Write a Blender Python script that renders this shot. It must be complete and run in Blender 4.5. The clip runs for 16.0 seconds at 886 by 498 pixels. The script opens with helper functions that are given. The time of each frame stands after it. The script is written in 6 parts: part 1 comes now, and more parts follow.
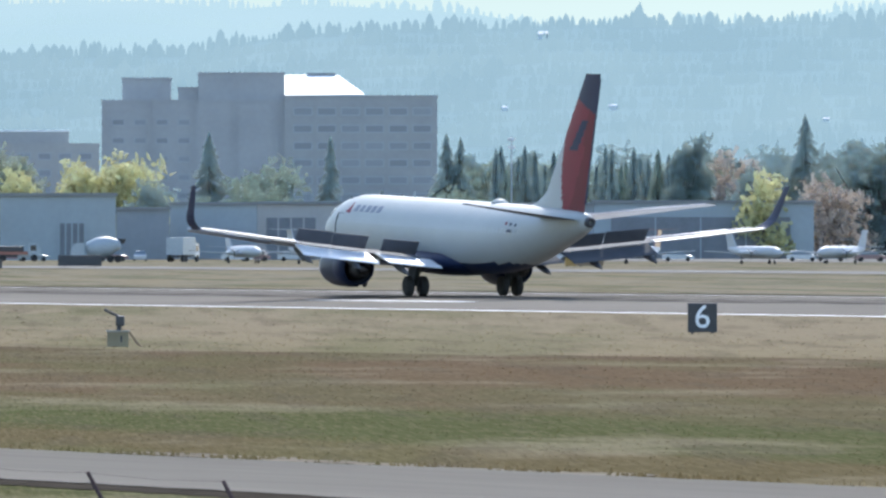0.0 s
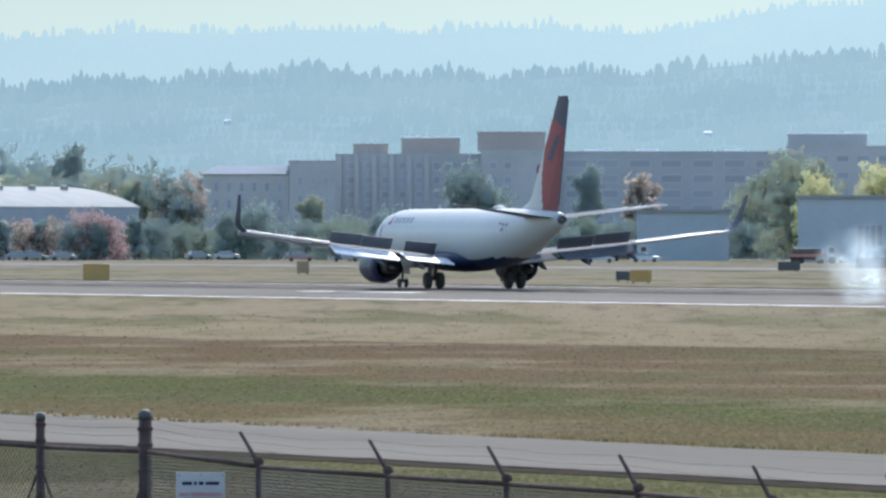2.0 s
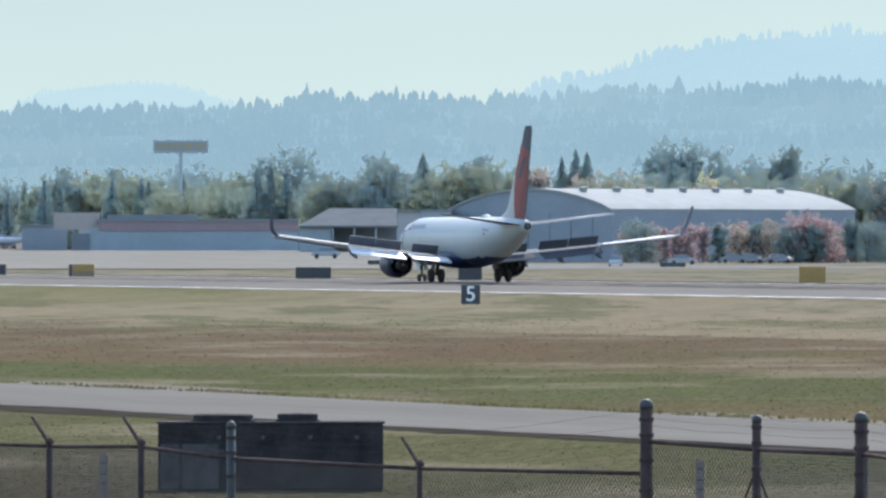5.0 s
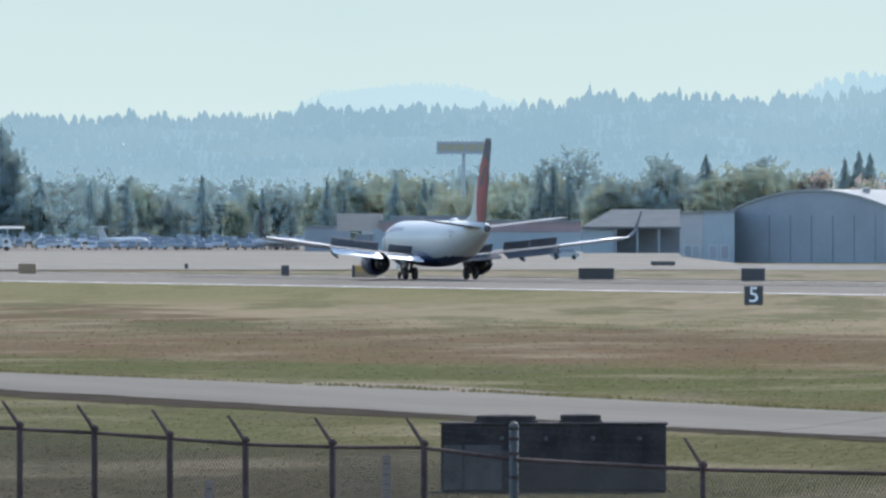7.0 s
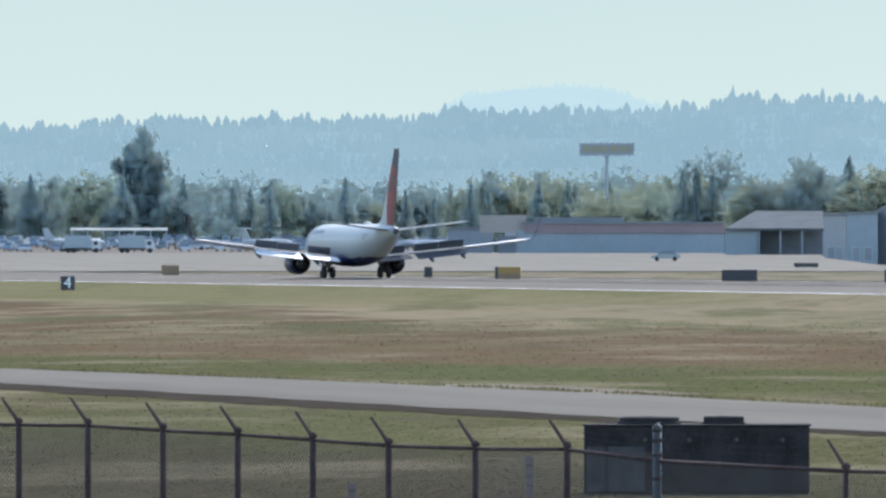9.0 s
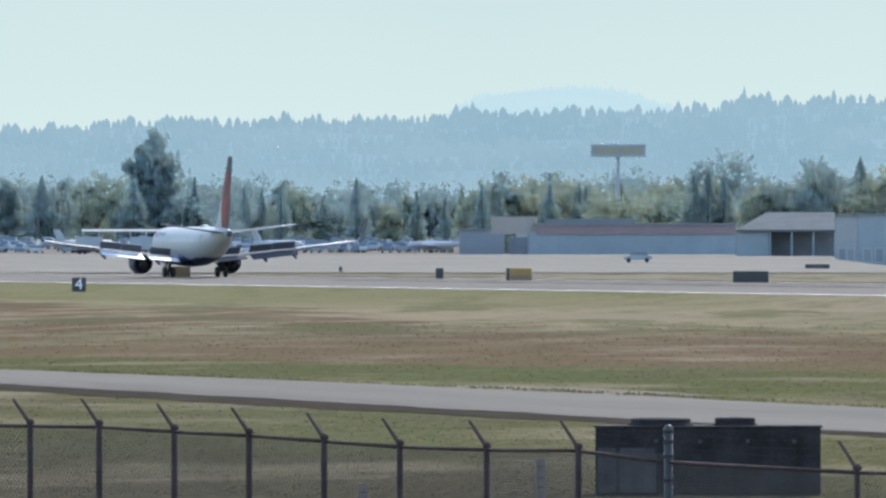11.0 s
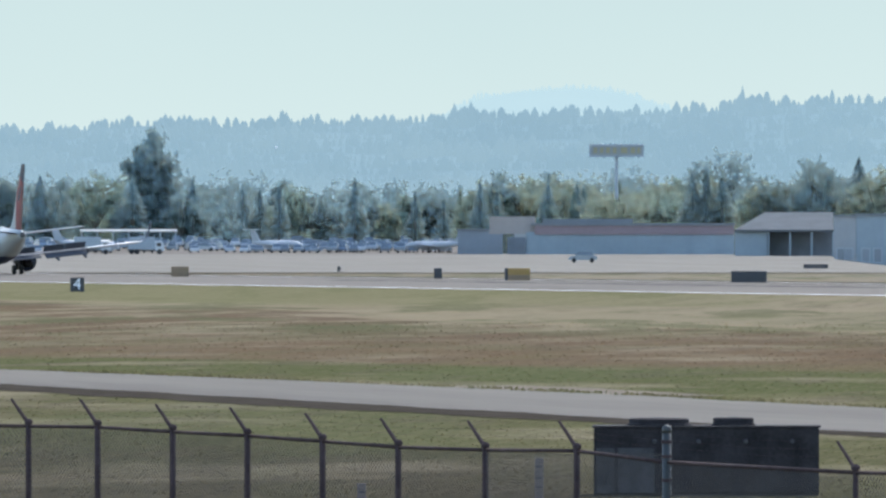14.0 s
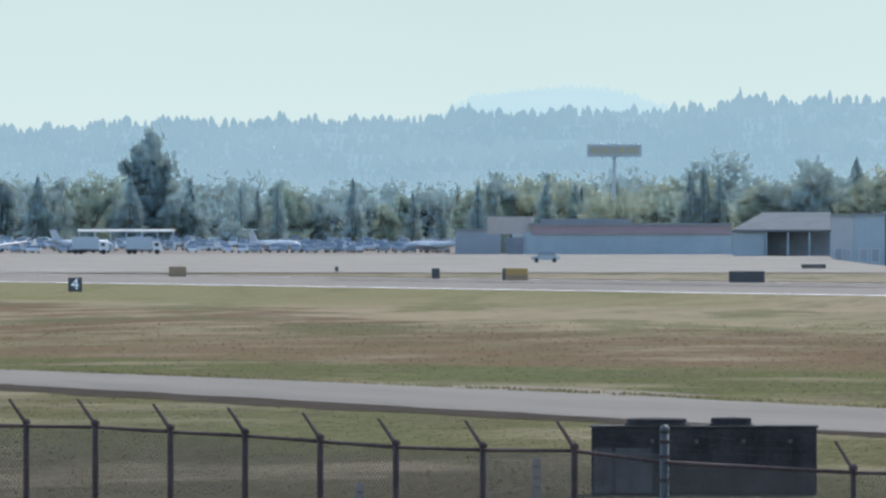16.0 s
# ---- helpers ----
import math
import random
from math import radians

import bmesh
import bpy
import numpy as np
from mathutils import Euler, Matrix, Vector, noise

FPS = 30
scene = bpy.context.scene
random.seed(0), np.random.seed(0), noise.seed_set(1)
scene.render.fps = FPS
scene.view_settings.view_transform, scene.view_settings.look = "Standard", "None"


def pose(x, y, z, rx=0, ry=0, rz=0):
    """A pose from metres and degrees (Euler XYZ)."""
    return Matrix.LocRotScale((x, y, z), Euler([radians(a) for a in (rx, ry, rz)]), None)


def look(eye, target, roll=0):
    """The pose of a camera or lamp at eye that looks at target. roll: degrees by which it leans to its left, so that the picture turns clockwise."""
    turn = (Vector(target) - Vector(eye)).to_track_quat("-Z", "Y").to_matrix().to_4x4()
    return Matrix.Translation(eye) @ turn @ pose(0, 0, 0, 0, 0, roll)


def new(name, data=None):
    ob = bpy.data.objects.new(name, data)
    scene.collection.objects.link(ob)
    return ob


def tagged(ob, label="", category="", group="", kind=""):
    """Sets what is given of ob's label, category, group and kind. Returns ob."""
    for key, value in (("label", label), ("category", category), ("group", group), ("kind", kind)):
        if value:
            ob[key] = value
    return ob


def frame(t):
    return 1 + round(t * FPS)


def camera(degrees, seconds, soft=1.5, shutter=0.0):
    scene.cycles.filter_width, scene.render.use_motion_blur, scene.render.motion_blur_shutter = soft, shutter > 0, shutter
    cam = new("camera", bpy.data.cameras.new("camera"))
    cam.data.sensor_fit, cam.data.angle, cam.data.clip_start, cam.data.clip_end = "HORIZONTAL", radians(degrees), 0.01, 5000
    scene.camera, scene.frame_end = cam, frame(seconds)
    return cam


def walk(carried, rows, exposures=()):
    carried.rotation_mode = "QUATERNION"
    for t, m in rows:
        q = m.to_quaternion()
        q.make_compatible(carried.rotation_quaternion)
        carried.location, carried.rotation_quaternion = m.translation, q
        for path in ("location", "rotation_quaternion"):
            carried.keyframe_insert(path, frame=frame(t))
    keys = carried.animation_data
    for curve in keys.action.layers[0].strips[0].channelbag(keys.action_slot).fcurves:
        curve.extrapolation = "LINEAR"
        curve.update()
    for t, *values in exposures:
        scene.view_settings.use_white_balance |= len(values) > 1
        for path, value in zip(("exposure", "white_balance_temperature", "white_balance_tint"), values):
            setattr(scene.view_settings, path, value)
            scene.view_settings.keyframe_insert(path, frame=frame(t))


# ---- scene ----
# ---------------------------------------------------------------- camera
# A camera on a tripod beside an airfield pans left after a landing airliner.
# The runway runs along x at y = RUN_Y; things are placed to fit the camera's view, by
# bearing b (pixel columns as pan steps, STEP to the radian, growing to the right) and distance;
# level(d, e) turns a height reading e (pixel row, 420 = eye level) at distance d into metres.
STEP, EYE, RUN_Y = 21000.0, 3.3, 250.7


def angle(b):
    return radians(23.28) - (1243 - b) / STEP


def spot(b, d):
    return -d * math.cos(angle(b)), d * math.sin(angle(b))


def level(d, e):
    return EYE - (e - 420) * d / STEP


cam = camera(2 * math.degrees(math.atan(784 / STEP)), 16.0, soft=2.6)
PAN = [(0, 0, 0), (0.5, 426, 1.3), (1, 801, 2.6), (1.5, 1127, 3.8), (2, 1412, 4.2), (2.5, 1682, 5), (3, 1926, 6), (3.5, 2140, 6.5),
       (4, 2333, 7.2), (4.5, 2509, 8.2), (5, 2679, 9), (5.2, 2742, 9.2), (7.3, 3231, 11), (7.5, 3262, 11.2), (8, 3333, 12), (8.5, 3395, 12.6),
       (9, 3433, 13.6), (9.2, 3440, 14), (11.3, 3453, 16), (12, 3453, 16), (13, 3451, 16), (14, 3450, 16), (15, 3448, 16), (16, 3446, 16)]


def aim(turn, tip):
    return pose(0, 0, EYE, 90 + math.degrees((tip - 21) / STEP), 0, 90 - math.degrees(angle(784 - turn)))


walk(cam, [(t, aim(u, v)) for t, u, v in PAN], exposures=[(0, 1.4), (3, 1.4), (16, 1.4)])

# ---------------------------------------------------------------- light
SUN_UP, SUN_TURN = 40.0, 62.0   # elevation; compass turn from +y towards -x
world = bpy.data.worlds.new("sky")
scene.world = world
world.use_nodes = True
wn = world.node_tree
sky = wn.nodes.new("ShaderNodeTexSky")
sky.sky_type = "NISHITA"
sky.sun_disc = False
sky.sun_elevation = radians(SUN_UP)
sky.sun_rotation = radians(-SUN_TURN)
sky.air_density, sky.dust_density, sky.ozone_density = 1.0, 1.0, 3.0
wn.nodes["Background"].inputs["Strength"].default_value = 0.16
sky_tint = wn.nodes.new("ShaderNodeMix")   # tints the sky's light slightly warm to tune the colour balance
sky_tint.data_type, sky_tint.blend_type = "RGBA", "MULTIPLY"
sky_tint.inputs["Factor"].default_value = 1.0
sky_tint.inputs["B"].default_value = (1.01, 1.0, 0.965, 1)
wn.links.new(sky.outputs[0], sky_tint.inputs["A"])
wn.links.new(sky_tint.outputs["Result"], wn.nodes["Background"].inputs["Color"])

sun = new("sun", bpy.data.lights.new("sun", "SUN"))
sun.data.energy, sun.data.angle, sun.data.color = 1.6, radians(1.0), (1.0, 0.975, 0.93)
toward = Vector((-math.sin(radians(SUN_TURN)) * math.cos(radians(SUN_UP)), math.cos(radians(SUN_TURN)) * math.cos(radians(SUN_UP)), math.sin(radians(SUN_UP))))
sun.matrix_world = look(tuple(toward * 100), (0, 0, 0))


# ---------------------------------------------------------------- materials
def mat(name, color, rough=0.7, metal=0.0, var=0.12, scale=3.0, bump=0.0, glow=0.0, per="", coat=0.0, tint=None, alpha=1.0, spec=0.5):
    """Procedural material: colour with two scales of variation, roughness, relief. per: 'object' or 'island' varies the pieces."""
    m = bpy.data.materials.new(name)
    m.use_nodes = True
    nt = m.node_tree
    n, link = nt.nodes, nt.links
    b = n["Principled BSDF"]
    b.inputs["Roughness"].default_value, b.inputs["Metallic"].default_value = rough, metal
    b.inputs["Coat Weight"].default_value = coat
    b.inputs["Specular IOR Level"].default_value = spec
    geo = n.new("ShaderNodeNewGeometry")
    co = n.new("ShaderNodeTexCoord")
    big, small = n.new("ShaderNodeTexNoise"), n.new("ShaderNodeTexNoise")
    big.inputs["Scale"].default_value, small.inputs["Scale"].default_value = scale, scale * 9
    big.inputs["Detail"].default_value = small.inputs["Detail"].default_value = 5
    for tex in (big, small):
        link.new(co.outputs["Object"], tex.inputs["Vector"])
    add = n.new("ShaderNodeMath")
    add.operation = "MULTIPLY_ADD"
    link.new(small.outputs["Fac"], add.inputs[0])
    add.inputs[1].default_value = 0.5
    link.new(big.outputs["Fac"], add.inputs[2])
    value = add.outputs[0]
    if per:
        src = geo.outputs["Random Per Island"]
        if per == "object":
            info = n.new("ShaderNodeObjectInfo")
            src = info.outputs["Random"]
        more = n.new("ShaderNodeMath")
        more.operation = "MULTIPLY_ADD"
        link.new(src, more.inputs[0])
        more.inputs[1].default_value = 0.9
        link.new(value, more.inputs[2])
        value = more.outputs[0]
    ramp = n.new("ShaderNodeMapRange")
    ramp.inputs["From Min"].default_value, ramp.inputs["From Max"].default_value = (0.45, 1.05) if not per else (0.5, 1.9)
    link.new(value, ramp.inputs["Value"])
    mix = n.new("ShaderNodeMix")
    mix.data_type = "RGBA"
    other = tint or color
    mix.inputs["A"].default_value = (*[c * (1 - var) for c in color], 1)
    mix.inputs["B"].default_value = (*[min(1, c * (1 + var)) for c in other], 1)
    link.new(ramp.outputs[0], mix.inputs["Factor"])
    link.new(mix.outputs["Result"], b.inputs["Base Color"])
    if bump:
        bp = n.new("ShaderNodeBump")
        bp.inputs["Strength"].default_value = bump
        bp.inputs["Distance"].default_value = 0.05
        link.new(small.outputs["Fac"], bp.inputs["Height"])
        link.new(bp.outputs[0], b.inputs["Normal"])
    if glow:
        b.inputs["Emission Strength"].default_value = glow
        link.new(mix.outputs["Result"], b.inputs["Emission Color"])
    b.inputs["Alpha"].default_value = alpha
    return m


WHITE = mat("aircraft_white", (0.31, 0.33, 0.325), 0.55, var=0.05, scale=0.6)
NAVY = mat("aircraft_navy", (0.01, 0.018, 0.05), 0.5, spec=0.12, var=0.15, scale=0.8)
RED = mat("aircraft_red", (0.17, 0.014, 0.03), 0.5, spec=0.12, var=0.1, scale=0.8)
DRED = mat("aircraft_dark_red", (0.12, 0.01, 0.02), 0.5, spec=0.12, var=0.1, scale=0.8)
WINGGREY = mat("wing_grey", (0.09, 0.095, 0.105), 0.6, spec=0.04, var=0.08, scale=0.7)
ALU = mat("bare_aluminium", (0.42, 0.43, 0.45), 0.5, metal=0.6, var=0.08, scale=1.5)
# sunlit and shaded copies of one flap paint: glint and shade in the colour
FLAP_LIT = mat("sunlit_flap_paint", (0.7, 0.71, 0.72), 0.45, metal=0.1, var=0.08, scale=1.2)
FLAP_SHADED = mat("shaded_flap_paint", (0.08, 0.084, 0.092), 0.7, spec=0.02, var=0.1, scale=1)
# tailplane grey darkened for the shade on its underside
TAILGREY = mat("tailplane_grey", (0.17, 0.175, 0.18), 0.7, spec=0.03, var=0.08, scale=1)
SPOIL = mat("spoiler_underside", (0.085, 0.09, 0.105), 0.5, var=0.15, scale=2)
ENGINE = mat("nacelle_dark_blue", (0.03, 0.038, 0.058), 0.5, spec=0.2, var=0.2, scale=1)
DARKMETAL = mat("dark_steel", (0.06, 0.06, 0.065), 0.5, metal=0.6, var=0.2)
TYRE = mat("tyre_rubber", (0.02, 0.02, 0.021), 0.85, var=0.25, scale=6, bump=0.2)
GLASS_DARK = mat("dark_window", (0.02, 0.025, 0.035), 0.1, var=0.1)
STEEL = mat("galvanised_steel", (0.045, 0.047, 0.045), 0.6, metal=0.2, var=0.25, scale=4)
RUSTY = mat("weathered_post", (0.066, 0.045, 0.043), 0.85, spec=0.05, var=0.35, scale=5, bump=0.3)
MARK = mat("runway_paint", (0.6, 0.6, 0.58), 0.6, var=0.12, scale=0.4)


# ---------------------------------------------------------------- mesh helpers
def mesh_of(name, bm, mats, smooth=False):
    me = bpy.data.meshes.new(name)
    bmesh.ops.recalc_face_normals(bm, faces=bm.faces)
    if smooth:
        for f in bm.faces:
            f.smooth = True
    bm.to_mesh(me)
    bm.free()
    for m in mats if isinstance(mats, (list, tuple)) else [mats]:
        me.materials.append(m)
    return me


def part(name, bm, material, parent, label="", smooth=False, kind=""):
    ob = new(name, mesh_of(name, bm, material, smooth))
    ob.parent = parent
    return tagged(ob, label, kind=kind)


def thing(name, label, category, group="", m=None, kind=""):
    ob = new(name)
    ob.empty_display_size = 0.2
    if m is not None:
        ob.matrix_world = m
    return tagged(ob, label, category, group, kind)


def solid(name, bm, material, label="", category="", group="", m=None, kind="", smooth=False):
    ob = new(name, mesh_of(name, bm, material, smooth))
    if m is not None:
        ob.matrix_world = m
    return tagged(ob, label, category, group, kind)


def box(bm, x0, x1, y0, y1, z0, z1, bevel=0.0, mi=0):
    vs = [bm.verts.new(p) for p in ((x0, y0, z0), (x1, y0, z0), (x1, y1, z0), (x0, y1, z0), (x0, y0, z1), (x1, y0, z1), (x1, y1, z1), (x0, y1, z1))]
    fs = [bm.faces.new([vs[i] for i in q]) for q in ((0, 3, 2, 1), (4, 5, 6, 7), (0, 1, 5, 4), (1, 2, 6, 5), (2, 3, 7, 6), (3, 0, 4, 7))]
    for f in fs:
        f.material_index = mi
    if bevel:
        edges = {e for f in fs for e in f.edges}
        bmesh.ops.bevel(bm, geom=list(edges), offset=bevel, segments=2, affect="EDGES", profile=0.6)
    return bm


def boxed(*a, **k):
    return box(bmesh.new(), *a, **k)


def loft(bm, rings, cap=True, closed=True, mi=0):
    """Skin a list of rings (equal counts of points)."""
    rows = [[bm.verts.new(p) for p in r] for r in rings]
    n = len(rows[0])
    for a, b in zip(rows, rows[1:]):
        for i in range(n if closed else n - 1):
            j = (i + 1) % n
            f = bm.faces.new((a[i], a[j], b[j], b[i]))
            f.material_index = mi
    if cap:
        bm.faces.new(rows[0][::-1]).material_index = mi
        bm.faces.new(rows[-1]).material_index = mi
    return bm


def tube(bm, p, q, r0, r1=None, n=10, mi=0):
    p, q = Vector(p), Vector(q)
    w = (q - p).normalized()
    u = w.orthogonal().normalized()
    v = w.cross(u)
    r1 = r0 if r1 is None else r1
    ring = lambda c, r: [c + (u * math.cos(2 * math.pi * i / n) + v * math.sin(2 * math.pi * i / n)) * r for i in range(n)]
    return loft(bm, [ring(p, r0), ring(q, r1)], mi=mi)


def tubed(*a, **k):
    return tube(bmesh.new(), *a, **k)


def lathe(bm, prof, axis_from, axis_dir, n=24, mi=0):
    """Turn a profile (along, radius) about an axis."""
    c, w = Vector(axis_from), Vector(axis_dir).normalized()
    u = w.orthogonal().normalized()
    v = w.cross(u)
    rings = [[c + w * a + (u * math.cos(2 * math.pi * i / n) + v * math.sin(2 * math.pi * i / n)) * r for i in range(n)] for a, r in prof]
    return loft(bm, rings, mi=mi)


NAMEBLUE = mat("grey_blue_lettering", (0.15, 0.17, 0.22), 0.5, spec=0.1)
CABIN = mat("cabin_pane", (0.29, 0.31, 0.325), 0.35, var=0.1)


def stand(b, d, z=None, turn=0.0):
    """A pose on the ground at bearing b and distance d: x to the right, y away from the eye."""
    x, y = spot(b, d)
    return pose(x, y, -0.05 if z is None else z, 0, 0, 90 - math.degrees(angle(b)) + turn)
# ---------------------------------------------------------------- ground
NEAR = -1.2
VIEW_TURN = -19.0   # turns the grass patterns to run along the camera's mean view direction


def ground_height(y):
    pts = [(-400, NEAR), (180, NEAR), (210.7, -1.05), (226.4, -0.5), (228.2, -0.47), (250.7, -0.25), (281, -0.16), (283, -0.14), (300, -0.12), (360, -0.1), (5200, -0.05)]
    for (a, za), (b, zb) in zip(pts, pts[1:]):
        if a <= y <= b:
            return za + (zb - za) * (y - a) / (b - a)
    return NEAR


def field_material(tufts=False):
    """Dry autumn grass in bands along the runway, mottled, with paler pavement far off."""
    m = bpy.data.materials.new("grass_tufts" if tufts else "airfield_grass")
    m.use_nodes = True
    nt = m.node_tree
    n, link = nt.nodes, nt.links
    b = n["Principled BSDF"]
    b.inputs["Roughness"].default_value = 0.95
    b.inputs["Specular IOR Level"].default_value = 0.0
    geo, sep = n.new("ShaderNodeNewGeometry"), n.new("ShaderNodeSeparateXYZ")
    link.new(geo.outputs["Position"], sep.inputs[0])

    def noisy(sx, sy, detail=4, rough=0.55, turn=0.0):
        mp, tex = n.new("ShaderNodeMapping"), n.new("ShaderNodeTexNoise")
        mp.vector_type = "TEXTURE"
        mp.inputs["Rotation"].default_value = (0, 0, radians(turn))
        mp.inputs["Scale"].default_value = (1 / sx, 1 / sy, 5.0)
        link.new(geo.outputs["Position"], mp.inputs["Vector"])
        link.new(mp.outputs[0], tex.inputs["Vector"])
        tex.inputs["Scale"].default_value, tex.inputs["Detail"].default_value, tex.inputs["Roughness"].default_value = 1, detail, rough
        return tex.outputs["Fac"]

    def calc(op, a, c, d=None):
        k = n.new("ShaderNodeMath")
        k.operation = op
        for i, v in enumerate((a, c, d)):
            if v is None:
                continue
            if isinstance(v, (int, float)):
                k.inputs[i].default_value = v
            else:
                link.new(v, k.inputs[i])
        return k.outputs[0]

    streak = noisy(0.012, 0.09)
    wob = calc("MULTIPLY_ADD", streak, 26.0, -13.0)
    def gate(v, lo, hi):
        k = n.new("ShaderNodeMapRange")
        k.inputs["From Min"].default_value, k.inputs["From Max"].default_value = lo, hi
        link.new(v, k.inputs["Value"])
        return k.outputs[0]

    # further along the field the brown band reaches down towards the road
    dry = calc("MULTIPLY", gate(sep.outputs["X"], -390, -500), gate(sep.outputs["Y"], 150, 115))
    # the mown edge of the brown band swings nearer to the road further along
    swing = calc("MULTIPLY", gate(sep.outputs["X"], -400, -575), gate(sep.outputs["X"], -840, -700))
    wob = calc("MULTIPLY_ADD", swing, 24.0, wob)
    yy = calc("ADD", sep.outputs["Y"], calc("MULTIPLY_ADD", dry, 24.0, wob))
    pos = calc("DIVIDE", yy, 320.0)
    ramp = n.new("ShaderNodeValToRGB")
    stops = [(0, (0.062, 0.049, 0.032)), (46, (0.066, 0.055, 0.034)), (60, (0.088, 0.082, 0.041)), (84, (0.082, 0.081, 0.036)), (96, (0.076, 0.08, 0.035)), (111, (0.077, 0.079, 0.035)), (118, (0.118, 0.085, 0.052)),
             (152, (0.115, 0.078, 0.049)), (175, (0.106, 0.074, 0.049)), (178, (0.215, 0.172, 0.11)), (235, (0.23, 0.184, 0.126)), (320, (0.205, 0.178, 0.134))]
    while len(ramp.color_ramp.elements) < len(stops):
        ramp.color_ramp.elements.new(0.5)
    for el, (y, c) in zip(ramp.color_ramp.elements, stops):
        el.position, el.color = y / 320, (*c, 1)
    link.new(pos, ramp.inputs["Fac"])

    def blend(fac, a, c):
        k = n.new("ShaderNodeMix")
        k.data_type = "RGBA"
        link.new(fac, k.inputs["Factor"])
        for sock, v in (("A", a), ("B", c)):
            if isinstance(v, tuple):
                k.inputs[sock].default_value = (*v, 1)
            else:
                link.new(v, k.inputs[sock])
        return k.outputs["Result"]

    # rust-brown seed heads between the green band and the road
    rusty = calc("MULTIPLY", calc("MULTIPLY", gate(sep.outputs["X"], -350, -300), gate(yy, 100, 95)), calc("MULTIPLY", gate(sep.outputs["Y"], 84, 86), 0.75))
    base = blend(rusty, ramp.outputs["Color"], (0.118, 0.086, 0.048))
    straw = calc("MULTIPLY", gate(noisy(0.04, 0.1, 5, 0.62, VIEW_TURN), 0.51, 0.64), 0.6)
    col = blend(straw, base, (0.225, 0.185, 0.125))
    green = calc("MULTIPLY", gate(noisy(0.01, 0.06, 4, 0.55, VIEW_TURN), 0.53, 0.61), 0.3)
    col = blend(green, col, (0.075, 0.09, 0.042))
    worn = calc("MULTIPLY", gate(noisy(0.05, 0.5, 3, 0.55, VIEW_TURN), 0.47, 0.38), 0.35)
    col = blend(worn, col, (0.088, 0.072, 0.052))
    turf = calc("MULTIPLY", gate(noisy(0.02, 0.15, 4, 0.55, VIEW_TURN), 0.55, 0.63), 0.22)
    col = blend(turf, col, (0.1, 0.105, 0.045))
    # the far stretch is patchier: bleached straw and regrown green
    far = gate(sep.outputs["X"], -480, -640)
    col = blend(calc("MULTIPLY", calc("MULTIPLY", gate(noisy(0.018, 0.13, 6, 0.65, VIEW_TURN), 0.49, 0.57), 0.72), far), col, (0.215, 0.175, 0.115))
    col = blend(calc("MULTIPLY", calc("MULTIPLY", gate(noisy(0.013, 0.11, 6, 0.65, VIEW_TURN + 6), 0.52, 0.59), 0.62), far), col, (0.084, 0.09, 0.046))
    # a greener lawn along the far stretch of the runway
    lawn = calc("MULTIPLY", gate(calc("MULTIPLY_ADD", wob, 9.0, sep.outputs["X"]), -780, -960), calc("MULTIPLY", gate(yy, 176, 188), calc("MULTIPLY", gate(sep.outputs["Y"], 234, 229), 0.75)))
    col = blend(lawn, col, (0.135, 0.128, 0.062))
    fine = noisy(0.5, 0.5, 4, 0.6) if tufts else noisy(1.6, 1.6, 8, 0.75)
    col = blend(calc("MULTIPLY", gate(fine, 0.5, 0.75), 0.2), col, (0.23, 0.185, 0.115))
    col = blend(calc("MULTIPLY", gate(fine, 0.5, 0.3), 0.2), col, (0.04, 0.036, 0.016))
    # streaks stretched along the view to look like upright blades from the camera
    blade = noisy(0.3, 9.0, 3, 0.6, VIEW_TURN)
    col = blend(calc("MULTIPLY", gate(blade, 0.5, 0.64), 0.26), col, (0.22, 0.18, 0.11))
    col = blend(calc("MULTIPLY", gate(blade, 0.5, 0.36), 0.18), col, (0.05, 0.045, 0.022))
    if tufts:
        each = geo.outputs["Random Per Island"]
        col = blend(calc("MULTIPLY_ADD", gate(each, 0.5, 0.98), 0.1, 0.0), col, (0.3, 0.26, 0.18))
        col = blend(calc("MULTIPLY", gate(each, 0.2, 0.0), 0.1), col, (0.06, 0.06, 0.03))
    link.new(col, b.inputs["Base Color"])
    if tufts:
        thin, mix = n.new("ShaderNodeBsdfTranslucent"), n.new("ShaderNodeMixShader")
        link.new(col, thin.inputs["Color"])
        mix.inputs["Fac"].default_value = 0.6
        link.new(b.outputs[0], mix.inputs[1])
        link.new(thin.outputs[0], mix.inputs[2])
        link.new(mix.outputs[0], n["Material Output"].inputs["Surface"])
        return m
    bp = n.new("ShaderNodeBump")
    bp.inputs["Strength"].default_value, bp.inputs["Distance"].default_value = 0.35, 0.12
    link.new(noisy(3.0, 3.0, 6, 0.7), bp.inputs["Height"])
    link.new(bp.outputs[0], b.inputs["Normal"])
    return m


def paving(name, color, joint=0.0):
    m = mat(name, color, 0.85, var=0.2, scale=0.05, bump=0.05, spec=0.02)
    nt = m.node_tree
    for tex in [k for k in nt.nodes if k.type == "TEX_NOISE"]:
        mp = nt.nodes.new("ShaderNodeMapping")
        mp.inputs["Scale"].default_value = (0.25, 3.0, 1)
        nt.links.new(nt.nodes["Texture Coordinate"].outputs["Object"], mp.inputs["Vector"])
        nt.links.new(mp.outputs[0], tex.inputs["Vector"])
    return m


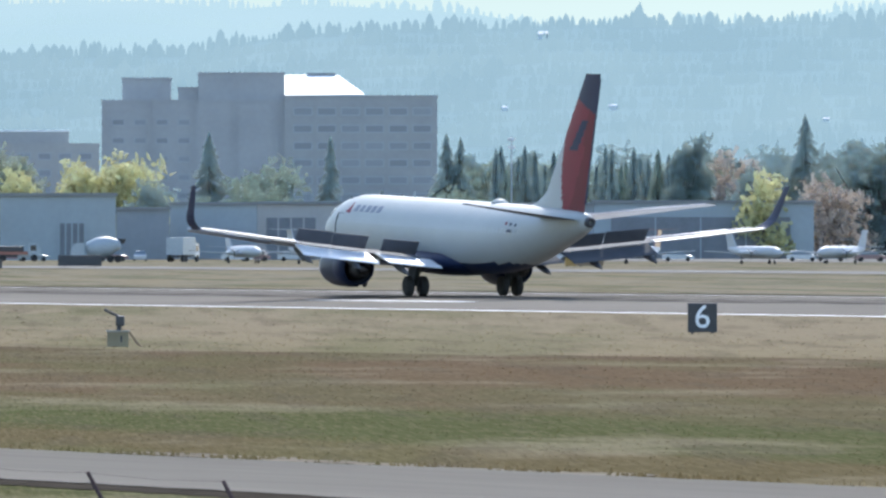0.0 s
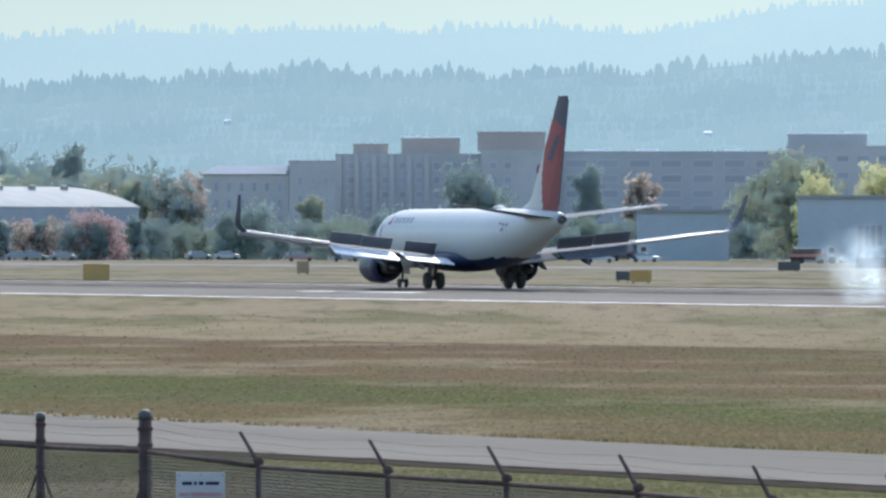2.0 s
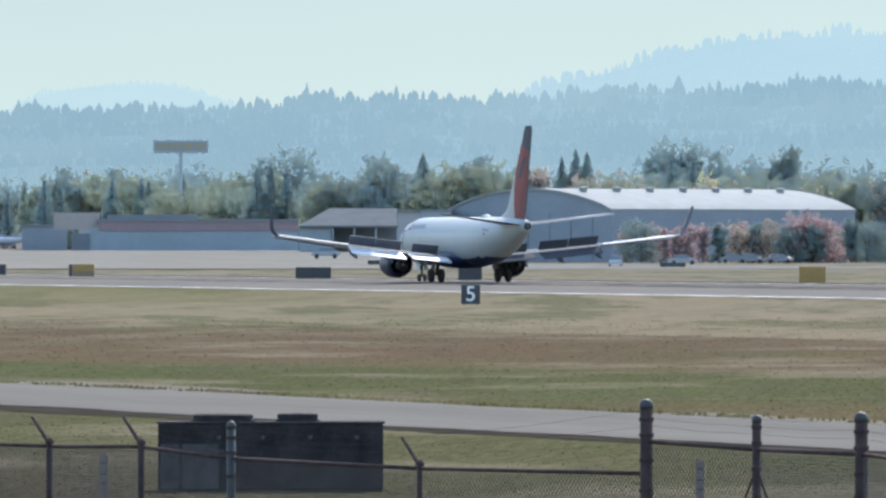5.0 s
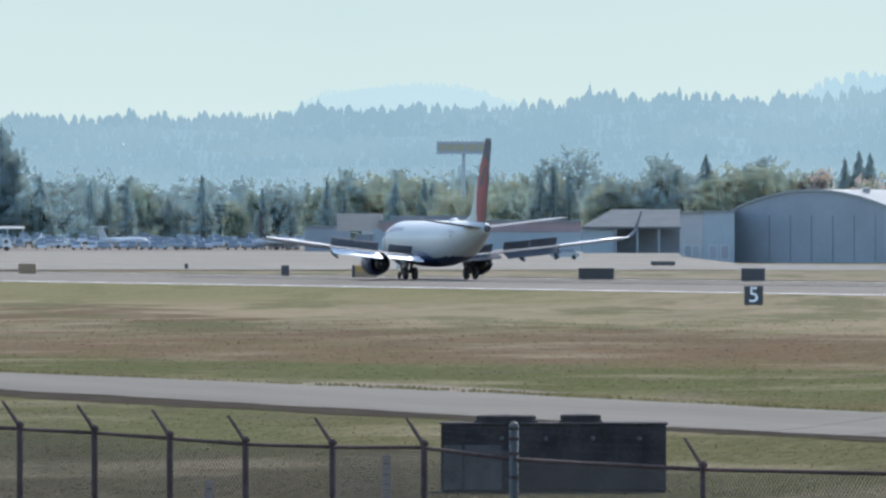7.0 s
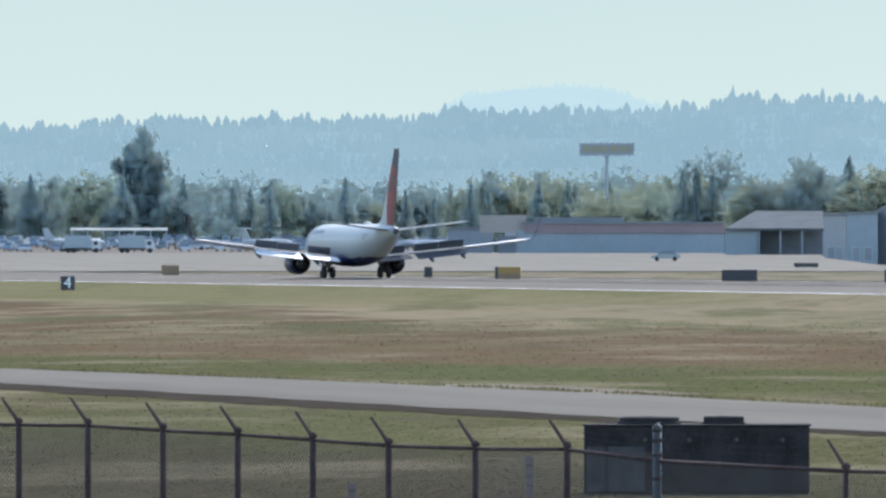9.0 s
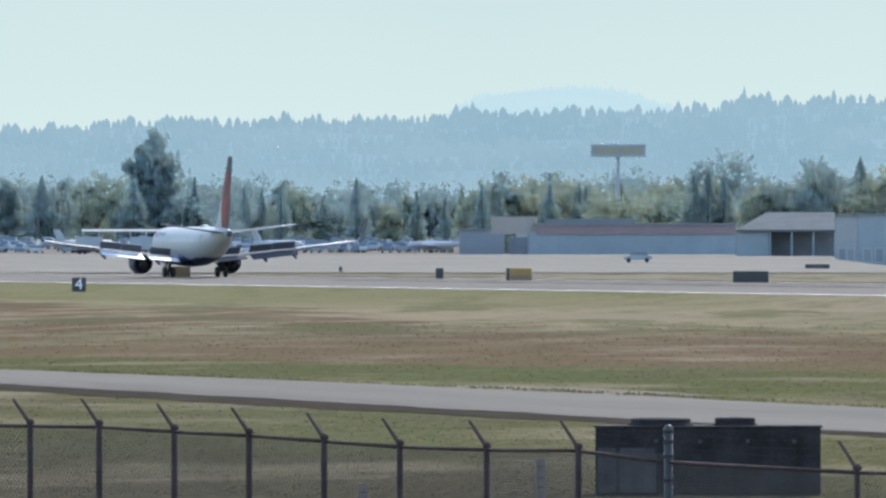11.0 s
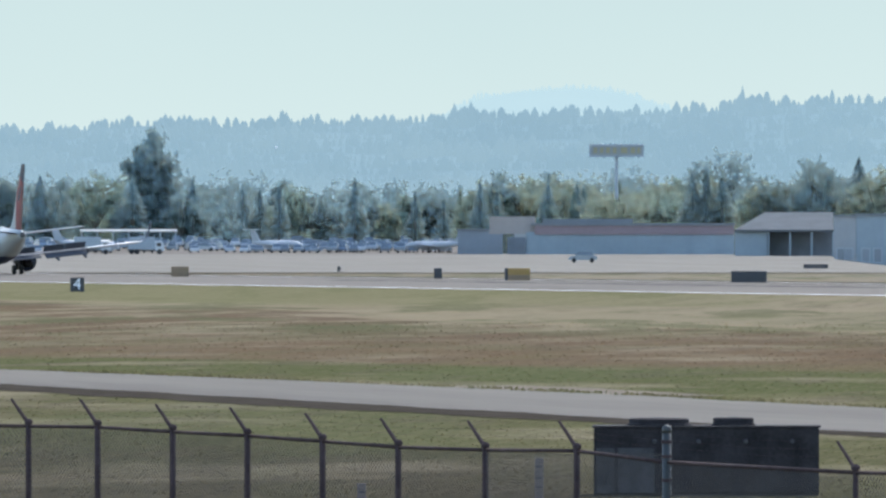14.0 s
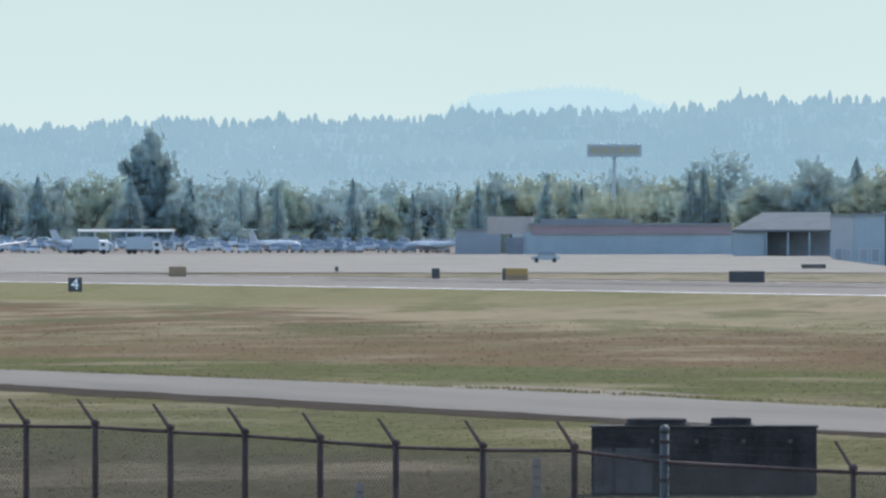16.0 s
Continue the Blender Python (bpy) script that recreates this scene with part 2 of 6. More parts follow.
ASPHALT = paving("runway_asphalt", (0.148, 0.128, 0.106))
CONCRETE = paving("taxiway_concrete", (0.178, 0.165, 0.145))
ROADTOP = paving("service_road_asphalt", (0.128, 0.112, 0.092))
EARTH = mat("dark_road_shoulder", (0.055, 0.046, 0.036), 0.95, var=0.4, scale=0.8, bump=0.6, spec=0.0)
RUBBER = mat("rubber_deposit", (0.085, 0.077, 0.068), 0.9, var=0.35, scale=0.15, spec=0.0)
DIRT = mat("pale_dirt", (0.18, 0.15, 0.115), 0.95, spec=0.0, var=0.25, scale=0.4, bump=0.4)


ROAD_NEAR = ((-1200, 60), (-420, 69.2), (-378, 70.2), (-320, 71.4), (-275, 72.4), (-244, 73.8), (-206, 74.8), (100, 76))
ROAD_FAR = ((-1200, 64), (-460, 75), (-423, 78.6), (-385, 81.6), (-345, 83.2), (-312, 83.4), (-280, 84.6), (-236, 85.4), (-194, 86.8), (100, 88))


def along(pts, x):
    return float(np.interp(x, [p[0] for p in pts], [p[1] for p in pts]))


def road_sheet(near, far, lift, n, wob, x0=-1200, x1=100):
    """A winding strip between two edges given as functions of x."""
    bm = bmesh.new()
    rows = []
    for i in range(n + 1):
        x = x0 + (x1 - x0) * i / n
        a, b = near(x), far(x)
        jag = [(noise.noise((x * 0.13, c, 3)) + 0.6 * noise.noise((x * 0.9, c, 8))) * wob for c in (50, 59)]
        rows.append([bm.verts.new((x, y, NEAR + lift)) for y in (a + jag[0], a + (b - a) * 0.3, a + (b - a) * 0.7, b + jag[1])])
    for a, b in zip(rows, rows[1:]):
        for k in range(3):
            bm.faces.new((a[k], b[k], b[k + 1], a[k + 1]))
    return bm


def strip(bm, y0, y1, lift, x0=-4000, x1=300, n=90, wob=0.0, cols=4, z=None, mi=0):
    rows = []
    for i in range(n + 1):
        x = x0 + (x1 - x0) * i / n
        row = []
        for k in range(cols + 1):
            y = y0 + (y1 - y0) * k / cols
            if wob and k in (0, cols):
                y += (noise.noise((x * 0.13, y * 0.7, 3)) + 0.6 * noise.noise((x * 0.9, y, 8))) * wob
            row.append(bm.verts.new((x, y, (z(y) if z else ground_height(y)) + lift)))
        rows.append(row)
    for a, b in zip(rows, rows[1:]):
        for k in range(cols):
            bm.faces.new((a[k], b[k], b[k + 1], a[k + 1])).material_index = mi
    return bm


def runway_sheet(crown):
    bm = strip(bmesh.new(), RUN_Y - 22.7, RUN_Y, 0.0, cols=1, z=crown)
    strip(bm, RUN_Y, RUN_Y + 29.5, 0.0, cols=1, z=crown)
    bmesh.ops.remove_doubles(bm, verts=bm.verts, dist=0.001)
    return bm


def rise(b, d):
    """The far apron, raised to fit the camera's view, climbs towards the buildings and the car park along the left of
    the field.
    """
    side = max(0.0, min(1.0, (-1880 - b) / 100))
    if d > 2270:
        return side * min(3.6, 1.75 + (d - 2270) * 1.85 / 210)
    return side * max(0.0, min(1.75, 1.75 * (d - 1500) / 740))


def lot(b, d):
    """Height of the ground under a parked thing."""
    return rise(b, d) + 0.012 if b < -1900 and d > 1500 else ground_height(spot(b, d)[1]) + 0.05


def build_ground():
    bm = bmesh.new()
    ys = [-400, -100, 0, 40, 64, 90, 120, 150, 180, 195, 210.7, 218, 226.4, 228.2, 238, 250.7, 263, 281, 283, 290, 300, 330, 360, 500, 800, 1400, 2500, 5200]
    xs = [-5200 + 100 * i for i in range(60)]
    rows = [[bm.verts.new((x, y, ground_height(y))) for y in ys] for x in xs]
    for a, b in zip(rows, rows[1:]):
        for k in range(len(ys) - 1):
            bm.faces.new((a[k], b[k], b[k + 1], a[k + 1]))
    solid("ground", bm, field_material(), "dry autumn airfield grass in tan, brown and green bands", "ground", kind="structure")
    crown = lambda y: -0.45 * (RUN_Y - y) / 22.7 if y < RUN_Y else -0.12 * (y - RUN_Y) / 30
    solid("road_runway", runway_sheet(crown), ASPHALT, "worn grey asphalt runway with pale streaks", "runway", kind="structure")
    solid("road_edge_line", strip(bmesh.new(), RUN_Y - 22.5, RUN_Y - 21.8, 0.006, cols=1, z=crown), MARK, "white painted runway side stripe", "marking", kind="structure")
    solid("road_far_edge_line", strip(bmesh.new(), RUN_Y + 21.0, RUN_Y + 21.9, 0.006, cols=1, z=crown), MARK, "white painted runway side stripe", "marking", kind="structure")
    for ya, yb, xa, xb in ((-5.2, -3.2, -1150, -330), (-2.2, -0.9, -900, -300), (2.4, 4.6, -1300, -360), (14.5, 16.5, -1250, -300), (24.0, 26.0, -1500, -280)):
        solid("road_rubber_mark", strip(bmesh.new(), RUN_Y + ya, RUN_Y + yb, 0.005, n=260, wob=0.9, x0=xa, x1=xb, cols=2, z=crown), RUBBER, "dark tyre rubber streak on the runway", "marking", kind="structure")
    # dark edge line, widened so that it shows from the camera
    solid("road_far_edge_strip", strip(bmesh.new(), 277.0, 283.5, 0.03, n=400, wob=0.5, x0=-2600, x1=-300, cols=1), EARTH, "dark strip along the far runway edge", "shoulder", kind="structure")
    solid("road_service", road_sheet(lambda x: along(ROAD_NEAR, x), lambda x: along(ROAD_FAR, x), 0.03, 1400, 0.4), ROADTOP, "pale worn asphalt service road beside the airfield fence", "road", kind="structure")
    solid("road_shoulder", road_sheet(lambda x: along(ROAD_NEAR, x) - 1.6 - 1.6 * max(0, min(1, (-x - 270) / 60)), lambda x: along(ROAD_NEAR, x) + 0.7, 0.014, 1600, 0.55), EARTH, "dark muddy road shoulder", "shoulder", kind="structure")
    solid("pavement_exit", strip(bmesh.new(), 285, 350, 0.035, n=300, wob=3.0, x0=-4000, x1=-1850, cols=3), CONCRETE, "pale concrete runway exit", "taxiway", kind="structure")
    solid("pavement_holding", strip(bmesh.new(), 352, 438, 0.035, n=300, wob=3.0, x0=-4000, x1=-1450, cols=3), CONCRETE, "pale concrete holding area", "taxiway", kind="structure")
    solid("pavement_taxiway", strip(bmesh.new(), 440, 480, 0.04, x0=-4500), CONCRETE, "pale concrete taxiway beyond the runway", "taxiway", kind="structure")
    for b0, b1 in ((545, 830), (-877, -672)):
        xa, xb = [-241 / math.tan(angle(b)) for b in (b0, b1)]
        solid("road_touchdown_bar", strip(bmesh.new(), 240.6, 241.6, 0.007, x0=xa, x1=xb, n=4, cols=1, z=crown), MARK, "white painted touchdown bar on the runway", "marking", kind="structure")
    for x0, x1, ya, yb in ((-372, -345, 82.2, 86.2), (-452, -402, 64.5, 67.2), (-300, -262, 84.4, 86.2), (-232, -205, 86.0, 87.4)):
        solid("ground_dirt_patch", strip(bmesh.new(), ya, yb, 0.02, x0=x0, x1=x1, n=60, wob=0.7, cols=3), DIRT, "bare pale dirt beside the service road", "dirt", kind="structure")
    for name, b0, b1, ds, m, label in (("pavement_far_apron", -3950, -1880, (1480, 1500, 1620, 1740, 1860, 1980, 2100, 2240, 2420), paving("pale_tan_apron", (0.182, 0.163, 0.133)), "gently rising pale concrete apron"),
                                      ("pavement_car_park", -3900, -2640, (2262, 2272, 2340, 2400, 2480, 2520), ASPHALT, "gently rising paved car park")):
        bm = bmesh.new()
        rows = []
        for k in range(61):
            b = b0 + (b1 - b0) * k / 60
            rows.append([bm.verts.new((*spot(b, d), (min(rise(b, d), 1.75) - 0.012 if "apron" in name else rise(b, d)) + 0.01)) for d in ds])
        for a, c in zip(rows, rows[1:]):
            for q in range(len(ds) - 1):
                bm.faces.new((a[q], c[q], c[q + 1], a[q + 1]))
        solid(name, bm, m, label, "apron" if "apron" in name else "car park", kind="structure")
    solid("pavement_apron", strip(bmesh.new(), 640, 1500, 0.05, x0=-4500, cols=8), CONCRETE, "pale concrete apron before the buildings", "apron", kind="structure")


build_ground()
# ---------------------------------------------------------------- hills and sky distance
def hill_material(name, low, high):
    """Distant woods: dull diffuse, with the haze before them painted in as a pale blue glow."""
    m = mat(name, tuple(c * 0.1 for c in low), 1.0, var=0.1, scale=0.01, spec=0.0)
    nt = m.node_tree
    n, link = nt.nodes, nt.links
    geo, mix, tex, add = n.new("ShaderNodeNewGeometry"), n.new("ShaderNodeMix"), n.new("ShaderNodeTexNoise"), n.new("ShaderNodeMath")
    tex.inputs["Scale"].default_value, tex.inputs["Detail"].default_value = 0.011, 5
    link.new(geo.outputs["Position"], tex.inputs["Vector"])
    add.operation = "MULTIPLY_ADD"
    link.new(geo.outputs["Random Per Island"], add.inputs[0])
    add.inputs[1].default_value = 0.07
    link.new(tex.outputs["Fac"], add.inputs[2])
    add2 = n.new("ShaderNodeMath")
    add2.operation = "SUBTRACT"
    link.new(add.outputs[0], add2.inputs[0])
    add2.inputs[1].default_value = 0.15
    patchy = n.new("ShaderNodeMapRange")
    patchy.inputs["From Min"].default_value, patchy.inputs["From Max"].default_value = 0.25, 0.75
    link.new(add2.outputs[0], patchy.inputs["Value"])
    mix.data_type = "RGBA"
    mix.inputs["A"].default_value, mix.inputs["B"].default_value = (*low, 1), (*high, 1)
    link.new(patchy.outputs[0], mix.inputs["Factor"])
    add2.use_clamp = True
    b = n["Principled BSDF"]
    # the painted haze glows brighter towards the sun's side
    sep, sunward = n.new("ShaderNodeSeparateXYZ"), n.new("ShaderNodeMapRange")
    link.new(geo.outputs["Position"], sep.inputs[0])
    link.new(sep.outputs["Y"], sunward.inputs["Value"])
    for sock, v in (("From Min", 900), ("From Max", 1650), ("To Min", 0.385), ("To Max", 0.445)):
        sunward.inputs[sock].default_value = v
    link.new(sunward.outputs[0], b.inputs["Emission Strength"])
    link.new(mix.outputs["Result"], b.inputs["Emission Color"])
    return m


def profile(pts, b):
    if b <= pts[0][0]:
        return pts[0][1]
    for (a, ya), (c, yc) in zip(pts, pts[1:]):
        if a <= b <= c:
            return ya + (yc - ya) * (b - a) / (c - a)
    return pts[-1][1]


def ridge(name, d, pts, material, label, tree, rows, step, seed):
    """A wooded ridge: a sloping sheet of ground and rows of conifers up to the crest."""
    rng = random.Random(seed)
    bm = bmesh.new()
    b0, b1 = pts[0][0], pts[-1][0]
    n = int((b1 - b0) / 25)
    back, front = [], []
    for i in range(n + 1):
        b = b0 + (b1 - b0) * i / n
        x, y = spot(b, d)
        back.append(bm.verts.new((x, y, level(d, profile(pts, b) + 14))))
        x, y = spot(b, d - 420)
        front.append(bm.verts.new((x, y, -1)))
    for i in range(n):
        bm.faces.new((front[i], front[i + 1], back[i + 1], back[i]))
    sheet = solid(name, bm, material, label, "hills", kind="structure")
    verts, faces = [], []
    for r in range(rows):
        k = 1 - (r / max(1, rows - 1)) * 0.92 if rows > 1 else 1
        dd = d - 420 * (1 - k) - 4
        b = b0
        while b < b1:
            patch = noise.noise((b * 0.012, r * 2.3, seed)) + 0.7 * noise.noise((b * 0.05, r * 1.7, seed + 9))
            b += step * rng.uniform(0.25, 1.9)
            top = level(d, profile(pts, b) + 14)
            x, y = spot(b, dd)
            z = -1 + (top + 1) * k
            h = tree * max(0.25, 0.6 + 0.6 * patch) * rng.uniform(0.4, 1.25) * (1.3 if rng.random() < 0.04 else 1)
            w = min(h, tree * 0.8) * rng.uniform(0.25, 0.6)
            o = len(verts)
            blunt = rng.uniform(0.1, 0.5)
            for lev, wd in ((-4 / max(h, 1), 1.0), (rng.uniform(0.3, 0.5), 0.9), (rng.uniform(0.65, 0.85), 0.6 * blunt + 0.3)):
                for q in (0.3, 1.87, 3.44, 5.01):
                    verts.append((x + w * wd * math.cos(q) * rng.uniform(0.7, 1.2), y + w * wd * math.sin(q), z + h * lev))
            verts.append((x + rng.uniform(-0.15, 0.15) * w, y, z + h))
            for lv in (0, 4):
                for a in range(4):
                    c = (a + 1) % 4
                    faces.append((o + lv + a, o + lv + c, o + lv + 4 + c, o + lv + 4 + a))
            for a in range(4):
                faces.append((o + 8 + a, o + 8 + (a + 1) % 4, o + 12))
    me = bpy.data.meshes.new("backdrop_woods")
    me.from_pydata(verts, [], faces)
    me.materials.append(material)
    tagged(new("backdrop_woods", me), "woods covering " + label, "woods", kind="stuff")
    return sheet


RIDGE_A = [(-3700, 216), (-3449, 214), (-3220, 193), (-3100, 195), (-2970, 196), (-2890, 189), (-2760, 194), (-2670, 182), (-2500, 176), (-2350, 175), (-2200, 168), (-2080, 157),
           (-1930, 152), (-1860, 164), (-1780, 166), (-1670, 150), (-1560, 140), (-1440, 145), (-1340, 147), (-1270, 128), (-1140, 131), (-1060, 122), (-920, 110),
           (-820, 119), (-740, 121), (-690, 117), (-560, 124), (-390, 111), (-270, 116), (-190, 104), (-10, 90), (180, 82), (330, 82), (450, 58), (560, 46), (700, 38), (860, 38),
           (1000, 30), (1250, 30), (1400, 23), (1568, 27), (1750, 30)]
RIDGE_B = [(-1830, 190), (-1780, 152), (-1720, 130), (-1590, 104), (-1500, 74), (-1380, 50), (-1280, 44), (-1140, 39), (-1010, 43), (-870, 34), (-740, 40), (-640, 43), (-560, 30), (-430, 34), (-280, 43),
           (-200, 34), (-120, 14), (0, -6), (250, -12), (430, 2), (530, -6), (700, 2), (830, 10), (960, 30), (1380, 30), (1480, 6), (1750, 0)]
RIDGE_C = [(-2720, 190), (-2660, 172), (-2600, 144), (-2530, 132), (-2420, 126), (-2350, 134), (-2270, 160), (-2200, 190)]


def build_sky_backdrop():
    """Bright hazy air beyond the hills."""
    m = bpy.data.materials.new("hazy_sky")
    m.use_nodes = True
    n, link = m.node_tree.nodes, m.node_tree.links
    glow, geo, sep, rng_, mix, tex, add = [n.new(k) for k in ("ShaderNodeEmission", "ShaderNodeNewGeometry", "ShaderNodeSeparateXYZ", "ShaderNodeMapRange", "ShaderNodeMix", "ShaderNodeTexNoise", "ShaderNodeMath")]
    link.new(geo.outputs["Position"], sep.inputs[0])
    tex.inputs["Scale"].default_value = 0.006
    link.new(geo.outputs["Position"], tex.inputs["Vector"])
    add.operation = "MULTIPLY_ADD"
    link.new(tex.outputs["Fac"], add.inputs[0])
    add.inputs[1].default_value = 45
    link.new(sep.outputs["Z"], add.inputs[2])
    rng_.inputs["From Min"].default_value, rng_.inputs["From Max"].default_value = 45, 135
    link.new(add.outputs[0], rng_.inputs["Value"])
    mix.data_type = "RGBA"
    mix.inputs["A"].default_value, mix.inputs["B"].default_value = (0.695, 0.84, 0.84, 1), (0.615, 0.775, 0.79, 1)
    link.new(rng_.outputs[0], mix.inputs["Factor"])
    link.new(mix.outputs["Result"], glow.inputs["Color"])
    sunward = n.new("ShaderNodeMapRange")   # brighter towards the sun's side
    link.new(sep.outputs["Y"], sunward.inputs["Value"])
    for sock, v in (("From Min", 1350), ("From Max", 1950), ("To Min", 0.385), ("To Max", 0.455)):
        sunward.inputs[sock].default_value = v
    link.new(sunward.outputs[0], glow.inputs["Strength"])
    link.new(glow.outputs[0], n["Material Output"].inputs["Surface"])
    bm = bmesh.new()
    rows = []
    for k in range(41):
        b = -9000 + 16000 * k / 40
        x, y = spot(b, 4960)
        rows.append([bm.verts.new((x, y, z)) for z in (-20, 100, 420)])
    for a, c in zip(rows, rows[1:]):
        for i in range(2):
            bm.faces.new((a[i], c[i], c[i + 1], a[i + 1]))
    solid("backdrop_sky", bm, m, "pale cyan hazy sky above the hills", "sky", kind="structure")


build_sky_backdrop()


def build_hills():
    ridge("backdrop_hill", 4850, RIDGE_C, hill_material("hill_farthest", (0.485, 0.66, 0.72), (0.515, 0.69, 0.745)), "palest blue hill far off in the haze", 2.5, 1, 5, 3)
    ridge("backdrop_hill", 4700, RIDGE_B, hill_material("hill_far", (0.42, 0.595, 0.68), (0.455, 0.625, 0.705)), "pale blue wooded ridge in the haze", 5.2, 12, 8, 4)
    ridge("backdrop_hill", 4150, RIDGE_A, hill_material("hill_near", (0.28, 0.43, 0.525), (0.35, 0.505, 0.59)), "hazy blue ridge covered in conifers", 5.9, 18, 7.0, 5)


build_hills()
# ---------------------------------------------------------------- the airliner
FUSELAGE = [(0.0, 0.06, 0.06, 2.92), (0.25, 0.5, 0.48, 2.94), (0.8, 0.9, 0.9, 3.0), (1.6, 1.25, 1.28, 3.1), (2.6, 1.52, 1.6, 3.24), (3.6, 1.7, 1.8, 3.32), (5.0, 1.83, 1.95, 3.36),
            (6.5, 1.88, 2.0, 3.37), (10, 1.88, 2.0, 3.37), (14, 1.88, 2.0, 3.37), (18, 1.88, 2.0, 3.37), (22, 1.88, 2.0, 3.37), (24.5, 1.88, 2.0, 3.37), (26.5, 1.86, 1.94, 3.43), (28.5, 1.77, 1.8, 3.56),
            (30.5, 1.6, 1.59, 3.75), (32.5, 1.35, 1.32, 3.98), (34.5, 1.03, 1.03, 4.22), (36.2, 0.73, 0.78, 4.42), (37.4, 0.5, 0.55, 4.56), (38.0, 0.3, 0.32, 4.62)]


def sx(s):
    return 19.7 - s


def hull(s):
    for a, b in zip(FUSELAGE, FUSELAGE[1:]):
        if a[0] <= s <= b[0]:
            k = (s - a[0]) / (b[0] - a[0])
            return [a[i] + (b[i] - a[i]) * k for i in range(1, 4)]
    return FUSELAGE[-1][1:]


def airfoil(le, te, thick, z_le, z_te, place, n=7):
    """Closed ring of a wing section between leading and trailing edge; place(x, z) gives the point."""
    top, low = [], []
    for i in range(n + 1):
        k = i / n
        k = k * k * (3 - 2 * k)
        t = thick * (2.6 * math.sqrt(k) * (1 - k) + 0.03)
        x, z = le + (te - le) * k, z_le + (z_te - z_le) * k
        top.append(place(x, z + t * 0.6))
        low.append(place(x, z - t * 0.4))
    return top + low[::-1]


def panel(bm, corners, thick, mi=0):
    """A thin solid plate from four corners."""
    c = [Vector(p) for p in corners]
    nrm = (c[1] - c[0]).cross(c[3] - c[0]).normalized() * thick / 2
    return loft(bm, [[p + nrm for p in c], [p - nrm for p in c]], mi=mi)


def wing_at(y):
    """Leading edge station, chord, height at span position y."""
    k = (abs(y) - 1.7) / (17.0 - 1.7)
    le = 13.3 + (abs(y) - 1.7) * 0.525
    te_in, te_kink, te_tip = 20.9, 21.1, 23.0
    te = te_in + (te_kink - te_in) * min(1, (abs(y) - 1.7) / 4.2) if abs(y) < 5.9 else te_kink + (te_tip - te_kink) * (abs(y) - 5.9) / 11.1
    return le, te, 2.12 + (abs(y) - 1.7) * 0.098 + 0.25 * k * k


